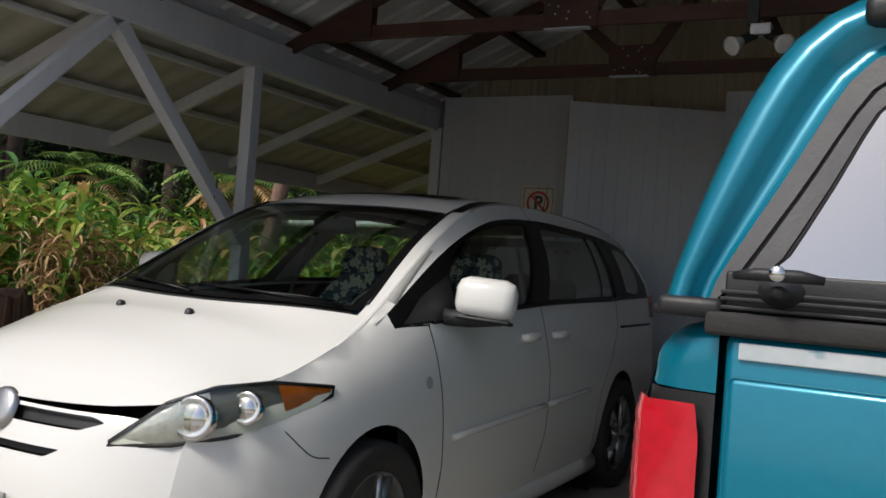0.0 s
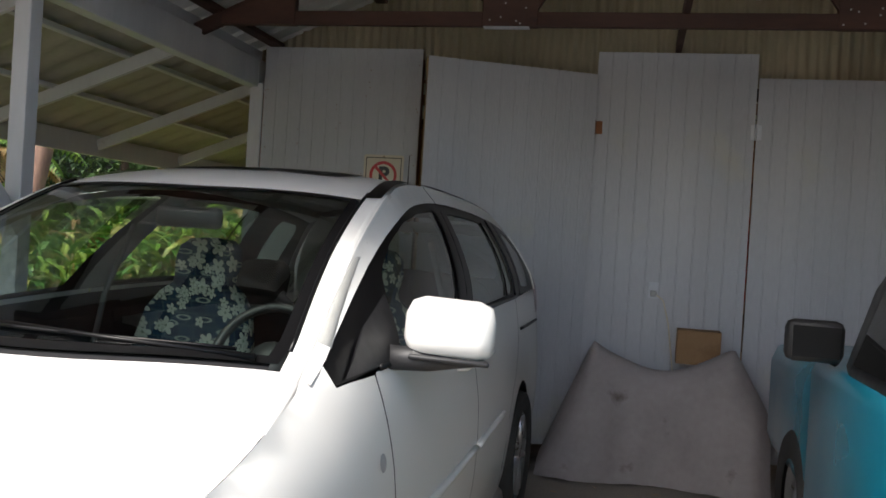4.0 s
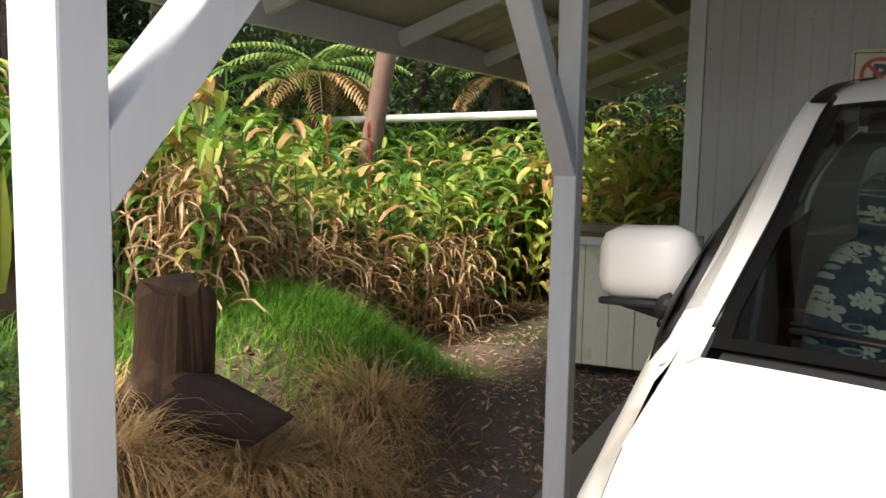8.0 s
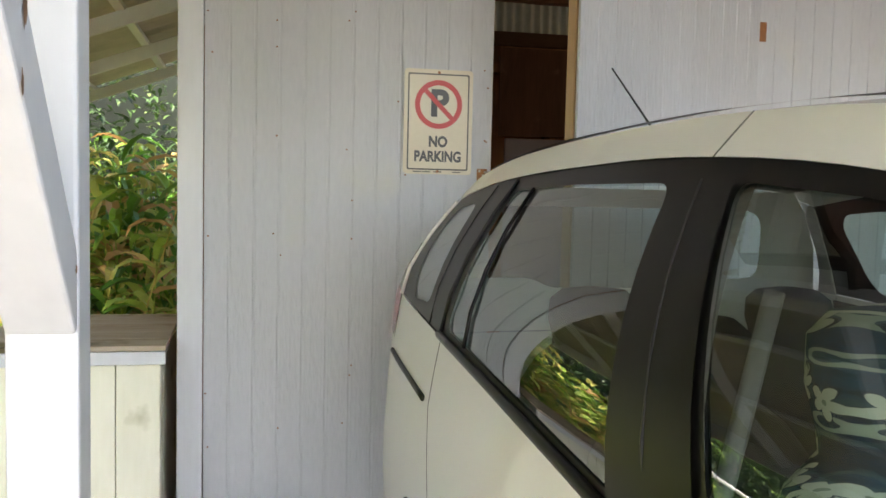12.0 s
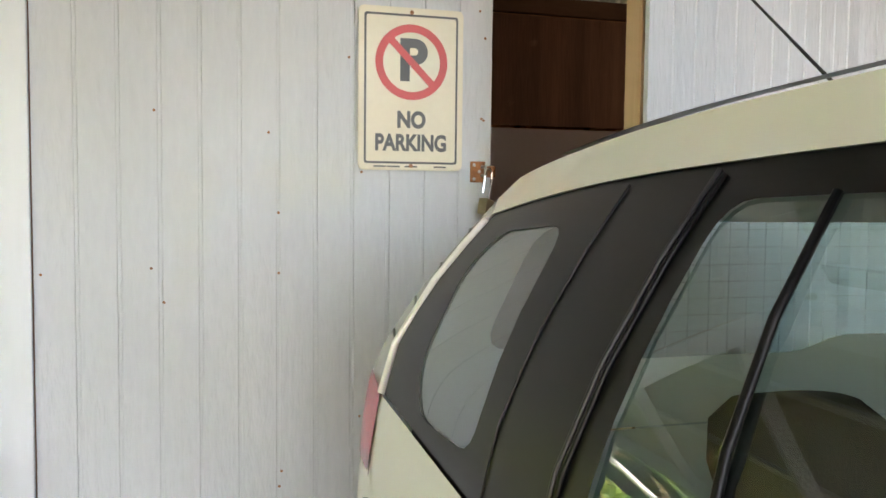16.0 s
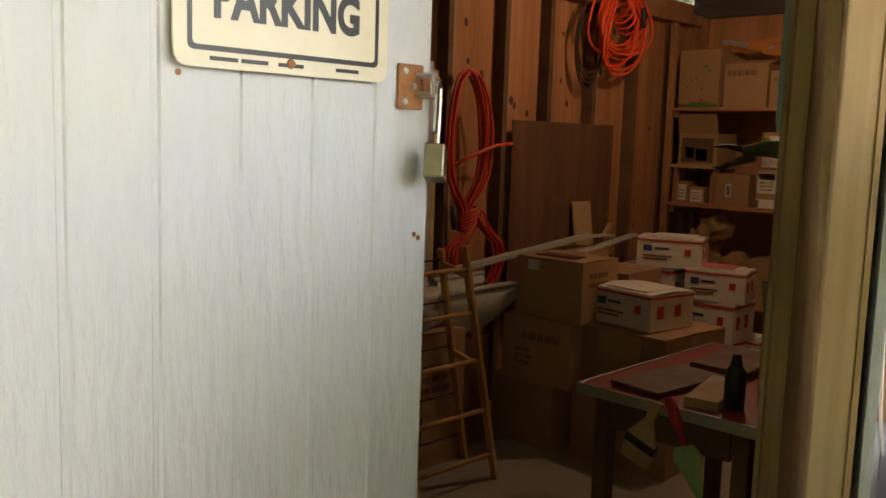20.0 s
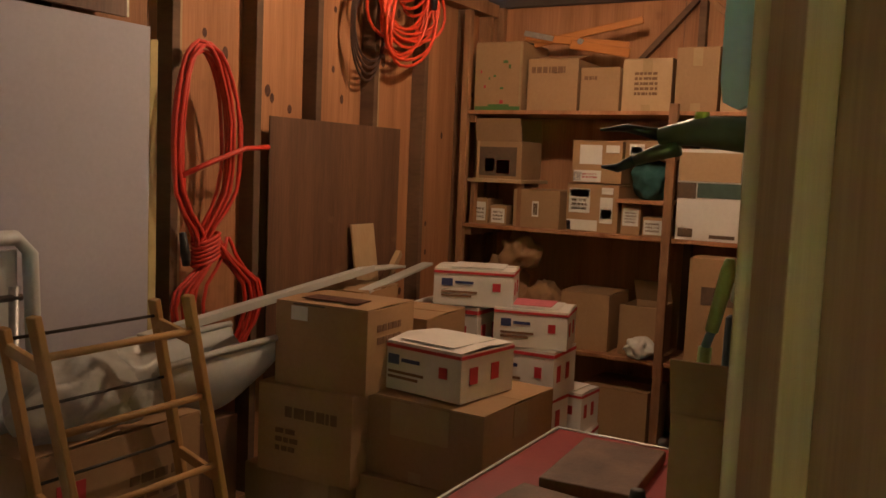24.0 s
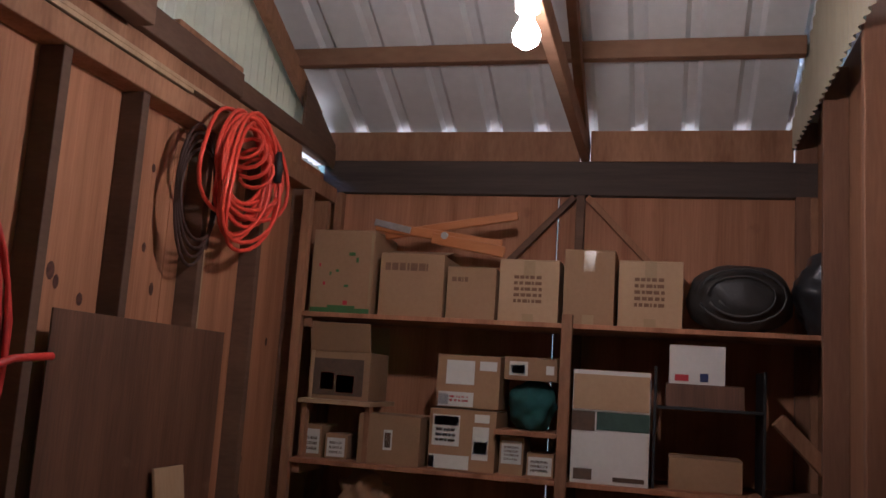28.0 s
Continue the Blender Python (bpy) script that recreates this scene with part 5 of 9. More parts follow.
truck_part("hatch_seal", box(TX - 0.758, TX + 0.758, TY - 0.026, TY - 0.008, 1.236, 1.266, 0.006), M_rubber, parent=hatch)
for s in (1, -1):
    hx = TX + s * 0.67
    hd = truck_part("t_handle", tube([(hx - 0.052, TY - 0.048, 1.313), (hx - 0.025, TY - 0.052, 1.316), (hx + 0.025, TY - 0.052, 1.316), (hx + 0.052, TY - 0.048, 1.313)], [0.005, 0.008, 0.008, 0.005], 10), M_black, "black T-shaped latch with a metal lock", parent=hatch)
    truck_part("latch_boss", lathe([(0.0, 0.036), (0.010, 0.036), (0.012, 0.009), (0.026, 0.006), (0.028, 0.0)], 18, pose(hx, TY - 0.011, 1.296, 90) @ Matrix.Diagonal((1.0, 0.72, 1.0, 1.0))), M_black, parent=hatch)
    truck_part("lock", lathe([(0.0, 0.003), (0.009, 0.003), (0.010, 0.0)], 16, pose(hx, TY - 0.060, 1.318, 90)), M_chrome, parent=hatch)
    truck_part("clamp", box(TX + s * 0.780 - 0.042, TX + s * 0.780 + 0.042, TY - 0.022, TY + 0.05, 1.256, 1.282, 0.009), M_black, "black rubber clamp at the canopy foot")
    # side glazing of the canopy
    rows = [(0.811, 1.33), (0.785, 1.43), (0.748, 1.54), (0.722, 1.595)]
    for y0, y1 in ((0.26, 0.98), (1.02, 1.80)):
        truck_part("canopy_window", loft([[(TX + s * (u + 0.006), TY + y0, z), (TX + s * (u + 0.006), TY + y1, z)] for u, z in rows], (False, False), False), M_canopy_glass)
    truck_part("window_trim", tube([(TX + s * (u + 0.002), TY + y, z) for u, z, y in [(0.812, 1.325, 0.20), (0.785, 1.43, 0.23), (0.720, 1.60, 0.28), (0.720, 1.60, 1.0), (0.720, 1.60, 1.81), (0.785, 1.43, 1.83), (0.812, 1.325, 1.83), (0.812, 1.325, 1.0)]], 0.006, 6, True), M_grey_trim)
    truck_part("window_bar", tube([(TX + s * (u + 0.008), TY + 1.0, z) for u, z in rows], 0.010, 8), M_alloy)
truck_part("hatch_hinge", box(TX - 0.60, TX + 0.60, TY + 0.045, TY + 0.13, 1.645, 1.685, 0.012), M_black)
# cab and nose
cab = [(0.80, 0.95), (0.80, 1.05), (0.70, 1.38), (0.62, 1.52), (0.5, 1.56), (0.2, 1.575)]


def cab_ring(y, k, drop=0.0):
    pts = [(u * k, z - drop) for u, z in cab]
    return [(TX + u, TY + y, z) for u, z in pts + [(-u, z) for u, z in pts[::-1]]]


truck_part("cab_shell", loft([cab_ring(1.98, 0.97, 0.03), cab_ring(2.05, 1.0), cab_ring(2.9, 1.0), cab_ring(3.1, 0.98, 0.05)], (True, True), False), M_black)
truck_part("cab_body", box(TX - 0.83, TX + 0.83, TY + 1.98, TY + 3.45, 0.42, 1.05, 0.06), M_teal)
truck_part("nose", box(TX - 0.80, TX + 0.80, TY + 3.40, TY + 4.72, 0.42, 1.0, 0.10), M_teal)
for s in (1, -1):
    truck_part("side_window", loft([[(TX + s * (u + 0.004), TY + 2.15, z), (TX + s * (u + 0.004), TY + 2.85, z)] for u, z in ((0.80, 1.08), (0.70, 1.38), (0.65, 1.47))], (False, False), False), M_canopy_glass)
    mir = truck_part("door_mirror", box(TX + s * 0.89 - 0.10, TX + s * 0.89 + 0.10, TY + 3.02, TY + 3.10, 1.06, 1.21, 0.03), M_black, "black door mirror")
    truck_part("mirror_face", box(TX + s * 0.89 - 0.08, TX + s * 0.89 + 0.08, TY + 3.012, TY + 3.019, 1.08, 1.19), M_trim_black, parent=mir, smooth=False)
    truck_part("mirror_arm", tube([(TX + s * 0.80, TY + 3.12, 1.06), (TX + s * 0.86, TY + 3.08, 1.10)], 0.02, 8), M_black, parent=mir)
    for y in (1.02, 3.85):
        m = Matrix.Translation((TX + s * 0.72, TY + y, 0.34)) @ pose(0, 0, 0, 0, 90 * s, 0)
        w = truck_part("wheel", lathe([(0.19, -0.10), (0.31, -0.10), (0.34, -0.07), (0.34, 0.07), (0.31, 0.095), (0.2, 0.085)], 32, m), M_rubber)
        truck_part("rim", lathe([(0.2, 0.07), (0.18, 0.05), (0.1, 0.03), (0.06, 0.06), (0.0, 0.065)], 24, m), M_alloy, parent=w)
truck_part("chassis", box(TX - 0.5, TX + 0.5, TY + 0.2, TY + 4.5, 0.34, 0.46), M_black, smooth=False)

# ---- doors, sign and things along the shed's front wall ----
def lettering(name, text, size, m, mat, parent, thick=0.0015, squeeze=1.0, bold=0.018):
    cu = bpy.data.curves.new(name, "FONT")
    cu.body, cu.size, cu.align_x, cu.align_y = text, size, "CENTER", "CENTER"
    cu.extrude, cu.offset = thick, size * bold
    tmp = bpy.data.objects.new(name, cu)
    scene.collection.objects.link(tmp)
    bpy.context.view_layer.update()
    me = bpy.data.meshes.new_from_object(tmp.evaluated_get(bpy.context.evaluated_depsgraph_get()))
    bpy.data.objects.remove(tmp)
    me.materials.clear()
    me.materials.append(mat)
    ob = new(name, me)
    ob.parent = parent
    ob.matrix_local = m @ Matrix.Diagonal((squeeze, 1, 1, 1))
    return ob


def grooved_sheet(w, h, y, thick=0.016):
    return siding_panel(0, w, 0, h, y, thick)


M_rust = surf("rusty_iron", (0.34, 0.14, 0.05), (0.17, 0.075, 0.035), 25, 0.8, bump=0.4, fine=120)
M_brass = surf("brass", (0.36, 0.31, 0.22), (0.25, 0.21, 0.14), 20, 0.35, metal=0.8, bump=0.1)
M_card = surf("cardboard", (0.36, 0.22, 0.115), (0.30, 0.18, 0.09), 3, 0.85, bump=0.1, fine=60, vary=0.12, spot=(0.24, 0.14, 0.07), spot_scale=4, spot_at=0.62)
M_door_back = surf("door_back_plywood", (0.50, 0.33, 0.18), (0.36, 0.225, 0.115), 2.5, 0.75, bump=0.3, fine=30, stretch=(3, 3, 0.2), spot=(0.09, 0.045, 0.02), spot_scale=5, spot_at=0.70)
M_old_pine = surf("weathered_pine", (0.50, 0.35, 0.20), (0.35, 0.23, 0.12), 3, 0.7, bump=0.25, fine=25, stretch=(4, 4, 0.15), spot=(0.22, 0.20, 0.15), spot_scale=3, spot_at=0.6)
# the open door, hinged at its right edge
door = thing("door_1", "open white plywood shed door, bare timber on the inside", "door", kind="structure", at=(2.478, -0.012, 0))
door.rotation_euler = (0, 0, radians(180 + 26.0))
DW = 1.205
part("door_skin", siding_panel(0.0, DW, 0.06, 2.635, 0.0, 0.012), M_white_siding, door).matrix_local = Matrix.Rotation(math.pi, 4, "Z") @ Matrix.Translation((-DW, -0.020, 0))
part("door_back", box(0.0, DW, -0.0075, -0.001, 0.06, 2.635), M_door_back, door)
for x0, x1, z0, z1, mt in ((DW - 0.045, DW - 0.002, 0.062, 2.633, M_old_pine), (0.0, 0.14, 0.062, 2.633, M_old_pine), (0.142, DW - 0.05, 2.54, 2.633, M_stud), (0.092, DW - 0.05, 0.062, 0.15, M_stud)):
    part("door_stile" if x1 - x0 < 0.12 else "door_rail", box(x0, x1, -0.048, -0.008, z0, z1, 0.003), mt, door)
part("door_stile", box(DW - 0.10, DW - 0.05, -0.035, -0.008, 0.062, 2.633, 0.003), M_stud, door)
part("door_brace", beam((0.28, -0.021, 2.48), (1.07, -0.021, 0.88), 0.14, 0.025, 0.004, up=(0, -1, 0)), M_old_pine, door)
for z in (0.35, 2.27):
    hg = thing("hinge", "rusty iron strap hinge", "hinge", "door hinges")
    part("leaf", box(2.484, 2.535, -0.010, -0.004, z - 0.045, z + 0.045, 0.002), M_rust, hg)
    part("knuckle", lathe([(0.0, 0.05), (0.012, 0.05), (0.012, -0.05), (0.0, -0.05)], 10, pose(2.480, -0.016, z)), M_rust, hg)
    part("strap", box(2.44, 2.474, -0.024, -0.016, z - 0.04, z + 0.04, 0.002), M_rust, hg)
# the shut door to the east
door2 = thing("door_2", "shut white plywood shed door", "door", kind="structure")
part("door_skin", siding_panel(3.556, 4.786, 0.06, 2.635, -0.004, 0.014), M_white_siding, door2)
part("door_back", box(3.556, 4.786, 0.0105, 0.02, 0.06, 2.635), M_door_back, door2)
for z in (0.5, 2.27):
    hg = thing("hinge", "white painted strap hinge", "hinge", "door hinges")
    part("leaf", box(3.520, 3.590, -0.012, -0.005, z - 0.05, z + 0.05, 0.002), M_white_trim, hg)
    part("knuckle", lathe([(0.0, 0.055), (0.010, 0.055), (0.010, -0.055), (0.0, -0.055)], 10, pose(3.551, -0.018, z)), M_white_trim, hg)

# sign
M_sign = surf("sign_face", (0.66, 0.60, 0.47), (0.60, 0.54, 0.41), 3, 0.35, bump=0.0)
M_sign_black = surf("sign_black", (0.02, 0.02, 0.022), (0.03, 0.03, 0.032), 10, 0.4, bump=0.0)
M_sign_red = surf("sign_red", (0.52, 0.03, 0.035), (0.45, 0.025, 0.03), 10, 0.4, bump=0.0)
SX, SZ, SW, SH = 0.9765, 1.7925, 0.302, 0.449
sign = thing("no_parking_sign", "cream metal no parking sign with a red ring", "sign", at=(SX, -0.010, SZ))
part("plate", plate(rounded([(-SW / 2, -SH / 2), (SW / 2, -SH / 2), (SW / 2, SH / 2), (-SW / 2, SH / 2)], 0.018), 0.004, Matrix.Translation((0, -0.004, 0))), M_sign, sign)


def ring_plate(out, hole, y, t=0.0008):
    bm = bmesh.new()
    n = len(out)
    for yy in (y,):
        a = [bm.verts.new((x, yy, z)) for x, z in out]
        b = [bm.verts.new((x, yy, z)) for x, z in hole]
        for i in range(n):
            bm.faces.new((a[i], a[(i + 1) % n], b[(i + 1) % n], b[i]))
    return bm


ww, hh = SW / 2 - 0.016, SH / 2 - 0.018
part("border", ring_plate(rounded([(-ww, -hh), (ww, -hh), (ww, hh), (-ww, hh)], 0.008), rounded([(-ww + 0.006, -hh + 0.006), (ww - 0.006, -hh + 0.006), (ww - 0.006, hh - 0.006), (-ww + 0.006, hh - 0.006)], 0.006), -0.0046), M_sign_black, sign)
cz = 0.075
part("ring", ring_plate([(0.104 * math.cos(a), cz + 0.104 * math.sin(a)) for a in np.linspace(0, math.tau, 48, endpoint=False)], [(0.082 * math.cos(a), cz + 0.082 * math.sin(a)) for a in np.linspace(0, math.tau, 48, endpoint=False)], -0.0054), M_sign_red, sign)
lettering("letter", "P", 0.155, Matrix.Translation((0.002, -0.0046, cz)) @ pose(0, 0, 0, 90), M_sign_black, sign, 0.0002, 1.0, 0.04)
part("slash", box(-0.09, 0.09, -0.0064, -0.0060, -0.010, 0.010, 0, Matrix.Translation((0, 0, cz)) @ pose(0, 0, 0, 0, 45, 0)), M_sign_red, sign)
lettering("word", "NO", 0.062, Matrix.Translation((0, -0.0046, -0.086)) @ pose(0, 0, 0, 90), M_sign_black, sign, 0.0002, 0.84, 0.045)
lettering("word", "PARKING", 0.062, Matrix.Translation((0, -0.0046, -0.150)) @ pose(0, 0, 0, 90), M_sign_black, sign, 0.0002, 0.80, 0.040)
for x in (-0.09, -0.05, 0.0, 0.085):
    part("small_print", box(x - 0.018, x + 0.018, -0.0047, -0.0042, -0.2165, -0.212), M_sign_black, sign)
for z in (-0.212, 0.212):
    part("screw", lathe([(0, 0.003), (0.005, 0.0025), (0.006, 0)], 12, pose(0, -0.004, z, 90)), M_rust, sign)
# hasp and padlock
hasp = thing("hasp", "rusty hasp with screws on the siding", "hasp")
part("plate", box(1.157, 1.203, -0.006, -0.0005, 1.537, 1.597, 0.002), M_rust, hasp)
for sx, szz in ((1.168, 1.547), (1.168, 1.587), (1.184, 1.568)):
    part("screw", lathe([(0, 0.003), (0.004, 0.0025), (0.005, 0)], 10, pose(sx, -0.006, szz, 90)), M_galv, hasp)
part("strap", box(1.198, 1.232, -0.010, -0.0065, 1.552, 1.584, 0.002), M_rust, hasp)
part("staple", tube([(1.192, -0.005, 1.582), (1.192, -0.035, 1.582), (1.192, -0.035, 1.557), (1.192, -0.005, 1.557)], 0.005, 6), M_galv, hasp)
lock = thing("padlock", "open brass padlock hanging from the hasp", "padlock")
lm = pose(1.205, -0.034, 1.570, 0, 14, 38)
part("shackle", tube([lm @ Vector(p) for p in [(-0.020, 0, -0.070), (-0.020, 0, -0.02), (-0.012, 0, 0.0), (0.0, 0, 0.006), (0.012, 0, 0.0), (0.018, 0, -0.02), (0.018, 0, -0.085)]], 0.0036, 8), M_chrome, lock)
part("body", box(-0.014, 0.026, -0.014, 0.014, -0.128, -0.082, 0.003, lm), M_brass, lock)

# power point with a hanging lead
outlet = thing("power_outlet", "white wall socket with a plug", "socket")
part("cover", box(2.915, 2.985, -0.012, -0.001, 1.11, 1.225, 0.004), M_white_trim, outlet)
part("plug", box(2.93, 2.972, -0.045, -0.013, 1.125, 1.165, 0.008), M_pale_lens, outlet)
lead = tagged(part("power_lead", tube([(2.97, -0.035, 1.14), (3.02, -0.05, 1.10), (3.06, -0.05, 0.95), (3.09, -0.05, 0.75), (3.11, -0.06, 0.6)], 0.005, 6), M_sign), "pale electric lead hanging from a socket", "cable")

# flood lamps under the brace
M_par = surf("lamp_glass", (0.62, 0.62, 0.60), (0.5, 0.5, 0.48), 60, 0.2, bump=0.2, fine=200, coat=0.4)
fl = thing("flood_lamp", "pair of unlit flood lamps on a black bracket", "lamp")
part("junction_box", box(3.06, 3.16, -2.62, -2.53, 2.53, 2.585, 0.004), M_galv, fl)
part("hanger", box(3.035, 3.095, -2.60, -2.55, 2.585, 2.86, 0.003), M_black, fl)
for s in (1, -1):
    p0, p1 = Vector((3.11 + s * 0.03, -2.58, 2.54)), Vector((3.11 + s * 0.085, -2.62, 2.50))
    arm = part("arm", tube([p0, p1], 0.026, 10), M_black, fl)
    d = (Vector((s * 0.75, -1.0, -0.75))).normalized()
    part("bulb", lathe([(0.018, -0.05), (0.024, -0.02), (0.046, 0.035), (0.048, 0.045), (0.04, 0.05), (0.0, 0.052)], 24, Matrix.Translation(p1 + d * 0.03) @ d.to_track_quat("Z", "Y").to_matrix().to_4x4()), M_par, fl)

# covered machine by the wall
M_tarp = surf("grey_dust_sheet", (0.38, 0.345, 0.34), (0.30, 0.27, 0.265), 3, 0.9, bump=0.3, fine=25, spot=(0.13, 0.10, 0.09), spot_scale=5, spot_at=0.66)


def drape():
    bm = bmesh.new()
    n, k = 40, 26
    g = []
    for i in range(n + 1):
        row = []
        for j in range(k + 1):
            a, b = i / n, j / k
            x = 2.28 + 1.40 * a
            ridge = 0.84 - 0.16 * math.sin(math.pi * min(1, max(0, (a - 0.22) / 0.6))) - 0.75 * max(0, 0.22 - a) / 0.22 - 0.4 * max(0, a - 0.85) / 0.15
            side = abs(b - 0.5) * 2
            z = max(0.012, ridge * (1 - side ** 2.6))
            y = -0.46 + (b - 0.5) * (0.62 + 0.10 * math.sin(a * 9))
            f = noise.noise(Vector((x * 4, y * 5, z * 2))) * 0.03 + math.sin(a * 40 + side * 3) * 0.012 * side
            row.append(bm.verts.new((x + f * 0.4, y - f - (0.03 if z < 0.02 else 0), max(0.008, z + f * 0.5))))
        g.append(row)
    for i in range(n):
        for j in range(k):
            bm.faces.new((g[i][j], g[i + 1][j], g[i + 1][j + 1], g[i][j + 1]))
    return bm


tagged(part("dust_sheet", drape(), M_tarp, smooth=True), "grey stained dust sheet draped over a low machine", "sheet")


def carton(name, x0, x1, y0, y1, z0, z1, mat, label, group="", flaps=0.0, marks=(), tape=True):
    """A carton: four walls and a floor of board, its flaps, tape and printed patches on the west face."""
    ob = thing(name, label, "box", group)
    t = 0.006
    part("wall_panel", box(x0, x0 + t, y0, y1, z0, z1, 0.001), mat, ob)
    part("wall_panel", box(x1 - t, x1, y0, y1, z0, z1, 0.001), mat, ob)
    part("wall_panel", box(x0 + t, x1 - t, y0, y0 + t, z0, z1, 0.001), mat, ob)
    part("wall_panel", box(x0 + t, x1 - t, y1 - t, y1, z0, z1, 0.001), mat, ob)
    part("base", box(x0 + t, x1 - t, y0 + t, y1 - t, z0, z0 + t), mat, ob)
    xm = (x0 + x1) / 2
    if flaps:
        part("flap", box(0, (x1 - x0) / 2, y0, y1, 0, t, 0.001, Matrix.Translation((x0, 0, z1)) @ pose(0, 0, 0, 0, -flaps, 0)), mat, ob)
        part("flap", box(-(x1 - x0) / 2, 0, y0, y1, 0, t, 0.001, Matrix.Translation((x1, 0, z1)) @ pose(0, 0, 0, 0, flaps * 0.6, 0)), mat, ob)
    else:
        part("flap", box(x0, xm - 0.002, y0, y1, z1 + 0.0005, z1 + 0.005, 0.001), mat, ob)
        part("flap", box(xm + 0.002, x1, y0, y1, z1 + 0.0005, z1 + 0.005, 0.001), mat, ob)
        if tape:
            ym = (y0 + y1) / 2
            part("tape", box(x0 - 0.0015, x0 - 0.0003, ym - 0.025, ym + 0.025, z1 - 0.07, z1 + 0.005), M_tape, ob)
    for a0, a1, b0, b1, m in marks:
        part("print", box(x0 - 0.003, x0 - 0.0005, y0 + (y1 - y0) * a0, y0 + (y1 - y0) * a1, z0 + (z1 - z0) * b0, z0 + (z1 - z0) * b1), m, ob)
    return ob


M_tape = surf("parcel_tape", (0.42, 0.30, 0.17), (0.36, 0.25, 0.14), 10, 0.15, bump=0.05)
carton("carton", 3.12, 3.40, -0.18, -0.02, 0.70, 0.92, M_card, "brown cardboard carton on top of the covered machine")

# bags of soil
M_bag = surf("grey_plastic_bag", (0.42, 0.41, 0.38), (0.34, 0.33, 0.30), 6, 0.4, bump=0.3, fine=30)
M_bag_y = surf("yellow_print", (0.62, 0.50, 0.03), (0.55, 0.44, 0.03), 8, 0.4, bump=0.2, fine=30)
for k, (dx, rz) in enumerate(((0.0, 0), (-0.01, 2))):
    bag = thing("manure_bag", "plump grey and yellow printed garden soil bag", "bag", "soil bags", at=(0.17 + dx, -0.29, 0.105 * k))
    bag.rotation_euler = (0, 0, radians(rz))

    def pillow(hx, hy, hz, zoff=0.0, grow=0.0):
        bm = bmesh.new()
        n = 18
        g = {}
        for i in range(n + 1):
            for j in range(n + 1):
                a, b = i / n * 2 - 1, j / n * 2 - 1
                h = hz * (max(0, 1 - abs(a) ** 4) * max(0, 1 - abs(b) ** 3)) ** 0.45
                h *= 1 + 0.12 * noise.noise(Vector((a * 3 + k * 5, b * 3, 1)))
                g[i, j, 1] = bm.verts.new((a * hx, b * hy, 0.053 + h + grow))
                g[i, j, 0] = bm.verts.new((a * hx, b * hy, max(0.002, 0.053 - h - grow)))
        for i in range(n):
            for j in range(n):
                for q in (0, 1):
                    f = [g[i, j, q], g[i + 1, j, q], g[i + 1, j + 1, q], g[i, j + 1, q]]
                    bm.faces.new(f if q else f[::-1])
        bmesh.ops.remove_doubles(bm, verts=bm.verts, dist=0.0008)
        return bm

    part("sack", pillow(0.31, 0.21, 0.05), M_bag, bag, smooth=True)
    part("front_band", box(-0.27, 0.27, -0.216, -0.2125, 0.030, 0.070, 0.0012), M_bag_y, bag)
    lettering("word", "STEER MANURE BLEND", 0.024, Matrix.Translation((0.06, -0.2175, 0.048)) @ pose(0, 0, 0, 90), M_sign_black, bag, 0.0002)
    part("bar_mark", box(0.24, 0.265, -0.218, -0.2165, 0.034, 0.066), M_sign_black, bag)

# storage bin outside the corner
M_bin = surf("mossy_cream_paint", (0.82, 0.81, 0.68), (0.72, 0.71, 0.56), 2.5, 0.6, bump=0.2, fine=30, stretch=(1, 1, 0.25), spot=(0.42, 0.42, 0.25), spot_scale=3.2, spot_at=0.60)
M_lid = surf("weathered_boards", (0.46, 0.40, 0.31), (0.30, 0.23, 0.15), 4, 0.8, bump=0.4, fine=30, stretch=(0.3, 3, 3), spot=(0.13, 0.11, 0.05), spot_scale=3, spot_at=0.55)
bn = thing("storage_bin", "cream painted outdoor storage bin with a weathered board lid", "bin")
bx0, bx1, by0, by1 = -0.82, -0.15, -0.22, 0.62
for i in range(4):
    w = (bx1 - bx0) / 4
    part("board", box(bx0 + i * w + 0.002, bx0 + (i + 1) * w - 0.002, by0, by0 + 0.02, 0.02, 0.80, 0.002), M_bin, bn)
for i in range(5):
    w = (by1 - by0 - 0.04) / 5
    part("board", box(bx0, bx0 + 0.02, by0 + 0.021 + i * w, by0 + 0.019 + (i + 1) * w, 0.02, 0.80, 0.002), M_bin, bn)
part("back", box(bx0 + 0.021, bx1, by1 - 0.02, by1, 0.02, 0.80), M_bin, bn)
part("side", box(bx1 - 0.02, bx1, by0 + 0.021, by1 - 0.021, 0.02, 0.80), M_bin, bn)
part("rim", box(bx0 - 0.03, bx1 + 0.02, by0 - 0.035, by0 - 0.002, 0.805, 0.855, 0.003), M_white_trim, bn)
part("rim", box(bx0 - 0.032, bx0 - 0.001, by0 - 0.001, by1 + 0.01, 0.805, 0.855, 0.003), M_white_trim, bn)
for i in range(5):
    w = (by1 - by0 + 0.03) / 5
    part("lid_board", box(bx0 - 0.03, bx1 + 0.02, by0 - 0.03 + i * w + 0.002, by0 - 0.03 + (i + 1) * w - 0.002, 0.857, 0.878, 0.003), M_lid, bn)

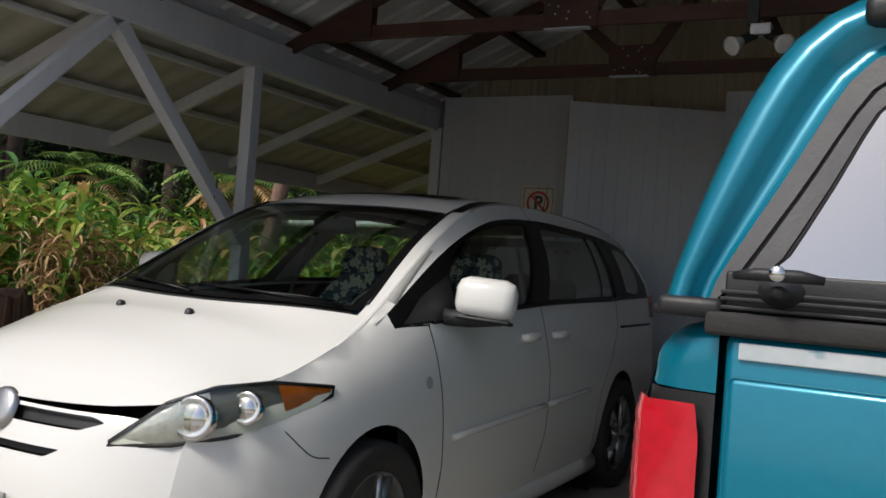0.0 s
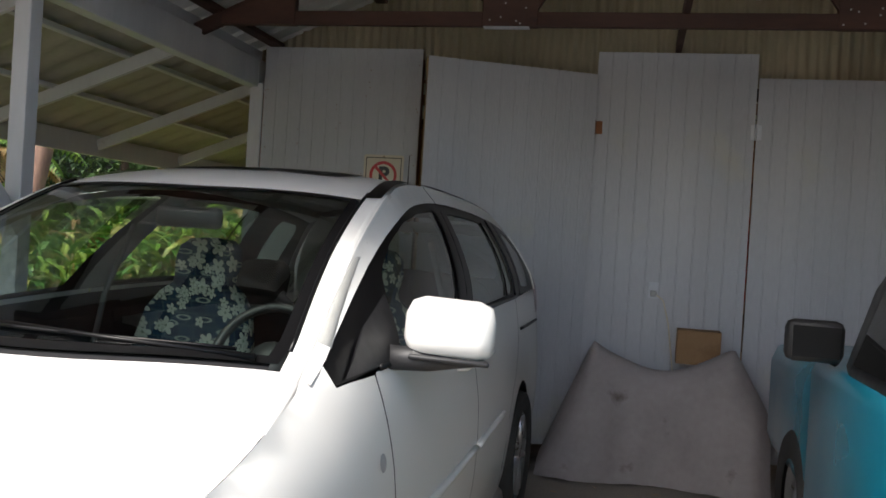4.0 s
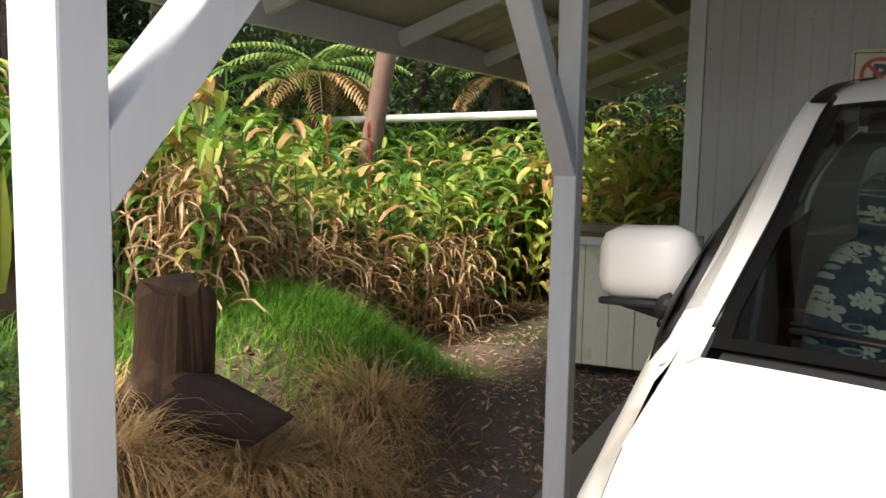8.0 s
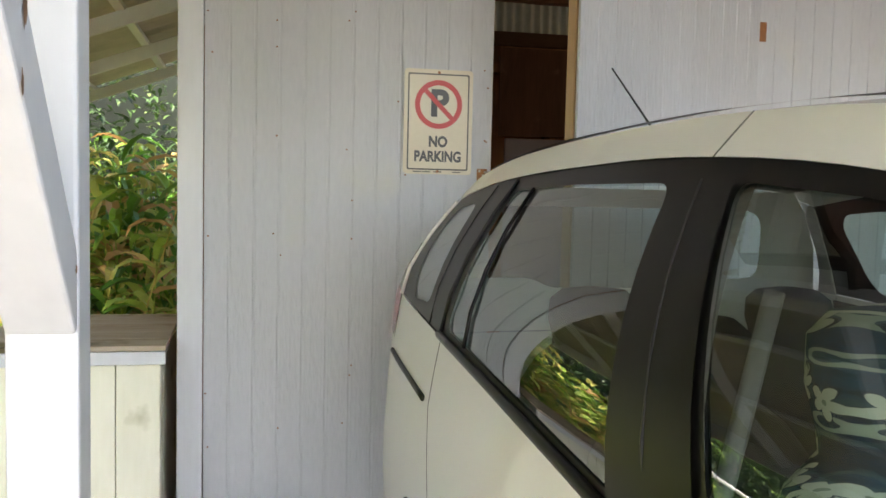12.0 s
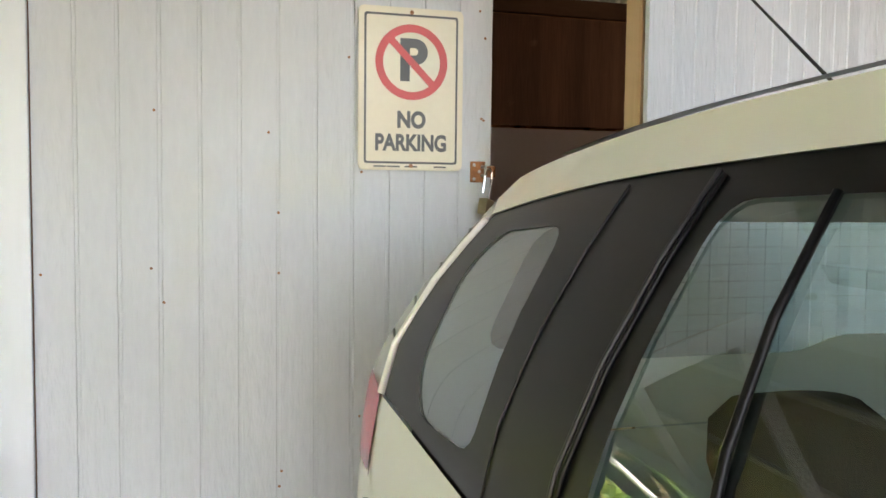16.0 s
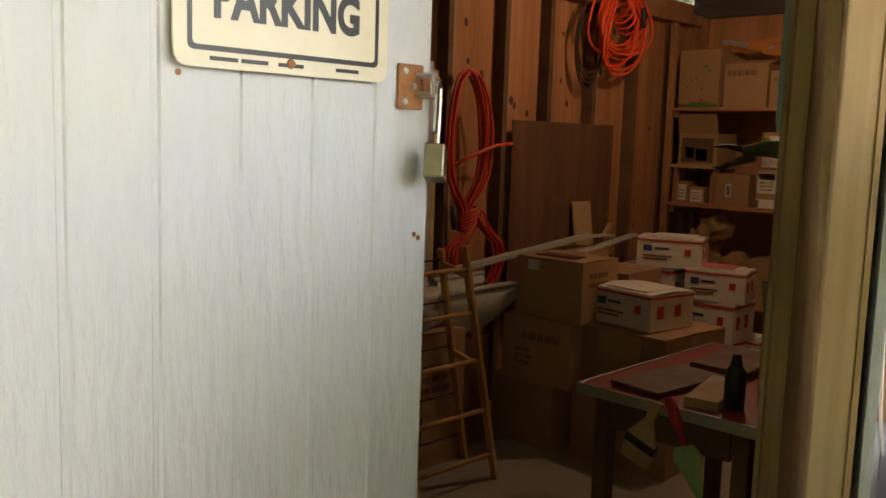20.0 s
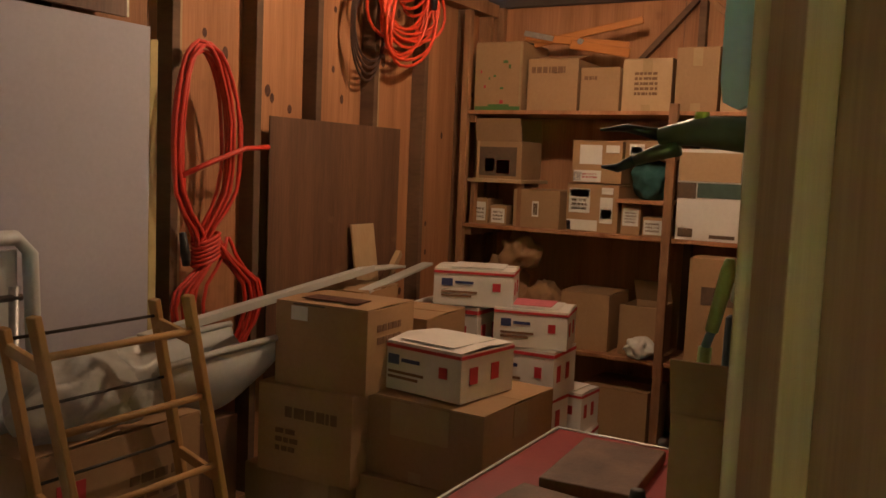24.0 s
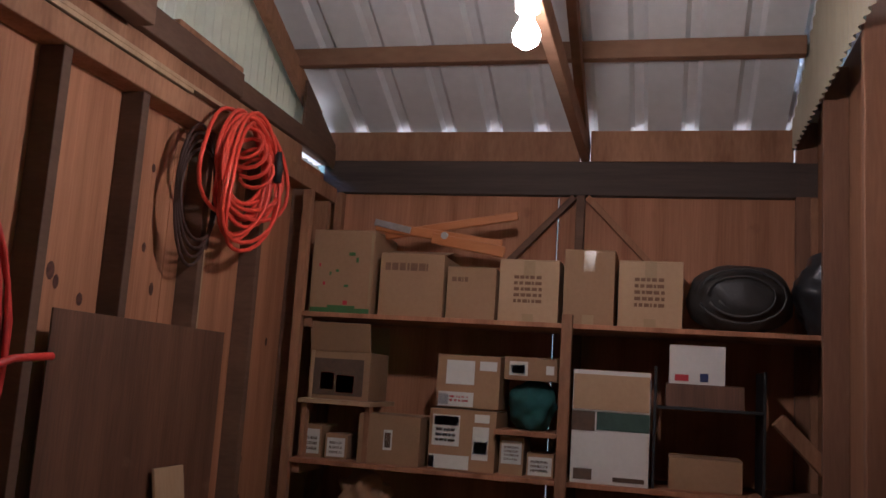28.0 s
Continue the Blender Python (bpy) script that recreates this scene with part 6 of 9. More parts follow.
# downpipe across to the tank
M_pvc = surf("white_pvc", (0.74, 0.74, 0.70), (0.66, 0.66, 0.60), 3, 0.35, bump=0.0)
pp = thing("drain_pipe", "white plastic drain pipe crossing from the eave", "pipe")
part("long_pipe", tube([(-4.72, 3.06, 1.67), (-1.72, 2.72, 1.75)], 0.042, 14), M_pvc, pp)
part("elbow", tube([(-1.76, 2.724, 1.749), (-1.70, 2.717, 1.752), (-1.665, 2.714, 1.77), (-1.655, 2.713, 1.82)], 0.048, 14), M_pvc, pp)
part("drop", tube([(-1.655, 2.713, 1.80), (-1.655, 2.713, 1.93), (-1.70, 2.713, 2.03), (-1.74, 2.713, 2.06)], 0.04, 14), M_pvc, pp)
# nails in the siding
for k in range(46):
    x, z = random.choice([0.012, 0.30, 0.60, 0.82, 1.19]) + random.uniform(-0.02, 0.02), random.uniform(0.4, 2.7)
    part("nail_head", lathe([(0, 0.0015), (0.0035, 0.001), (0.004, 0)], 8, pose(x, -0.0003, z, 90)), M_rust, wall_south)

# ---- the garden west of the carport ----
rng = np.random.default_rng(7)


class Leaves:
    """Gathers many small blades into one mesh."""

    def __init__(self):
        self.v, self.f = [], []

    def blade(self, base, yaw, pitch, length, width, droop, seg=4, fold=0.25, tip=1.0):
        """A lance-shaped leaf, folded along its rib, that arches down."""
        k = len(self.v)
        p = np.array(base, float)
        side = np.array([-math.sin(yaw), math.cos(yaw), 0.0])
        for i in range(seg + 1):
            t = i / seg
            a = pitch - droop * t * t
            d = np.array([math.cos(yaw) * math.cos(a), math.sin(yaw) * math.cos(a), math.sin(a)])
            if i:
                p = p + d * (length / seg)
            w = width * (math.sin(math.pi * min(1, (t * 0.93 + 0.07)) ** 0.75) if tip else (1 - t * 0.8))
            up = np.cross(side, d) * -1
            self.v += [tuple(p - side * w / 2 + up * w * fold), tuple(p), tuple(p + side * w / 2 + up * w * fold)]
            if i:
                q = k + 3 * i
                self.f += [(q - 3, q - 2, q + 1, q), (q - 2, q - 1, q + 2, q + 1)]

    def stalk(self, base, top, r):
        k = len(self.v)
        b, t = np.array(base, float), np.array(top, float)
        for p, rr in ((b, r), (t, r * 0.5)):
            for a in (0, 2.09, 4.19):
                self.v.append((p[0] + rr * math.cos(a), p[1] + rr * math.sin(a), p[2]))
        self.f += [(k, k + 1, k + 4, k + 3), (k + 1, k + 2, k + 5, k + 4), (k + 2, k, k + 3, k + 5)]

    def make(self, name, mat, label, category, smooth=False, parent=None, kind="stuff"):
        me = bpy.data.meshes.new(name)
        me.from_pydata(self.v, [], self.f)
        me.materials.append(mat)
        ob = new(name, me)
        if parent:
            ob.parent = parent
            return ob
        return tagged(ob, label, category, kind=kind)


M_ginger = islands("ginger_leaf", [(0.0, (0.035, 0.10, 0.015)), (0.45, (0.075, 0.17, 0.02)), (0.68, (0.16, 0.24, 0.03)), (0.84, (0.25, 0.27, 0.06)), (0.93, (0.32, 0.24, 0.09)), (1.0, (0.26, 0.13, 0.05))], 0.42, translucent=0.3)
M_ginger_y = islands("yellowing_ginger_leaf", [(0.0, (0.10, 0.20, 0.02)), (0.3, (0.21, 0.27, 0.05)), (0.6, (0.36, 0.33, 0.09)), (0.8, (0.38, 0.25, 0.09)), (1.0, (0.30, 0.16, 0.07))], 0.45, translucent=0.3)
M_dry = islands("dry_leaf", [(0.0, (0.19, 0.10, 0.055)), (0.4, (0.34, 0.21, 0.11)), (0.75, (0.45, 0.33, 0.20)), (1.0, (0.10, 0.055, 0.03))], 0.7, translucent=0.12)
M_grass = islands("grass", [(0.0, (0.045, 0.15, 0.012)), (0.6, (0.10, 0.25, 0.02)), (1.0, (0.18, 0.30, 0.04))], 0.5, translucent=0.3)
M_straw = islands("dry_grass", [(0.0, (0.20, 0.125, 0.05)), (0.5, (0.34, 0.22, 0.10)), (1.0, (0.42, 0.31, 0.16))], 0.7, translucent=0.15)
# Leaves of the wood: shade among the trees is put into this colour.
M_forest_shaded = islands("shaded_forest_leaf", [(0.0, (0.010, 0.024, 0.007)), (0.5, (0.02, 0.045, 0.011)), (0.85, (0.04, 0.075, 0.018)), (1.0, (0.08, 0.105, 0.03))], 0.5, translucent=0.2)
M_fern = islands("fern_frond", [(0.0, (0.06, 0.13, 0.025)), (0.6, (0.12, 0.20, 0.04)), (1.0, (0.20, 0.26, 0.06))], 0.5, translucent=0.25)
M_fern_dry = islands("dry_frond", [(0.0, (0.26, 0.15, 0.06)), (1.0, (0.38, 0.26, 0.12))], 0.7, translucent=0.15)
M_bark = surf("bark", (0.085, 0.055, 0.042), (0.045, 0.03, 0.024), 5, 0.9, bump=0.8, fine=30, stretch=(1, 1, 0.25))
M_pink_bark = surf("pink_bark", (0.26, 0.155, 0.115), (0.15, 0.09, 0.07), 6, 0.85, bump=0.7, fine=35, stretch=(1, 1, 0.3))
M_old_wood = surf("rotting_wood", (0.115, 0.062, 0.032), (0.05, 0.028, 0.018), 5, 0.9, bump=0.9, fine=35, stretch=(3, 3, 0.25), spot=(0.20, 0.14, 0.09), spot_scale=4, spot_at=0.62)
M_rot = surf("dark_rot", (0.032, 0.019, 0.014), (0.018, 0.011, 0.009), 8, 0.95, bump=0.9, fine=40)


def ginger_stem(L, x, y, h, n, lean=0.25, size=0.36, wide=0.075):
    z = ground_z(x, y)
    a = rng.uniform(0, math.tau)
    tx, ty = x + lean * h * math.cos(a) * rng.uniform(0.2, 1), y + lean * h * math.sin(a) * rng.uniform(0.2, 1)
    L.stalk((x, y, z - 0.02), (tx, ty, z + h), 0.010)
    b = rng.uniform(0, math.tau)
    for i in range(n):
        t = 0.22 + 0.78 * i / (n - 1)
        yaw = b + (math.pi if i % 2 else 0) + rng.uniform(-0.45, 0.45)
        L.blade((x + (tx - x) * t, y + (ty - y) * t, z + h * t), yaw, rng.uniform(0.35, 1.0), size * rng.uniform(0.75, 1.2), wide * rng.uniform(0.8, 1.2), rng.uniform(0.9, 1.9))


def in_bed(x, y):
    """Where the ginger grows: beyond the mound and the path."""
    edge = -3.25 - 0.25 * math.sin(y * 1.3) if y < -2.4 else (-2.05 + 0.12 * math.sin(y * 2) if y < 0.5 else -1.75 - 0.12 * (y - 0.5))
    return x < edge


green, yellow, dry = Leaves(), Leaves(), Leaves()
placed = 0
while placed < 1150:
    x, y = rng.uniform(-7.6, -1.6), rng.uniform(-5.6, 6.5)
    if not in_bed(x, y) or (x < -5 and rng.random() < 0.45):
        continue
    placed += 1
    h = rng.uniform(0.75, 1.30) + 0.12 * min(3, max(0, -2.4 - x))
    band = math.exp(-((x + 2.7) / 0.9) ** 2) * math.exp(-((y + 0.5) / 2.2) ** 2)
    r = rng.random()
    if r < 0.10 + 0.45 * band:
        ginger_stem(yellow, x, y, h * 0.9, 9)
    else:
        ginger_stem(green, x, y, h, 10)
    if rng.random() < 0.45 + 0.5 * band:
        z = ground_z(x, y)
        for k in range(6):
            dry.blade((x, y, z + rng.uniform(0.15, h * 0.75)), rng.uniform(0, math.tau), rng.uniform(-0.3, 0.7), rng.uniform(0.2, 0.42), rng.uniform(0.012, 0.03), rng.uniform(1.4, 2.6), 4, 0.5)
# a tangle of withered stems along the front edge
for k in range(260):
    y = rng.uniform(-2.6, 1.2)
    x = -2.12 + rng.normal(0, 0.16) + (0.15 if y > 0 else 0)
    z = ground_z(x, y)
    if k % 4 == 0:
        dry.stalk((x, y, z), (x + rng.normal(0, 0.12), y + rng.normal(0, 0.12), z + rng.uniform(0.4, 0.95)), 0.008)
    for i in range(4):
        dry.blade((x, y, z + rng.uniform(0.05, 0.75)), rng.uniform(0, math.tau), rng.uniform(-0.5, 0.9), rng.uniform(0.18, 0.38), rng.uniform(0.010, 0.026), rng.uniform(1.2, 2.8), 4, 0.5)
# ginger behind the bin and along the shed's west side
for k in range(230):
    x, y = rng.uniform(-2.7, -0.32), rng.uniform(2.2, 5.6)
    ginger_stem(yellow if rng.random() < 0.6 else green, x, y, rng.uniform(0.7, 1.45) + 0.22 * max(0, y - 3), 9, 0.3, 0.42, 0.10)
# tall pale-green shoots
for k in range(26):
    x, y = rng.uniform(-3.6, -2.3), rng.uniform(-5.0, -0.6)
    for i in range(6):
        green.blade((x, y, ground_z(x, y) + 0.25 + 0.08 * i), rng.uniform(0, math.tau), rng.uniform(1.1, 1.45), rng.uniform(0.5, 0.8), 0.085, rng.uniform(0.2, 0.7))
green.make("ginger_bed", M_ginger, "dense bed of green ginger plants with lance-shaped leaves", "plants")
yellow.make("yellow_ginger", M_ginger_y, "yellowing ginger plants among the green bed", "plants")
dry.make("withered_ginger", M_dry, "withered brown ginger leaves hanging in the bed", "plants")

# grass on the mound and straw tussocks on the bank
grass = Leaves()
for k in range(9000):
    x, y = -1.72 + rng.normal(0, 0.42), -1.75 + rng.normal(0, 0.48)
    if x > -1.0 or not (-3.1 < y < -0.5):
        continue
    grass.blade((x, y, ground_z(x, y) - 0.01), rng.uniform(0, math.tau), rng.uniform(0.8, 1.5), rng.uniform(0.10, 0.24), 0.006, rng.uniform(0.6, 1.8), 3, 0.1, 0)
for k in range(5200):
    x, y = rng.uniform(-3.2, -1.75), rng.uniform(-5.0, -2.5)
    grass.blade((x, y, ground_z(x, y) - 0.01), rng.uniform(0, math.tau), rng.uniform(0.8, 1.5), rng.uniform(0.12, 0.30), 0.008, rng.uniform(0.6, 1.6), 3, 0.1, 0)
grass.make("mound_grass", M_grass, "fresh green grass on the mound", "grass")
straw = Leaves()
TUSSOCKS = [(-1.25, -3.72, 0.42), (-0.98, -3.30, 0.36), (-0.86, -2.92, 0.30), (-1.02, -2.35, 0.24), (-1.55, -3.45, 0.3), (-0.95, -3.85, 0.32)]
for tx, ty, size in TUSSOCKS:
    for k in range(900):
        a = rng.uniform(0, math.tau)
        r = abs(rng.normal(0, 0.16))
        x, y = tx + r * math.cos(a), ty + r * math.sin(a)
        straw.blade((x, y, ground_z(x, y) + 0.20 * size * max(0, 1 - r * 3)), a + rng.normal(0, 0.5), rng.uniform(0.5, 1.3), size * rng.uniform(0.7, 1.3), 0.006, rng.uniform(1.6, 2.9), 5, 0.1, 0)
straw.make("straw_tussocks", M_straw, "drooping tussocks of dry straw-coloured grass", "grass")
# litter: dead leaves and chips on the path, gravel by the slab
litter = Leaves()
for k in range(3600):
    x, y = rng.uniform(-2.3, -0.22), rng.uniform(-3.2, 3.6)
    if in_bed(x, y) and rng.random() < 0.6:
        continue
    litter.blade((x, y, ground_z(x, y) + rng.uniform(0.004, 0.015)), rng.uniform(0, math.tau), rng.uniform(-0.2, 0.3), rng.uniform(0.02, 0.09), rng.uniform(0.008, 0.028), rng.uniform(-0.5, 0.8), 2, 0.2)
for k in range(260):
    x, y = rng.uniform(0.2, 3.6), rng.uniform(-4.0, -0.05)
    litter.blade((x, y, 0.006 + rng.uniform(0, 0.006)), rng.uniform(0, math.tau), rng.uniform(-0.1, 0.15), rng.uniform(0.02, 0.08), rng.uniform(0.004, 0.018), 0.1, 2, 0.2)
litter.make("leaf_litter", M_dry, "brown leaf litter and chips on the path", "litter")
M_stone = surf("dark_gravel", (0.16, 0.145, 0.135), (0.09, 0.08, 0.075), 20, 0.9, bump=0.3, fine=80)


def stones():
    v, f = [], []
    for k in range(5200):
        x, y = rng.uniform(-1.5, -0.22), rng.uniform(-3.4, 0.6)
        if rng.random() > math.exp(-((x + 0.55) / 0.45) ** 2):
            continue
        r = rng.uniform(0.008, 0.02)
        z = ground_z(x, y) + r * 0.3
        b = len(v)
        for dx, dy, dz in ((1, 0, 0), (0, 1, 0), (-1, 0, 0), (0, -1, 0), (0, 0, 0.7), (0, 0, -0.6)):
            v.append((x + r * dx * rng.uniform(0.7, 1.3), y + r * dy * rng.uniform(0.7, 1.3), z + r * dz))
        f += [(b, b + 1, b + 4), (b + 1, b + 2, b + 4), (b + 2, b + 3, b + 4), (b + 3, b, b + 4), (b + 1, b, b + 5), (b + 2, b + 1, b + 5), (b + 3, b + 2, b + 5), (b, b + 3, b + 5)]
    me = bpy.data.meshes.new("gravel")
    me.from_pydata(v, [], f)
    me.materials.append(M_stone)
    return tagged(new("gravel", me), "loose dark volcanic gravel beside the slab", "gravel", kind="stuff")


stones()


def trunk(name, path, radii, mat, label, cat="tree", seg=14, rough=0.12, group=""):
    ob = thing(name, label, cat, group)
    pts, rs = [], []
    n = 22
    for k in range(n + 1):
        t = k / n * (len(path) - 1)
        i = min(int(t), len(path) - 2)
        w = t - i
        pts.append(Vector(path[i]).lerp(Vector(path[i + 1]), w))
        rs.append(radii[i] * (1 - w) + radii[i + 1] * w)
    bm = tube(pts, rs, seg)
    for v in bm.verts:
        d = noise.noise(v.co * 6.0) * rough + noise.noise(v.co * 17.0) * rough * 0.5
        v.co += Vector((math.cos(v.index * 2.4), math.sin(v.index * 2.4), 0)) * d * rs[0]
    part("trunk", bm, mat, ob, smooth=True)
    return ob


# stump with a split slab beside it
st = thing("tree_stump", "rotting brown tree stump with a broken slab of wood", "stump")
sz = ground_z(-1.33, -3.3)
bm = tube([(-1.40, -3.30, sz - 0.1), (-1.37, -3.31, sz + 0.1), (-1.33, -3.31, sz + 0.28), (-1.31, -3.30, 0.855)], [0.24, 0.195, 0.15, 0.128], 40)
for v in bm.verts:
    ax = Vector((v.co.x + 1.34, v.co.y + 3.305, 0))
    v.co += ax * (0.30 * noise.noise(Vector((ax.x * 9, ax.y * 9, v.co.z * 2.5))) - 0.22 * max(0, noise.noise(Vector((ax.x * 24, ax.y * 24, v.co.z * 2)))))
    if v.co.z > 0.82:
        v.co.z += 0.03 + 0.11 * noise.noise(Vector((v.co.x * 16, v.co.y * 16, 3)))
part("trunk", bm, M_old_wood, st, smooth=False)
bm = tube([(-1.24, -3.36, sz + 0.12), (-1.06, -3.42, sz + 0.21), (-0.88, -3.44, sz + 0.21), (-0.72, -3.44, sz + 0.235)], [0.20, 0.175, 0.11, 0.008], 18)
for v in bm.verts:
    v.co += Vector((0, 0.3, 1)) * 0.05 * noise.noise(v.co * 9)
    v.co.y = -3.40 + (v.co.y + 3.40) * 0.5
    v.co.z = sz + 0.19 + (v.co.z - sz - 0.19) * 0.72
part("broken_slab", bm, M_rot, st)
bm = tube([(-1.22, -3.40, sz + 0.24), (-1.12, -3.41, sz + 0.25)], [0.075, 0.06], 10)
part("split_piece", bm, M_old_wood, st)

# trees
trunk("ohia_tree", [(-3.62, 2.0, 0.2), (-3.52, 2.0, 1.2), (-3.32, 2.0, 2.3), (-3.05, 2.0, 3.6), (-2.9, 2.0, 6.0)], [0.115, 0.105, 0.095, 0.08, 0.06], M_pink_bark, "leaning tree with pinkish flaking bark", group="garden trees")
trunk("dark_tree", [(-2.66, -2.58, 0.35), (-2.74, -2.82, 0.85), (-2.80, -3.10, 1.22), (-2.84, -3.36, 1.42)], [0.27, 0.22, 0.20, 0.11], M_bark, "thick dark broken trunk leaning over the bank", group="garden trees", rough=0.25)
for x, y, r, lean in ((-6.2, 2.9, 0.14, 0.1), (-7.4, 1.2, 0.12, -0.2), (-7.9, 3.8, 0.15, 0.15), (-8.6, -0.6, 0.13, 0.2), (-6.9, 5.3, 0.13, -0.1), (-5.2, 6.4, 0.12, 0.2), (-3.6, 7.4, 0.14, 0.1), (-8.2, -2.6, 0.13, 0.1), (-2.3, 6.6, 0.07, 0.05), (-9.4, 2.4, 0.16, 0.1)):
    trunk("forest_tree", [(x, y, 0.1), (x + lean * 0.5, y, 2.2), (x + lean, y + 0.1, 5.0), (x + lean * 1.5, y, 8.5)], [r, r * 0.9, r * 0.75, r * 0.4], M_bark, "dark forest tree trunk behind the ginger", group="forest trees")


def frond(L, base, yaw, length, rise, droop, leaf=0.26):
    """A tree-fern frond: a curved rib with pinnae on both sides."""
    p = np.array(base, float)
    n = 22
    for i in range(n):
        t = i / n
        a = rise - droop * t
        d = np.array([math.cos(yaw) * math.cos(a), math.sin(yaw) * math.cos(a), math.sin(a)])
        q = p + d * (length / n)
        L.stalk(tuple(p), tuple(q), 0.010 * (1 - t) + 0.002)
        w = leaf * math.sin(math.pi * (t * 0.9 + 0.08)) ** 0.7
        for s in (1, -1):
            L.blade(tuple(p), yaw + s * 1.25, a * 0.4 + 0.1, w * rng.uniform(0.9, 1.1), 0.045, 0.7, 2, 0.1)
        p = q


def tree_fern(x, y, h, n, size, dryn):
    ob = trunk("tree_fern", [(x, y, 0.1), (x + 0.05, y, h * 0.6), (x, y, h)], [0.10, 0.08, 0.09], M_bark, "tree fern with spreading green fronds and dry ones below", group="tree ferns")
    live, dead = Leaves(), Leaves()
    for k in range(n):
        frond(live, (x, y, h), k * math.tau / n + rng.uniform(-0.2, 0.2), size * rng.uniform(0.8, 1.15), rng.uniform(0.25, 0.7), rng.uniform(0.9, 1.5))
    for k in range(dryn):
        frond(dead, (x, y, h - 0.05), k * math.tau / max(dryn, 1) + rng.uniform(-0.3, 0.3), size * 0.8, rng.uniform(-0.1, 0.3), rng.uniform(1.2, 1.7))
    live.make("frond_crown", M_fern, "", "", parent=ob)
    if dryn:
        dead.make("dry_fronds", M_fern_dry, "", "", parent=ob)


tree_fern(-4.7, 2.9, 2.25, 12, 1.25, 8)
tree_fern(-6.6, 1.6, 2.2, 11, 1.2, 3)
tree_fern(-3.6, 5.6, 2.4, 10, 1.2, 4)


# the wood behind, its foliage coloured dark to stand for shade
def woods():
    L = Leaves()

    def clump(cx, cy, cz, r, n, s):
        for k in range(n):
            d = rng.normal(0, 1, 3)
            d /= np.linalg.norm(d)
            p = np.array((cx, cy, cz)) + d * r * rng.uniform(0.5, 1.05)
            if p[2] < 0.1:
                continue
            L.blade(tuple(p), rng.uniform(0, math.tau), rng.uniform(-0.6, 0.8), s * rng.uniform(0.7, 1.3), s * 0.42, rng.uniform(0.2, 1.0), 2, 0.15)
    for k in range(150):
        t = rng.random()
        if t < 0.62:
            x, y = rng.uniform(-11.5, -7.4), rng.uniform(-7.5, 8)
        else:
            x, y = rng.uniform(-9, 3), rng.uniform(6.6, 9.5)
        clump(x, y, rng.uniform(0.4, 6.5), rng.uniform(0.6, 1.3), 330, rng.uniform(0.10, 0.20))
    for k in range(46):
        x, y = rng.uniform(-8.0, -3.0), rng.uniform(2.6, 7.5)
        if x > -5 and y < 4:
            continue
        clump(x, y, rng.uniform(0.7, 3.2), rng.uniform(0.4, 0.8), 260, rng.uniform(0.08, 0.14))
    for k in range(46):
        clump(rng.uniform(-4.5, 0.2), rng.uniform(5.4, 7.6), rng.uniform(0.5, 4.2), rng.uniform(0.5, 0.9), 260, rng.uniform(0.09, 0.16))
    return L.make("forest_foliage", M_forest_shaded, "dense foliage of the surrounding wood, its shade put into the leaf colour", "forest")


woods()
# Near-black sheet behind the trees: the wood's shade is put into its colour.
M_wood_shade = surf("forest_shade", (0.010, 0.016, 0.008), (0.006, 0.009, 0.005), 0.8, 1.0, bump=0.0)


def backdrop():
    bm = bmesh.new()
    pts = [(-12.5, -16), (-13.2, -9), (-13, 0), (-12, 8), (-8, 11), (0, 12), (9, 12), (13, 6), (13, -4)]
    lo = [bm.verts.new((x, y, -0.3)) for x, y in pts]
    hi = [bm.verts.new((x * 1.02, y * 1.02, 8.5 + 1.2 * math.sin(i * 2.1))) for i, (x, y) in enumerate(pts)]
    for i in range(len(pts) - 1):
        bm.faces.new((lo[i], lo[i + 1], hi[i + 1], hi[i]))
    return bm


tagged(part("backdrop", backdrop(), M_wood_shade), "near-black sheet standing for the shade in the wood behind the garden", "backdrop", kind="structure")

# shrub with red flowers by the front post
M_shrub = islands("shrub_leaf", [(0.0, (0.02, 0.05, 0.015)), (0.6, (0.045, 0.09, 0.02)), (1.0, (0.09, 0.12, 0.03))], 0.4, translucent=0.15)
M_petal = surf("red_petal", (0.50, 0.015, 0.03), (0.38, 0.01, 0.02), 20, 0.5, bump=0.0)
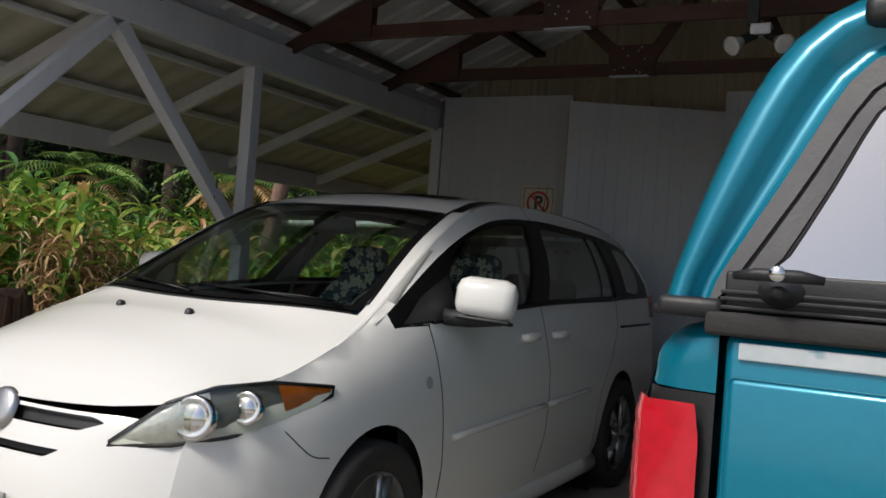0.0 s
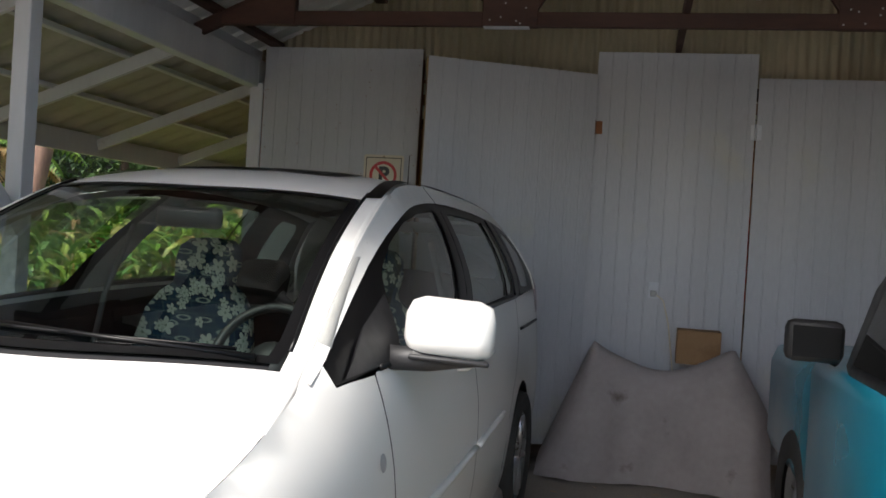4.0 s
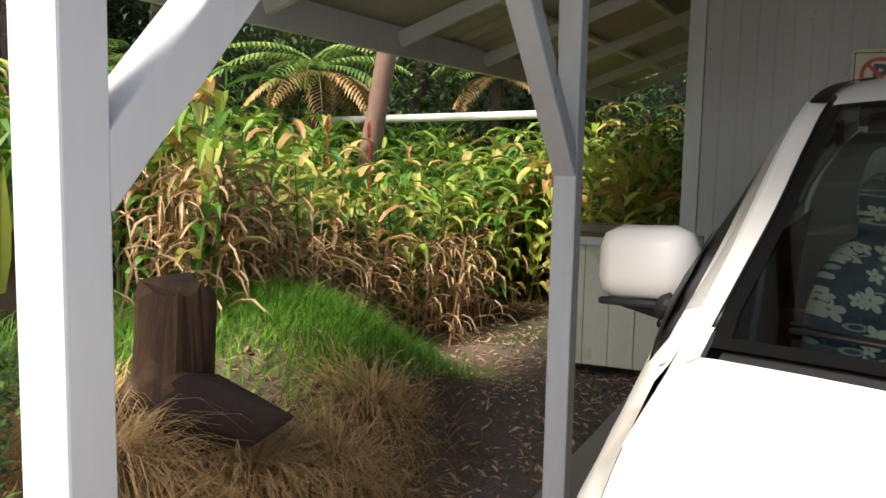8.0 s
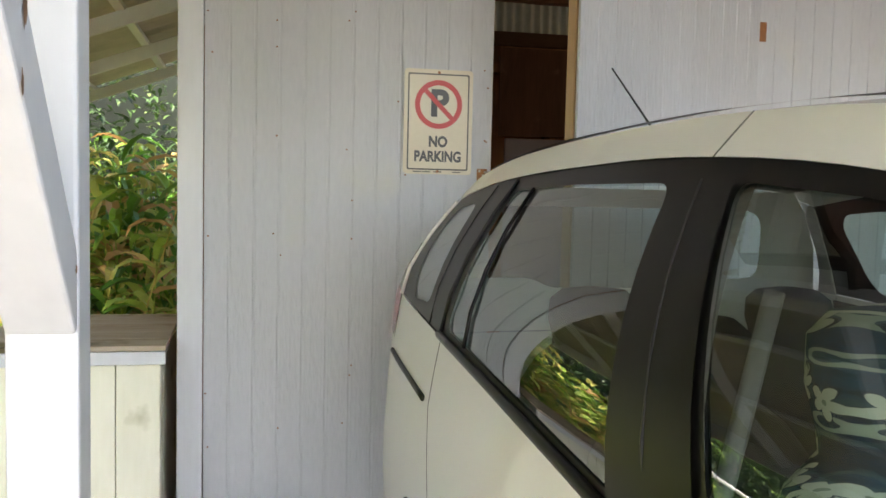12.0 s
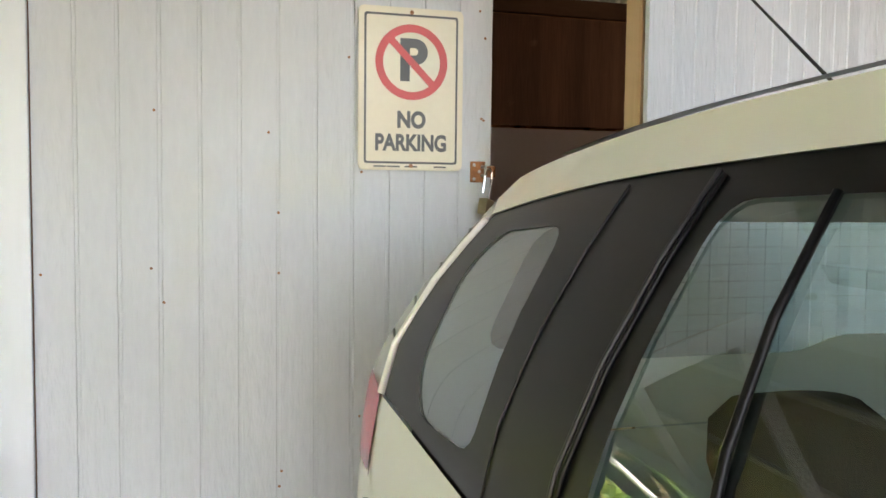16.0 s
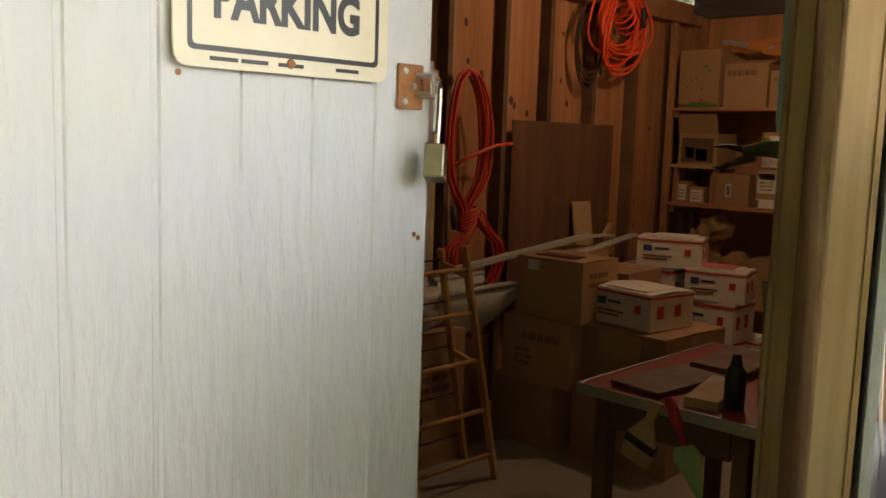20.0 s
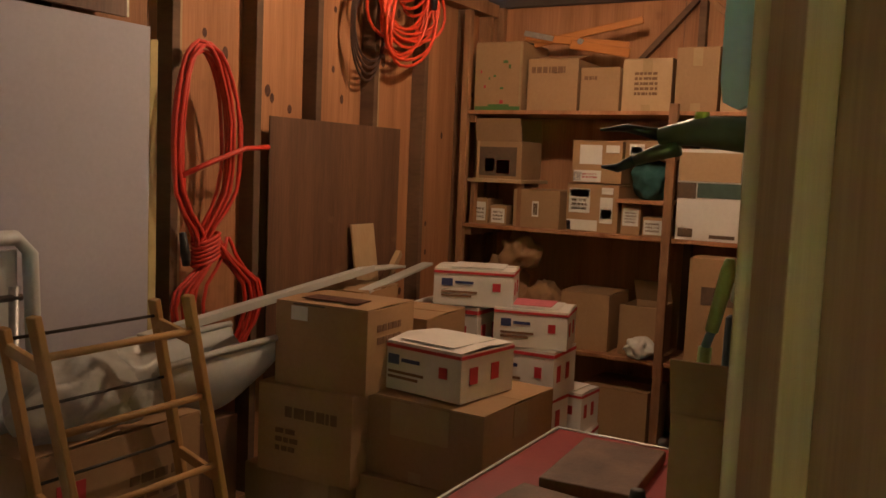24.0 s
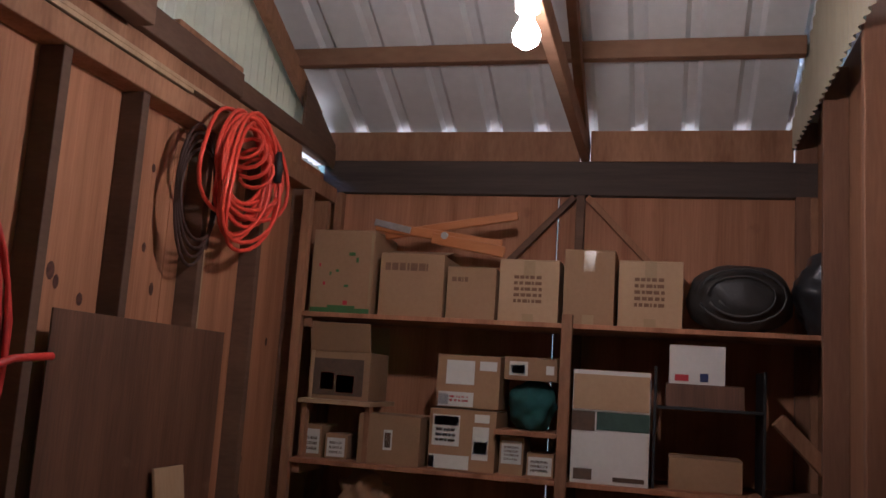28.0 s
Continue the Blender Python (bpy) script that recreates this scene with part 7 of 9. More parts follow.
for cx, cy, n in ((-1.42, -4.42, 2600), (-1.02, -4.85, 2000), (-2.1, -4.1, 2000)):
    sh = thing("azalea_shrub", "small-leaved dark shrub with a few red flowers", "shrub", "shrubs")
    L = Leaves()
    g0 = ground_z(cx, cy)
    for k in range(26):
        a, r = rng.uniform(0, math.tau), rng.uniform(0.1, 0.5)
        L.stalk((cx, cy, g0), (cx + r * math.cos(a), cy + r * math.sin(a), g0 + rng.uniform(0.3, 0.75)), 0.008)
    for k in range(n):
        d = rng.normal(0, 1, 3)
        d /= np.linalg.norm(d)
        p = (cx + d[0] * 0.55 * rng.uniform(0.4, 1), cy + d[1] * 0.5 * rng.uniform(0.4, 1), g0 + 0.40 + d[2] * 0.40 * rng.uniform(0.3, 1))
        L.blade(p, rng.uniform(0, math.tau), rng.uniform(-0.3, 1), 0.045, 0.02, 0.4, 2, 0.1)
    L.make("foliage", M_shrub, "", "", parent=sh)
    for k in range(3):
        a = rng.uniform(-1.2, 0.6)
        c = Vector((cx + 0.5 * math.cos(a), cy + 0.45 * math.sin(a), g0 + rng.uniform(0.25, 0.7)))
        F = Leaves()
        for q in range(7):
            F.blade(tuple(c), q * math.tau / 7, 0.5, 0.06, 0.045, 0.5, 3, 0.2)
        F.make("flower", M_petal, "", "", parent=sh)
# red ginger flower heads
for x, y, z in ((-2.9, -1.6, 1.42), (-2.55, 0.3, 1.45), (-3.3, 0.9, 1.5)):
    F = Leaves()
    for k in range(40):
        F.blade((x, y, z + k * 0.003), k * 2.4, 0.7, 0.05, 0.012, 0.3, 2, 0.1)
    F.stalk((x, y, ground_z(x, y)), (x, y, z), 0.01)
    F.make("ginger_flower", M_petal, "red ginger flower spike above the leaves", "flower", kind="thing")

# ---- the shed behind: shell ----
M_shed_ply = surf("shed_plywood", (0.44, 0.205, 0.095), (0.25, 0.105, 0.045), 3.0, 0.75, bump=0.4, fine=34, stretch=(4, 4, 0.16), vary=0.15, spot=(0.20, 0.085, 0.04), spot_scale=5, spot_at=0.66)
M_lumber = surf("rough_lumber", (0.36, 0.185, 0.09), (0.19, 0.09, 0.042), 4, 0.8, bump=0.5, fine=35, stretch=(2, 2, 0.5), vary=0.2)
M_lumber_dark = surf("aged_lumber", (0.16, 0.09, 0.05), (0.095, 0.05, 0.03), 4, 0.8, bump=0.3, fine=35, stretch=(0.5, 0.5, 2), vary=0.25)
M_knot = surf("pine_knot", (0.10, 0.035, 0.018), (0.06, 0.02, 0.012), 60, 0.7, bump=0.1)
M_brown_ply = surf("brown_hardboard", (0.18, 0.085, 0.045), (0.085, 0.04, 0.022), 2.5, 0.6, bump=0.3, fine=34, stretch=(4, 4, 0.25), spot=(0.23, 0.13, 0.075), spot_scale=5, spot_at=0.66)
M_foam = surf("lilac_foam_board", (0.44, 0.42, 0.47), (0.38, 0.36, 0.41), 1.5, 0.75, bump=0.05, fine=60)
M_foam_edge = surf("yellow_foam_edge", (0.52, 0.42, 0.20), (0.44, 0.34, 0.15), 20, 0.9, bump=0.2)


def fibre_light(name, col, share):
    """Fibreglass that lets some daylight through."""
    m = surf(name, col, tuple(c * 0.82 for c in col), 3, 0.5, bump=0.03, fine=20)
    n, l = m.node_tree.nodes, m.node_tree.links
    tr = n.new("ShaderNodeBsdfTranslucent")
    tr.inputs[0].default_value = (*col, 1)
    mix = n.new("ShaderNodeMixShader")
    mix.inputs[0].default_value = share
    l.new(n["Principled BSDF"].outputs[0], mix.inputs[1])
    l.new(tr.outputs[0], mix.inputs[2])
    l.new(mix.outputs[0], n["Material Output"].inputs[0])
    return m


M_fibre_pale = fibre_light("pale_green_fibreglass", (0.66, 0.66, 0.49), 0.035)
wall_north = thing("wall_north", "bare plywood wall with exposed studs", "wall", kind="structure")
SHX = [-0.08, 1.14, 2.36, 3.58, 4.80, 6.22]
for a, b in zip(SHX, SHX[1:]):
    part("sheathing", box(a + 0.002, b - 0.002, 2.366, 2.382, 0, 2.485), M_shed_ply, wall_north)
STUDS = [0.05, 0.49, 0.93, 1.37, 1.81, 2.25, 2.69, 3.13, 3.62, 4.06, 4.45, 4.89, 5.35, 5.82]
for x in STUDS:
    part("stud", box(x, x + 0.038, 2.285, 2.365, 0.04, 2.324, 0.003), M_lumber_dark if x > 3.0 else M_lumber, wall_north)
part("stud", box(6.08, 6.12, 2.285, 2.365, 0.04, 2.324, 0.003), M_lumber, wall_north)
part("edge_batten", box(3.661, 3.672, 2.29, 2.365, 0.04, 2.20, 0.002), M_old_pine, wall_north)
part("edge_batten", box(4.931, 4.944, 2.29, 2.365, 0.04, 1.9, 0.002), M_old_pine, wall_north)
part("sill_plate", box(-0.05, 6.2, 2.285, 2.365, 0.0, 0.039, 0.003), M_lumber, wall_north)
part("top_plate", box(-0.05, 6.16, 2.275, 2.365, 2.325, 2.40, 0.004), M_lumber, wall_north)
part("upper_board", box(-0.05, 5.78, 2.315, 2.365, 2.401, 2.517, 0.004), M_lumber, wall_north)
part("gable_beam", box(-0.05, 5.10, 2.285, 2.365, 2.518, 2.615, 0.005), M_lumber_dark, wall_north)
part("gable_beam", box(5.103, 6.16, 2.298, 2.365, 2.518, 2.60, 0.005), M_lumber_dark, wall_north)
part("gable_beam", box(4.62, 5.10, 2.292, 2.364, 2.617, 2.64, 0.005), M_lumber, wall_north)
part("corner_block", box(4.02, 4.36, 2.215, 2.283, 2.50, 2.65, 0.004), M_lumber_dark, wall_north)
gable_n = part("gable_north", ribbed_sheet((EAVE_W, 2.405, 2.50), (1, 0, 0), (0, 0, 1), EAVE_E - EAVE_W, 1, 0.068, 0.024,
               cut=lambda u: max(0.02, (roof_z(EAVE_W + u) + 0.115 - 2.50) if EAVE_W + u < 5.95 else 0.02)), M_fibre_pale)
tagged(gable_n, "pale green corrugated fibreglass gable sheet letting daylight through", "wall", kind="structure")
part("gable_batten", box(5.95, 6.2, 2.39, 2.40, 2.56, 2.72), M_lumber_dark, wall_north)
random.seed(31)
for k in range(60):
    x, z = random.uniform(3.3, 6.05), random.uniform(0.4, 2.25)
    if min(abs(x - s - 0.02) for s in STUDS) < 0.06:
        continue
    r = random.uniform(0.009, 0.02)
    part("knot", lathe([(0.0, 0.0012), (r * 0.7, 0.001), (r, 0.0)], 10, pose(x, 2.3645, z, 90) @ Matrix.Diagonal((1, random.uniform(1.2, 1.8), 1, 1))), M_knot, wall_north)

wall_east = thing("wall_east", "bare plywood shed wall with a timber brace", "wall", kind="structure")
for a, b in ((-0.02, 1.17), (1.174, 2.38)):
    part("sheathing", box(6.205, 6.222, a, b, 0, 2.384), M_shed_ply, wall_east)
part("stud", box(6.155, 6.203, 1.045, 1.085, 0, 2.383, 0.003), M_lumber_dark, wall_east)
for y in (1.39, 0.73):
    part("brace", beam((6.165, 1.065 + (0.03 if y > 1 else -0.03), 2.375), (6.165, y, 2.06), 0.035, 0.03, 0.003), M_lumber if y < 1 else M_lumber_dark, wall_east)
part("stud", box(6.155, 6.203, 2.24, 2.283, 0, 2.383, 0.003), M_lumber, wall_east)
part("stud", box(6.155, 6.203, 0.02, 0.06, 0, 2.383, 0.003), M_lumber, wall_east)
part("eave_plate", box(6.175, 6.235, 0.13, 1.03, 2.551, 2.700, 0.004), M_lumber, wall_east)
part("eave_plate", box(6.178, 6.235, 1.083, 2.36, 2.551, 2.699, 0.004), M_lumber, wall_east)
wall_west = thing("wall_west", "plywood shed wall", "wall", kind="structure")
part("sheathing", box(-0.10, -0.085, 0.0, 2.38, 0, 2.48), M_shed_ply, wall_west)
part("eave_board", box(-0.13, -0.105, -5.2, 2.38, 2.702, 2.795, 0.003), M_white_trim, wall_west)
rafter = part("gable_rafter", beam((RIDGE_X + 0.02, 2.34, roof_z(RIDGE_X) + 0.02), (5.98, 2.34, roof_z(5.98) + 0.02), 0.04, 0.09), M_lumber)
tagged(rafter, "bare timber rafter along the gable", "rafter")
rafter = part("gable_rafter", beam((RIDGE_X - 0.02, 2.34, roof_z(RIDGE_X) + 0.02), (EAVE_W, 2.34, roof_z(EAVE_W) + 0.02), 0.04, 0.09), M_lumber)
tagged(rafter, "bare timber rafter along the gable", "rafter")
heel = part("heel_board", plate([(5.74, 2.55), (6.15, 2.50), (6.15, 2.62), (5.74, 2.82)], 0.012, Matrix.Translation((0, 2.30, 0))), M_lumber_dark)
tagged(heel, "dark plywood gusset at the rafter's heel", "gusset")
for z, y in ((2.406, 2.287), (2.424, 2.291)):
    lath = part("lath", beam((1.9, y, z + 0.007), (4.72 if z < 2.41 else 5.0, y, z + 0.008), 0.03, 0.015, 0.002), M_old_pine)
    tagged(lath, "loose pine lath lying on the top plate", "strip", "laths")

# bulb under the truss
lamp = thing("ceiling_bulb", "lit bare bulb in a white porcelain socket under the truss", "lamp", at=(4.297, 1.055, 2.42))
M_china = surf("porcelain", (0.78, 0.77, 0.72), (0.72, 0.70, 0.65), 10, 0.25, bump=0.0)
part("socket", lathe([(0.0, 0.134), (0.055, 0.134), (0.058, 0.120), (0.045, 0.098), (0.034, 0.085), (0.034, 0.055), (0.0, 0.055)], 20), M_china, lamp, smooth=True)
M_bulb = emit("bulb_glass", (1.0, 0.69, 0.45), BULB)
part("bulb", lathe([(0.0, 0.054), (0.016, 0.054), (0.019, 0.03), (0.033, 0.004), (0.038, -0.012), (0.031, -0.036), (0.014, -0.048), (0.0, -0.050)], 18), M_bulb, lamp, smooth=True)
wire = part("lamp_cable", tube([(3.3, 1.028, 2.66), (3.7, 1.026, 2.645), (4.0, 1.024, 2.66), (4.16, 1.022, 2.60), (4.27, 1.024, 2.555)], 0.007, 6), M_pvc)
tagged(wire, "white cable stapled along the truss", "cable")
part("shed_bulb_box", box(4.24, 4.35, 1.01, 1.032, 2.56, 2.66, 0.003), M_lumber, lamp)

# boards laid across the rafters
brd = part("loft_board", beam((3.90, 1.10, 2.655), (3.90, 2.27, 2.68), 0.03, 0.14, 0.004), M_shed_ply)
tagged(brd, "long plank set on edge between truss and gable", "plank")
part("knot_hole", box(3.882, 3.886, 1.78, 1.87, 2.675, 2.69, 0.001, None), M_knot, brd)
tray = thing("loft_tray", "dark board lying across the plank and the truss", "board")
part("board", box(3.05, 3.86, 1.08, 1.95, 2.752, 2.766, 0.003), M_black, tray)
M_wire = surf("black_wire", (0.03, 0.028, 0.026), (0.06, 0.045, 0.035), 30, 0.5, metal=0.6, bump=0.1)
rack = thing("wire_rack", "black wire shelf rack pushed up under the rafters", "rack")
RK = pose(3.55, 2.10, 2.80, 10, 4, 20)
for k in range(9):
    y = -0.20 + k * 0.05
    part("wire", tube([RK @ Vector((-0.28, y, 0)), RK @ Vector((0.28, y, 0)), RK @ Vector((0.30, y, -0.09))], 0.003, 5), M_wire, rack)
for x in (-0.28, -0.1, 0.1, 0.28):
    part("rail", tube([RK @ Vector((x, -0.21, 0.004)), RK @ Vector((x, 0.21, 0.004))], 0.004, 5), M_wire, rack)
part("rail", tube([RK @ Vector((0.30, -0.21, -0.09)), RK @ Vector((0.30, 0.21, -0.09))], 0.004, 5), M_wire, rack)
bulbs = part("cable_loop", tube([(3.0 + 0.10 * math.cos(a), 2.24, 2.60 + 0.07 * math.sin(a)) for a in [k * 0.42 for k in range(16)]], 0.008, 6), M_rubber)
tagged(bulbs, "loop of black cable on the gable beam", "cable")

# ---- boards against the north wall ----
ob = thing("foam_board", "large lilac grey foam board leaning on the studs", "board")
part("face_sheet", box(1.95, 3.50, 2.262, 2.281, 0.02, 1.87, 0.002), M_foam, ob)
part("edge", box(3.501, 3.535, 2.262, 2.281, 0.02, 1.83, 0.002), M_foam_edge, ob)
tagged(part("plywood_offcut", box(1.9, 3.40, 2.262, 2.274, 1.885, 2.50, 0.002), M_brown_ply), "brown plywood offcut fixed above the foam board", "board")
tagged(part("paper_patch", box(3.34, 3.42, 2.276, 2.279, 1.89, 2.0), M_bin), "pale paper taped to the plywood", "paper")
tagged(part("hardboard_sheet", box(4.13, 5.11, 2.267, 2.273, 0.50, 1.61, 0.001), M_brown_ply), "brown hardboard sheet against the studs", "board")
M_pale_ply = surf("pale_plywood", (0.48, 0.33, 0.19), (0.40, 0.26, 0.14), 5, 0.7, bump=0.1, fine=40, stretch=(3, 3, 0.4))
tagged(part("pale_offcut", box(4.68, 4.86, -0.006, 0.006, 0.0, 0.30, 0.002, pose(0, 2.20, 0.85, -9)), M_pale_ply), "small pale plywood offcut leaning on the hardboard", "board")
tagged(part("batten_piece", beam((4.86, 2.17, 0.86), (5.02, 2.19, 1.0), 0.03, 0.035, 0.003), M_pale_ply), "short pale batten sticking up", "batten")

# ---- cords ----
M_red_cord = surf("red_cord", (0.62, 0.045, 0.025), (0.48, 0.03, 0.02), 30, 0.45, bump=0.05)
M_orange_cord = surf("orange_cord", (0.80, 0.085, 0.035), (0.66, 0.06, 0.025), 30, 0.45, bump=0.05)


def gather(bms):
    out = bmesh.new()
    for b in bms:
        me = bpy.data.meshes.new("piece")
        b.to_mesh(me)
        b.free()
        out.from_mesh(me)
        bpy.data.meshes.remove(me)
    return out


random.seed(12)
cord = thing("red_extension_cord", "long red extension cord tied in hanging loops on a nail", "cord")
loops = []
for k in range(8):
    w, h = random.uniform(0.11, 0.18), random.uniform(0.34, 0.38)
    cx, cz, y0 = 3.715 + random.uniform(-0.03, 0.03), 1.475, 2.245 - 0.011 * (k % 4)
    pts = []
    for i in range(26):
        a = i / 26 * math.tau
        z = cz + h * math.sin(a)
        pinch = 1 - 0.80 * smooth01(1.30, 1.10, z)
        pts.append((cx + w * math.cos(a) * pinch + 0.010 * noise.noise(Vector((k, a * 2, 0))), y0 - 0.02 * abs(math.cos(a)), z))
    loops.append(tube(pts, 0.0075, 6, True))
for k in range(7):
    w, h = random.uniform(0.13, 0.25), random.uniform(0.18, 0.24)
    cx = 3.80 + random.uniform(-0.03, 0.06)
    pts = []
    for i in range(22):
        a = i / 22 * math.tau
        z = 0.89 + h * math.sin(a)
        pinch = 1 - 0.75 * smooth01(0.92, 1.10, z)
        pts.append((cx + w * math.cos(a) * pinch, 2.24 - 0.011 * (k % 4) - 0.02 * abs(math.cos(a)), z))
    loops.append(tube(pts, 0.0075, 6, True))
for lp in loops:
    part("loop", lp, M_red_cord, cord, smooth=True)
part("binding", gather([tube([(3.74 + 0.06 * math.cos(a), 2.225 + 0.035 * math.sin(a), 1.05 + j * 0.016 + 0.02 * math.cos(a)) for a in [q * 0.52 for q in range(12)]], 0.008, 6, True) for j in range(6)]), M_red_cord, cord, smooth=True)
part("loose_end", tube([(3.58, 2.20, 1.36), (3.72, 2.17, 1.42), (3.86, 2.15, 1.47), (3.98, 2.14, 1.48)], 0.010, 7), M_red_cord, cord, smooth=True)
part("plug", tube([(3.60, 2.20, 1.16), (3.615, 2.20, 1.08), (3.62, 2.20, 1.04)], [0.012, 0.018, 0.014], 8), M_black, cord, smooth=True)
cord = thing("orange_extension_cord", "thick coil of orange extension cord hung high on a stud", "cord")
loops = []
for k in range(15):
    w, h = random.uniform(0.15, 0.29), random.uniform(0.17, 0.255)
    cx, cz, ti = 5.02 + random.uniform(-0.04, 0.04), 2.425 - h + random.uniform(-0.02, 0.015), random.uniform(-0.18, 0.05)
    y0 = 2.25 - 0.009 * (k % 8)
    pts = []
    for i in range(26):
        a = i / 26 * math.tau
        dx, dz = w * math.cos(a) * (1 - 0.25 * math.sin(a)), h * math.sin(a)
        pts.append((cx + dx - dz * ti, y0 - 0.035 * math.cos(a) ** 2 + 0.006 * math.sin(a * 3 + k), cz + dz))
    loops.append(tube(pts, 0.008, 6, True))
for lp in loops:
    part("loop", lp, M_orange_cord, cord, smooth=True)
part("binding", gather([tube([(5.00 + 0.035 * j + 0.012 * math.cos(a), 2.20 + 0.07 * math.sin(a), 2.31 - 0.03 * j + 0.06 * math.cos(a)) for a in [q * 0.52 for q in range(12)]], 0.008, 6, True) for j in range(4)]), M_orange_cord, cord, smooth=True)
part("plug", tube([(5.20, 2.16, 2.33), (5.21, 2.16, 2.27), (5.21, 2.16, 2.21)], [0.014, 0.020, 0.016], 8), M_black, cord, smooth=True)
part("socket_end", tube([(4.88, 2.19, 2.33), (4.86, 2.19, 2.29)], 0.016, 8), M_black, cord, smooth=True)
M_brown_cord = surf("brown_cord", (0.06, 0.028, 0.018), (0.045, 0.02, 0.014), 20, 0.7, bump=0.1)
dark = part("hanging_cable", gather([tube([(4.80 + 0.13 * math.cos(a), 2.27 - 0.006 * k, 2.07 + (0.25 - 0.03 * k) * math.sin(a)) for a in [q / 24 * math.tau for q in range(24)]], 0.006, 6, True) for k in range(4)]), M_brown_cord, smooth=True)
tagged(dark, "dark brown cord looped behind the orange coil", "cord")

# ---- shelves on the east wall ----
shelf = thing("shelving", "built-in rough plank shelves on the shed's side wall", "shelf")
for z, y0, y1 in ((1.75, -0.08, 2.22), (1.12, -0.08, 2.22), (0.49, 0.95, 2.22)):
    for x0, x1 in ((5.716, 5.95), (5.953, 6.15)):
        part("shelf_board", box(x0, x1, y0, y1, z - 0.02, z, 0.002), M_shed_ply if x0 < 5.9 else M_lumber, shelf)
    part("shelf_batten", box(5.74, 6.15, y1 - 0.04, y1 - 0.003, z - 0.065, z - 0.021, 0.002), M_lumber, shelf)
for y in (1.055, -0.075):
    part("upright", box(5.68, 5.714, y - 0.022, y + 0.022, 0.0, 1.785, 0.003), M_lumber, shelf)
    part("upright", box(6.115, 6.153, y - 0.022, y + 0.022, 0.0, 1.728, 0.003), M_lumber_dark, shelf)
part("upright", box(5.72, 5.76, 2.225, 2.265, 0.0, 2.3, 0.003), M_lumber, shelf)
part("ledge", box(5.73, 6.10, 1.08, 1.34, 1.283, 1.303, 0.002), M_shed_ply, shelf)
part("ledge", box(5.73, 6.10, 1.88, 2.21, 1.355, 1.375, 0.002), M_pale_ply, shelf)
for y in (1.90, 2.19):
    part("ledge_post", box(5.76, 5.80, y - 0.012, y + 0.012, 1.122, 1.354, 0.002), M_lumber, shelf)

M_card_pale = surf("pale_cardboard", (0.47, 0.32, 0.18), (0.40, 0.26, 0.14), 3, 0.85, bump=0.1, fine=60)
M_label = surf("white_label", (0.70, 0.68, 0.63), (0.62, 0.60, 0.55), 8, 0.6, bump=0.0)
# Dark print, and the shade painted where cartons are open or cut out.
M_ink_hollow = surf("dark_print_and_hollow", (0.09, 0.06, 0.04), (0.13, 0.08, 0.05), 40, 0.8, bump=0.0)
M_green = surf("green_paint", (0.05, 0.19, 0.06), (0.08, 0.14, 0.04), 12, 0.7, bump=0.1)
M_pen = surf("pen_marks", (0.16, 0.085, 0.045), (0.2, 0.11, 0.06), 60, 0.85, bump=0.0)
M_blue_print = surf("blue_print", (0.03, 0.045, 0.16), (0.04, 0.05, 0.13), 20, 0.7, bump=0.0)
M_red_print = surf("red_print", (0.48, 0.035, 0.045), (0.42, 0.03, 0.04), 20, 0.7, bump=0.0)
M_mail = surf("white_printed_card", (0.70, 0.67, 0.63), (0.62, 0.59, 0.55), 4, 0.6, bump=0.05, fine=60)
M_teal_print = surf("dark_teal_print", (0.05, 0.09, 0.07), (0.04, 0.07, 0.055), 20, 0.7, bump=0.0)
M_pink = surf("pink_sheet", (0.62, 0.16, 0.19), (0.55, 0.13, 0.16), 6, 0.7, bump=0.2, fine=25)


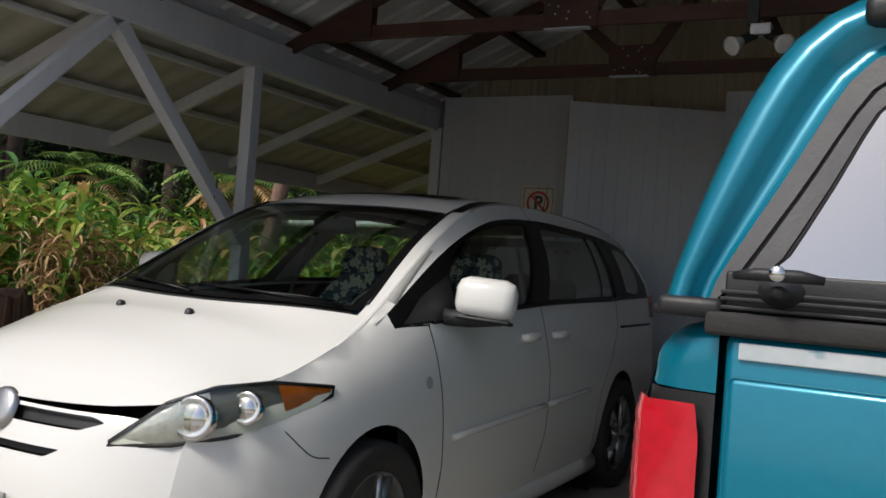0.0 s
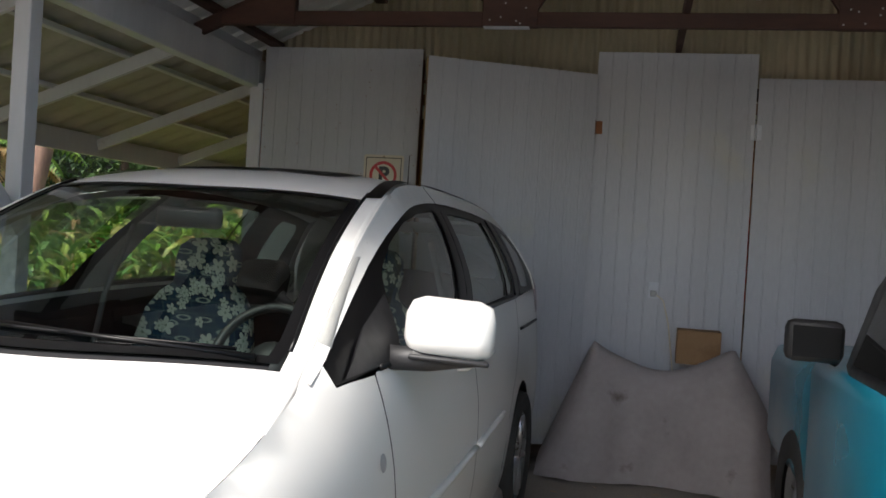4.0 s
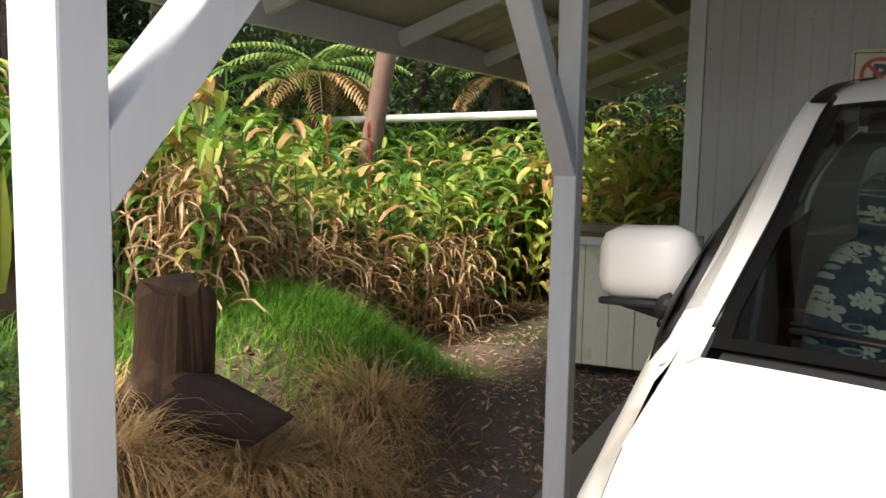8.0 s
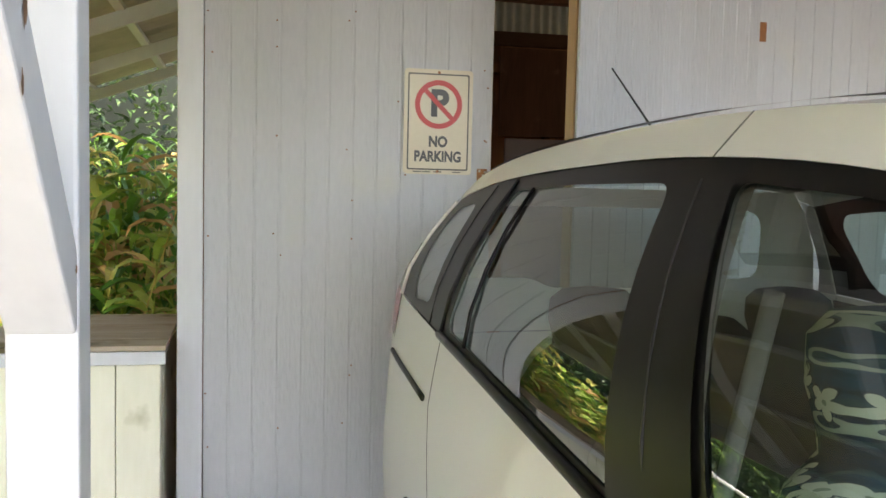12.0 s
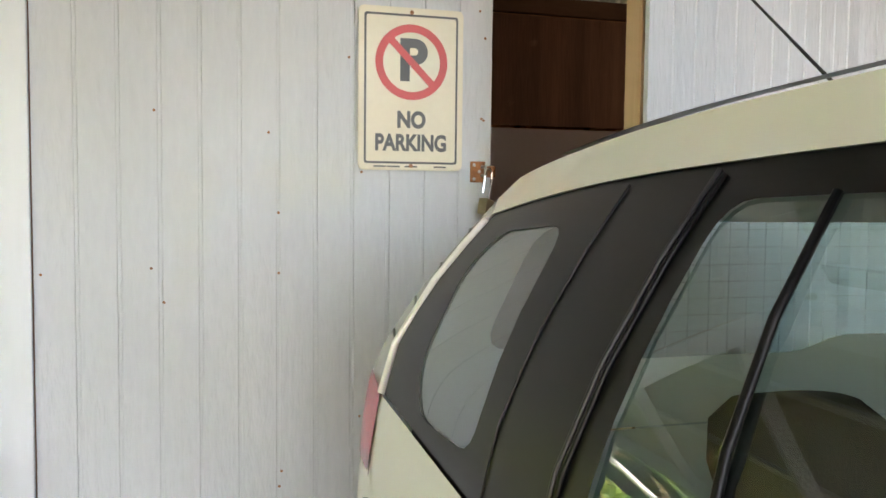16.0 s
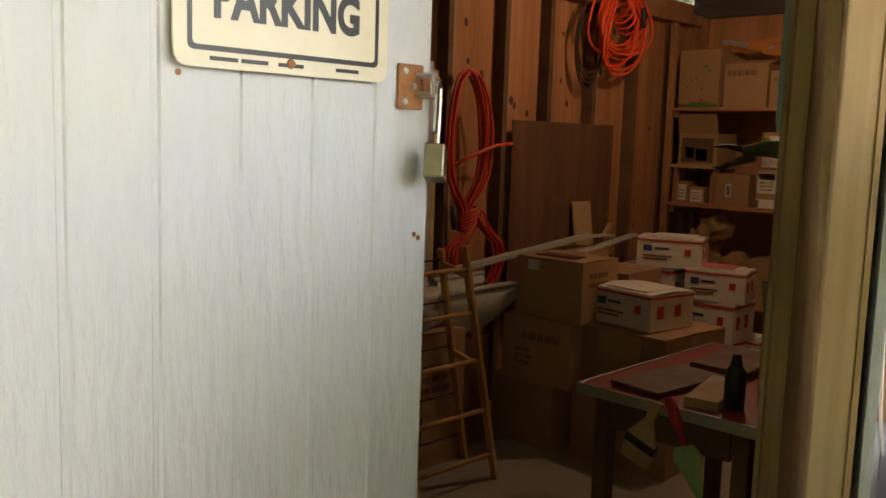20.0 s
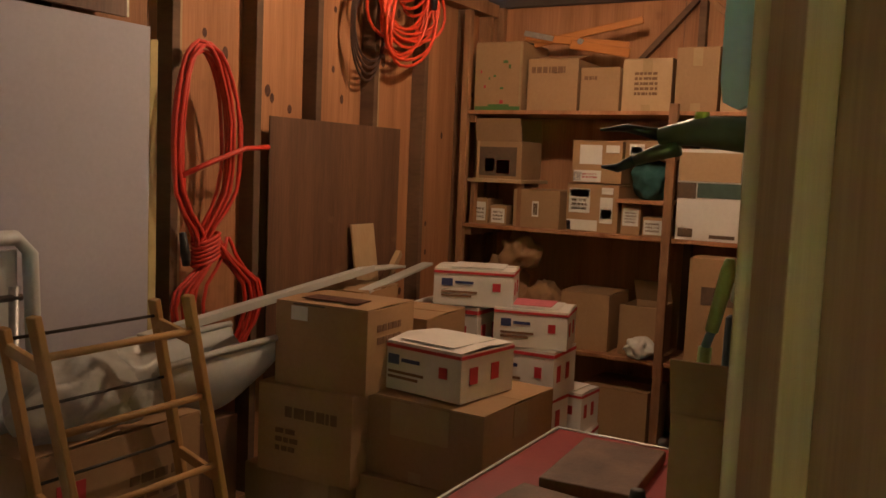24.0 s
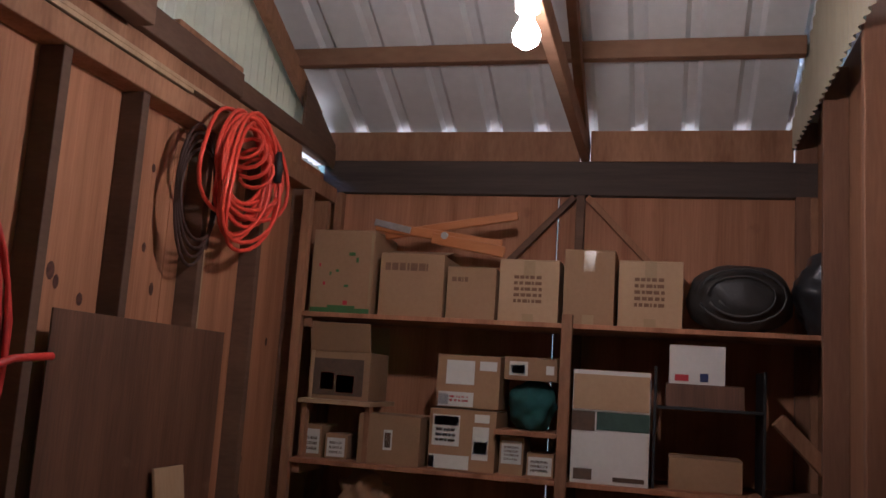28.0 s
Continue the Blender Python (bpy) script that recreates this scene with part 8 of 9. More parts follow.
def parcel(label, c, size, mat, rz=0.0, group="cartons", west=(), south=(), top=(), flap=None, tape=False, seam=True, name="carton", dents=0.0):
    """A closed or open carton of board, base centre at c; printed patches given as shares of a face."""
    ob = thing(name, label, "box", group, at=c)
    ob.rotation_euler = (0, 0, radians(rz))
    hx, hy, h, t = size[0] / 2, size[1] / 2, size[2], 0.005
    part("side_panel", box(-hx, -hx + t, -hy, hy, 0, h, 0.0012), mat, ob)
    part("side_panel", box(hx - t, hx, -hy, hy, 0, h, 0.0012), mat, ob)
    part("end_panel", box(-hx + t, hx - t, -hy, -hy + t, 0, h, 0.0012), mat, ob)
    part("end_panel", box(-hx + t, hx - t, hy - t, hy, 0, h, 0.0012), mat, ob)
    part("base", box(-hx + t, hx - t, -hy + t, hy - t, 0, t), mat, ob)
    if flap is None:
        for s in (-1, 1):
            a = random.uniform(0.5, 2.5) + dents
            part("flap", box(0, hx - 0.0015, -hy, hy, 0.0003, t, 0.001, Matrix.Translation((s * hx, 0, h)) @ pose(0, 0, 0, 0, -a, 0 if s < 0 else 180)), mat, ob)
    else:
        for s, a in zip((-1, 1), flap):
            if a is not None:
                part("flap", box(0, hx * 0.95, -hy, hy, 0.0003, t, 0.001, Matrix.Translation((s * hx, 0, h)) @ pose(0, 0, 0, 0, -a, 0 if s < 0 else 180)), mat, ob)
    if tape:
        w = 0.024
        part("tape", box(-hx - 0.0014, -hx - 0.0003, -w, w, h * 0.72, h), M_tape, ob)
        part("tape", box(-hx - 0.0010, -hx - 0.0003, -w, w, 0, h * 0.14), M_tape, ob)
    for a0, a1, b0, b1, m in west:
        part("print", box(-hx - 0.0035, -hx - 0.0015, hy - 2 * hy * a1, hy - 2 * hy * a0, h * b0, h * b1), m, ob)
    for a0, a1, b0, b1, m in south:
        part("print", box(-hx + 2 * hx * a0, -hx + 2 * hx * a1, -hy - 0.0025, -hy - 0.0005, h * b0, h * b1), m, ob)
    for k, (a0, a1, b0, b1, m) in enumerate(top):
        part("top_sheet", box(-hx + 2 * hx * a0, -hx + 2 * hx * a1, -hy + 2 * hy * b0, -hy + 2 * hy * b1, h + 0.012 + 0.005 * k, h + 0.015 + 0.005 * k), m, ob)
    return ob


def bars(a0, a1, b0, b1, rows, m, seed):
    """Rows of uneven short bars in place of writing that cannot be read."""
    rnd = random.Random(seed)
    out = []
    dz = (b1 - b0) / rows
    for r in range(rows):
        a = a0
        while a < a1 - 0.02:
            w = min(a1 - a, rnd.uniform(0.03, 0.11))
            out.append((a, a + w, b0 + dz * r + dz * 0.2, b0 + dz * r + dz * 0.75, m))
            a += w + rnd.uniform(0.012, 0.03)
    return out


Y = lambda a, b: (a + b) / 2
TOP = 1.751
blk = bars(0.25, 0.72, 0.30, 0.78, 5, M_pen, 3)
parcel("brown carton with a painted strip of grass and flowers", (6.0 - 0.03, Y(1.935, 2.225), TOP), (0.34, 0.29, 0.375), M_card, west=[(0.02, 0.98, 0.01, 0.07, M_green), (0.3, 0.75, 0.07, 0.10, M_green), (0.55, 0.62, 0.11, 0.16, M_red_print), (0.2, 0.24, 0.34, 0.38, M_red_print), (0.3, 0.33, 0.46, 0.50, M_green), (0.40, 0.45, 0.50, 0.53, M_green), (0.12, 0.15, 0.56, 0.6, M_red_print), (0.72, 0.76, 0.62, 0.68, M_green), (0.6, 0.7, 0.70, 0.74, M_green), (0.55, 0.62, 0.32, 0.35, M_green), (0.95, 0.99, 0.1, 0.98, M_tape)])
parcel("brown carton with faint pen marks on its side", (5.97, Y(1.605, 1.905), TOP), (0.34, 0.29, 0.275), M_card, west=bars(0.08, 0.75, 0.70, 0.92, 1, M_pen, 5), flap=(12, None))
parcel("brown carton with one loose flap", (5.97, Y(1.375, 1.595), TOP), (0.34, 0.215, 0.225), M_card, west=bars(0.1, 0.45, 0.70, 0.86, 1, M_pen, 6), flap=(-14, None))
parcel("pale new carton with a block of small dark print", (5.955, Y(1.105, 1.365), TOP), (0.31, 0.255, 0.265), M_card_pale, west=blk, tape=True)
parcel("tall plain brown carton closed with tape", (5.965, Y(0.875, 1.09), TOP), (0.33, 0.21, 0.315), M_card, tape=True)
parcel("pale new carton with a block of small dark print", (5.955, Y(0.60, 0.862), TOP), (0.31, 0.258, 0.275), M_card_pale, west=blk, tape=True, flap=(-4, -3))


def lumps(hx, hy, hz, seed, rough=0.25, n=20):
    """A rounded, creased bundle resting on z = 0."""
    bm = bmesh.new()
    bmesh.ops.create_icosphere(bm, subdivisions=4, radius=1)
    for v in bm.verts:
        p = v.co.copy()
        k = 1 + rough * noise.noise(p * 1.6 + Vector((seed, 0, 0))) + rough * 0.5 * abs(noise.noise(p * 4.5 + Vector((0, seed, 0))))
        v.co = Vector((p.x * hx * k, p.y * hy * k, max(0.0, hz + p.z * hz * k)))
    return bm


M_dark_tarp = surf("dark_tarp", (0.045, 0.042, 0.038), (0.03, 0.028, 0.026), 6, 0.55, bump=0.5, fine=14)
M_dark_bag = surf("black_bag", (0.022, 0.022, 0.025), (0.03, 0.03, 0.032), 6, 0.35, bump=0.5, fine=12)
tagged(part("rolled_tarp", lumps(0.17, 0.21, 0.145, 3, 0.12), M_dark_tarp, smooth=True), "dark rolled tarpaulin on the top shelf", "tarpaulin").location = (5.94, 0.375, TOP)
for k in range(4):
    part("roll_fold", tube([(0.0 - 0.165 + 0.012 * k, (0.17 - 0.04 * k) * math.cos(a), 0.145 + (0.11 - 0.027 * k) * math.sin(a)) for a in [q * 0.35 for q in range(18)]], 0.006, 5), M_dark_tarp, bpy.data.objects["rolled_tarp"], smooth=True)
tagged(part("dark_bag", lumps(0.15, 0.12, 0.17, 9, 0.35), M_dark_bag, smooth=True), "crumpled black bag on the top shelf", "bag").location = (5.93, 0.03, TOP)

# crossed wooden stretchers above the cartons
M_orange_wood = surf("orange_wood", (0.52, 0.20, 0.05), (0.42, 0.15, 0.035), 8, 0.5, bump=0.1, stretch=(3, 0.4, 3))
tool = thing("wooden_stretcher", "pair of orange wooden hinged shears lying across the cartons", "tool")
for p, q, w in (((5.90, 1.97, 2.17), (5.92, 1.38, 2.10), 0.045), ((5.93, 1.93, 2.13), (5.95, 1.32, 2.24), 0.04), ((5.90, 1.70, 2.12), (5.88, 1.36, 2.06), 0.05)):
    part("arm", beam(p, q, 0.022, w, 0.006), M_orange_wood, tool)
part("pivot", lathe([(0.0, 0.004), (0.016, 0.003), (0.016, -0.02), (0.0, -0.02)], 12, pose(5.882, 1.64, 2.13, 0, -90)), M_galv, tool)
part("blade", beam((5.88, 1.97, 2.185), (5.885, 1.80, 2.15), 0.006, 0.03, 0.001), M_galv, tool)

# middle shelf
MID = 1.121
stamp = lambda a, b: [(a, a + 0.18, b, b + 0.16, M_label), (a + 0.02, a + 0.08, b + 0.04, b + 0.12, M_blue_print)]
# The large dark patch stands for the shaded inside of this carton.
parcel("open carton with red things inside, lying on the ledge", (5.93, Y(1.905, 2.20), 1.376), (0.27, 0.28, 0.21), M_card, flap=(105, 80), west=[(0.08, 0.9, 0.08, 0.84, M_ink_hollow), (0.2, 0.42, 0.2, 0.55, M_red_print), (0.46, 0.75, 0.14, 0.5, M_red_print), (0.02, 0.07, 0.0, 1.0, M_card_pale)])
parcel("small box with a white label", (5.90, 2.155, MID), (0.2, 0.085, 0.135), M_card, west=[(0.1, 0.9, 0.12, 0.9, M_label)] + bars(0.2, 0.8, 0.2, 0.7, 3, M_ink_hollow, 9))
parcel("small box with a white label", (5.90, 2.05, MID), (0.2, 0.10, 0.10), M_card, west=[(0.1, 0.9, 0.10, 0.9, M_label)] + bars(0.2, 0.8, 0.2, 0.8, 3, M_ink_hollow, 10), rz=4)
parcel("brown carton with a small round mark", (5.92, Y(1.65, 1.93), MID), (0.32, 0.275, 0.20), M_card, west=[(0.42, 0.56, 0.3, 0.72, M_label), (0.44, 0.54, 0.35, 0.66, M_ink_hollow)], rz=-2)
parcel("brown carton with postal labels", (5.92, Y(1.335, 1.625), MID), (0.30, 0.285, 0.245), M_card, west=[(0.05, 0.46, 0.40, 0.92, M_label), (0.07, 0.44, 0.74, 0.90, M_red_print), (0.02, 0.62, 0.02, 0.25, M_label), (0.02, 0.10, 0.03, 0.22, M_blue_print), (0.66, 0.9, 0.2, 0.75, M_label), (0.68, 0.88, 0.3, 0.5, M_pen), (0.68, 0.9, 0.82, 0.96, M_label)] + bars(0.1, 0.42, 0.45, 0.72, 3, M_pen, 4))
parcel("brown carton with postal labels", (5.925, Y(1.335, 1.61), MID + 0.258), (0.29, 0.27, 0.215), M_card, west=[(0.15, 0.60, 0.45, 0.92, M_label), (0.04, 0.60, 0.02, 0.30, M_label), (0.04, 0.2, 0.05, 0.26, M_blue_print), (0.68, 0.95, 0.74, 0.92, M_label)] + bars(0.22, 0.55, 0.1, 0.25, 2, M_red_print, 8), rz=1)
parcel("small brown parcel with stamps on the ledge", (5.90, Y(1.09, 1.325), 1.51), (0.24, 0.22, 0.09), M_card, west=[(0.1, 0.45, 0.2, 0.85, M_label), (0.14, 0.40, 0.3, 0.7, M_blue_print), (0.8, 0.95, 0.3, 0.7, M_label)])
tagged(part("teal_cloth", lumps(0.11, 0.10, 0.10, 21, 0.3), surf("teal_cloth", (0.03, 0.11, 0.10), (0.02, 0.07, 0.07), 12, 0.9, bump=0.4, fine=30), smooth=True), "dark teal cloth bundle on the ledge", "cloth").location = (5.90, 1.205, 1.304)
parcel("small box with a white label", (5.88, 1.27, MID), (0.2, 0.10, 0.15), M_card, west=[(0.08, 0.92, 0.30, 0.92, M_label)] + bars(0.2, 0.8, 0.38, 0.8, 4, M_pen, 12))
parcel("small box with a white label", (5.88, 1.15, MID), (0.2, 0.11, 0.09), M_card, west=[(0.06, 0.94, 0.08, 0.9, M_label)] + bars(0.15, 0.8, 0.2, 0.8, 3, M_pen, 13))
parcel("white printed carton with its tan flap standing open", (5.90, Y(0.715, 1.025), MID), (0.34, 0.305, 0.285), M_mail, flap=(88, 60), west=[(0.0, 0.30, 0.72, 0.99, M_ink_hollow), (0.32, 1.0, 0.74, 0.99, M_teal_print), (0.04, 0.28, 0.05, 0.2, M_ink_hollow), (0.55, 0.95, 0.05, 0.11, M_ink_hollow)])
part("inner_flap", box(5.722, 5.727, 0.72, 1.02, MID + 0.29, MID + 0.43, 0.001), M_card_pale, bpy.data.objects["shelving"])
blackshelf = thing("small_black_shelf", "small black shelf unit standing in the shelving", "shelf")
for y in (0.285, 0.70):
    part("side", box(5.76, 6.05, y - 0.006, y + 0.006, MID, 1.60, 0.002), M_black, blackshelf)
part("shelf_board", box(5.75, 6.05, 0.292, 0.693, 1.432, 1.444, 0.002), M_black, blackshelf)
parcel("small white printed box on the black shelf", (5.88, Y(0.43, 0.65), 1.535), (0.2, 0.215, 0.15), M_mail, west=[(0.1, 0.35, 0.08, 0.25, M_red_print), (0.55, 0.7, 0.08, 0.3, M_blue_print)])
parcel("dark flat box lying on the black shelf", (5.88, Y(0.36, 0.66), 1.445), (0.24, 0.30, 0.085), M_brown_ply)
parcel("brown carton in the shadow of the shelf", (5.93, 0.50, MID), (0.26, 0.28, 0.12), M_card)
tagged(part("leaning_plank", beam((5.73, 0.24, MID + 0.30), (5.80, -0.03, MID + 0.03), 0.03, 0.06, 0.003), M_lumber), "short plank leaning inside the shelf", "plank")

# low shelf
LOW = 0.491
parcel("plain brown carton on the low shelf", (5.93, 1.49, LOW), (0.32, 0.27, 0.30), M_card)
parcel("open brown carton with crumpled paper", (5.92, 1.20, LOW), (0.28, 0.20, 0.26), M_card, flap=(-35, 60))
tagged(part("crumpled_paper", lumps(0.07, 0.07, 0.05, 33, 0.5), M_label, smooth=True), "crumpled white paper in the open carton", "paper").location = (5.74, 1.17, LOW + 0.0)
M_kraft = surf("brown_paper", (0.33, 0.19, 0.095), (0.25, 0.135, 0.065), 5, 0.8, bump=0.6, fine=12)
for c, s, k in (((5.90, 1.80, LOW), (0.15, 0.13, 0.16), 41), ((5.92, 2.05, LOW), (0.16, 0.12, 0.20), 44), ((5.86, 1.93, LOW + 0.38), (0.08, 0.10, 0.10), 47)):
    tagged(part("paper_bag", lumps(*s, k, 0.55), M_kraft, smooth=True), "crumpled brown paper bag on the low shelf", "bag", "paper bags").location = c
parcel("plain brown carton under the shelf", (5.95, 1.30, 0.0), (0.36, 0.36, 0.30), M_card)
# Three dark patches put the shade of the cut-out windows into colour.
tall = parcel("tall brown carton with cut-out windows", (5.60, Y(0.47, 0.88), 0.0), (0.20, 0.41, 1.05), M_card, west=[(0.15, 0.34, 0.80, 0.88, M_ink_hollow), (0.40, 0.59, 0.80, 0.88, M_ink_hollow), (0.65, 0.84, 0.80, 0.88, M_ink_hollow)])
part("tape", box(-0.103, -0.1005, -0.04, 0.04, 0.985, 1.02), M_tape, tall)

# ---- stacks on the floor ----
red_edge = [(0.0, 1.0, 0.90, 0.97, M_red_print)]
logo = [(0.10, 0.24, 0.55, 0.76, M_blue_print), (0.27, 0.5, 0.62, 0.70, M_blue_print), (0.1, 0.55, 0.36, 0.42, M_pen), (0.1, 0.48, 0.25, 0.31, M_pen), (0.74, 0.84, 0.45, 0.68, M_red_print)]
side_p = [(0.15, 0.3, 0.35, 0.7, M_red_print), (0.55, 0.70, 0.35, 0.7, M_red_print)]


def mail(label, c, size, rz, top=()):
    return parcel(label, c, size, M_mail, rz, "white mail cartons", west=red_edge + logo, south=red_edge + side_p, top=[(0.06, 0.88, 0.14, 0.80, M_mail)] + list(top), name="mail_carton", dents=1.5)


parcel("big brown carton at the bottom of a stack", (4.05, 1.31, 0), (0.50, 0.50, 0.36), M_card, 4)
parcel("big brown carton with creased clear tape", (4.06, 1.31, 0.366), (0.50, 0.52, 0.275), M_card, -3, tape=True, west=[(0.3, 0.75, 0.55, 0.98, M_tape)], south=[(0.4, 0.6, 0.6, 1.0, M_tape)])
mail("white and red printed mail carton on top of the stack", (4.02, 1.33, 0.655), (0.31, 0.35, 0.165), -8)
parcel("brown carton at the bottom of a stack", (3.93, 1.80, 0), (0.40, 0.40, 0.32), M_card, -3)
parcel("brown carton with printed panels in a stack", (3.90, 1.73, 0.326), (0.37, 0.40, 0.315), M_card, 2, west=bars(0.3, 0.85, 0.62, 0.84, 1, M_pen, 17) + bars(0.2, 0.45, 0.25, 0.55, 3, M_pen, 18))
parcel("brown carton with a torn handle slot and tape", (3.90, 1.69, 0.648), (0.32, 0.38, 0.29), M_card, 3, west=[(0.18, 0.36, 0.80, 0.97, M_label), (0.2, 0.55, 0.985, 1.0, M_ink_hollow)], south=bars(0.2, 0.7, 0.55, 0.85, 2, M_pen, 22), top=[(0.15, 0.45, 0.2, 0.8, M_knot)])
parcel("brown carton behind the mail cartons", (4.50, 1.80, 0.0), (0.40, 0.36, 0.82), M_card, 6)
for x, y, z, h, rz in ((4.98, 1.48, 0.0, 0.21, 3), (4.97, 1.47, 0.216, 0.21, -4), (5.0, 1.45, 0.432, 0.21, 2)):
    mail("white and red printed mail carton in a stack", (x, y, z), (0.28, 0.34, h), rz)
mail("white and red printed mail carton with a pink sheet on it", (5.0, 1.43, 0.652), (0.27, 0.33, 0.165), 14, top=[(0.15, 0.85, 0.25, 0.85, M_pink)])
for z, h in ((0.0, 0.27), (0.276, 0.27), (0.552, 0.25)):
    mail("white and red printed mail carton in a stack", (4.95, 1.80, z), (0.28, 0.33, h), random.uniform(-5, 5))
mail("white and red printed mail carton on top of the stack", (4.93, 1.70, 0.815), (0.26, 0.36, 0.16), 20)
mail("small white and red printed carton on the floor", (5.27, 1.38, 0.0), (0.2, 0.3, 0.22), 5)
mail("small white and red printed carton on another", (5.26, 1.38, 0.226), (0.2, 0.28, 0.18), -3)

# ---- red table ----
M_red_top = surf("red_table_top", (0.32, 0.022, 0.028), (0.25, 0.018, 0.022), 4, 0.4, bump=0.05, spot=(0.16, 0.03, 0.025), spot_scale=6, spot_at=0.6)
M_pale_metal = surf("pale_metal_edge", (0.45, 0.47, 0.42), (0.36, 0.37, 0.33), 10, 0.4, metal=0.5, bump=0.1)
table = thing("red_table", "old table with a red top and a pale metal edge", "table")
part("tabletop", box(2.62, 3.50, 0.11, 0.69, 0.725, 0.75, 0.004), M_red_top, table)
for x0, x1, y0, y1 in ((2.610, 2.619, 0.10, 0.70), (3.501, 3.51, 0.10, 0.70)):
    part("edge_strip", box(x0, x1, y0, y1, 0.718, 0.753, 0.002), M_pale_metal, table)
for y0, y1 in ((0.100, 0.109), (0.691, 0.70)):
    part("edge_strip", box(2.62, 3.50, y0, y1, 0.718, 0.753, 0.002), M_pale_metal, table)
for x in (2.68, 3.44):
    for y in (0.17, 0.63):
        part("leg", box(x - 0.025, x + 0.025, y - 0.025, y + 0.025, 0, 0.724, 0.004), M_lumber_dark, table)
part("apron", box(2.65, 2.67, 0.20, 0.60, 0.62, 0.724, 0.003), M_lumber_dark, table)
part("apron", box(2.71, 3.41, 0.655, 0.675, 0.62, 0.724, 0.003), M_lumber_dark, table)
tagged(part("loose_board", box(-0.17, 0.17, -0.10, 0.10, 0, 0.028, 0.003, pose(3.22, 0.46, 0.751, 0, 0, 4)), M_brown_ply), "brown board lying on the red table", "board", "boards on the table")
tagged(part("loose_board", box(-0.18, 0.18, -0.09, 0.09, 0, 0.02, 0.003, pose(2.83, 0.50, 0.751, 0, 0, -6)), M_brown_ply), "brown board lying flat on the red table", "board", "boards on the table")
tagged(part("loose_board", box(-0.15, 0.15, -0.05, 0.05, 0, 0.03, 0.003, pose(2.80, 0.33, 0.751, 0, 0, 12)), M_old_pine), "short pine offcut on the red table", "board", "boards on the table")
brush = thing("wide_brush", "wide flat brush with a pale handle hung on the table edge", "brush", at=(2.585, 0.44, 0.64))
brush.rotation_euler = (radians(20), 0, 0)
part("handle", plate([(-0.05, 0.0), (0.05, 0.0), (0.012, 0.075), (0.018, 0.13), (-0.018, 0.13), (-0.012, 0.075)], 0.012, pose(0, 0, 0, 0, 0, 90), 0.002), M_pale_ply, brush)
part("ferrule", box(-0.006, 0.016, -0.052, 0.052, -0.03, -0.001, 0.002), M_black, brush)
part("bristles", box(-0.004, 0.014, -0.05, 0.05, -0.08, -0.031, 0.004), M_old_pine, brush)
trowel = thing("garden_trowel", "pointed trowel with a pale green blade and a red handle", "trowel", at=(2.575, 0.30, 0.66))
trowel.rotation_euler = (radians(-24), 0, 0)
M_green_tool = surf("pale_green_enamel", (0.30, 0.50, 0.26), (0.24, 0.42, 0.21), 10, 0.4, bump=0.05)
part("blade", plate([(0.0, -0.17), (0.045, -0.03), (0.03, 0.0), (-0.03, 0.0), (-0.045, -0.03)], 0.004, pose(0, 0, 0, 0, 0, 90), 0.0), M_green_tool, trowel)
part("handle", tube([(0.002, 0, 0.0), (0.002, 0, 0.04), (0.002, 0, 0.05), (0.002, 0, 0.14)], [0.007, 0.007, 0.016, 0.018], 10), M_red_print, trowel, smooth=True)
tagged(part("black_canister", lathe([(0.0, 0.0), (0.03, 0.0), (0.03, 0.11), (0.018, 0.125), (0.012, 0.16), (0.0, 0.16)], 16, pose(2.74, 0.24, 0.751)), M_black, smooth=True), "black spray canister on the red table", "bottle")
box_tools = parcel("open brown carton holding long-handled tools", (2.97, 0.17, 0.751), (0.22, 0.11, 0.27), M_card, 0, flap=(105, None))
M_lime = surf("pale_green_plastic", (0.36, 0.48, 0.17), (0.30, 0.41, 0.14), 10, 0.35, bump=0.0)
M_blue_pl = surf("light_blue_plastic", (0.36, 0.50, 0.56), (0.30, 0.43, 0.49), 6, 0.35, bump=0.02)
M_blue_deep = surf("blue_plastic", (0.10, 0.17, 0.28), (0.08, 0.13, 0.22), 6, 0.35, bump=0.02)
st = thing("green_handled_pole", "long pole with a pale green grip standing in a carton", "tool")
part("grip", tube([(2.88, 0.195, 0.80), (2.88, 0.178, 1.14)], [0.014, 0.012], 10), M_lime, st, smooth=True)
part("shaft", tube([(2.88, 0.178, 1.141), (2.875, 0.168, 1.17)], 0.008, 8), M_blue_deep, st, smooth=True)
part("upper_grip", tube([(2.875, 0.168, 1.171), (2.86, 0.143, 1.28), (2.859, 0.142, 1.30)], [0.012, 0.014, 0.008], 10), M_lime, st, smooth=True)
st = thing("blue_strip_tool", "flat blue plastic tool standing in a carton", "tool")
part("blade", beam((2.89, 0.150, 0.79), (2.88, 0.140, 1.20), 0.010, 0.026, 0.003, up=(1, 0, 0)), M_blue_deep, st)
st = thing("tin_tool_bundle", "bundle of dull metal tools with a clamp", "tool")
for k in range(5):
    part("rod", tube([(2.94 + 0.016 * k, 0.15 + 0.008 * (k % 2), 0.80), (2.90 + 0.016 * k, 0.135 - 0.003 * k, 1.18 + 0.02 * (k % 3))], 0.006, 6), M_galv, st, smooth=True)
part("clamp", box(2.89, 2.96, 0.11, 0.145, 1.22, 1.255, 0.006), M_pale_metal, st)

# ---- folding ladder, trough and gutter by the foam board ----
M_honey = surf("honey_pine", (0.46, 0.27, 0.10), (0.38, 0.21, 0.075), 5, 0.55, bump=0.1, fine=40, stretch=(3, 3, 0.3), vary=0.12)
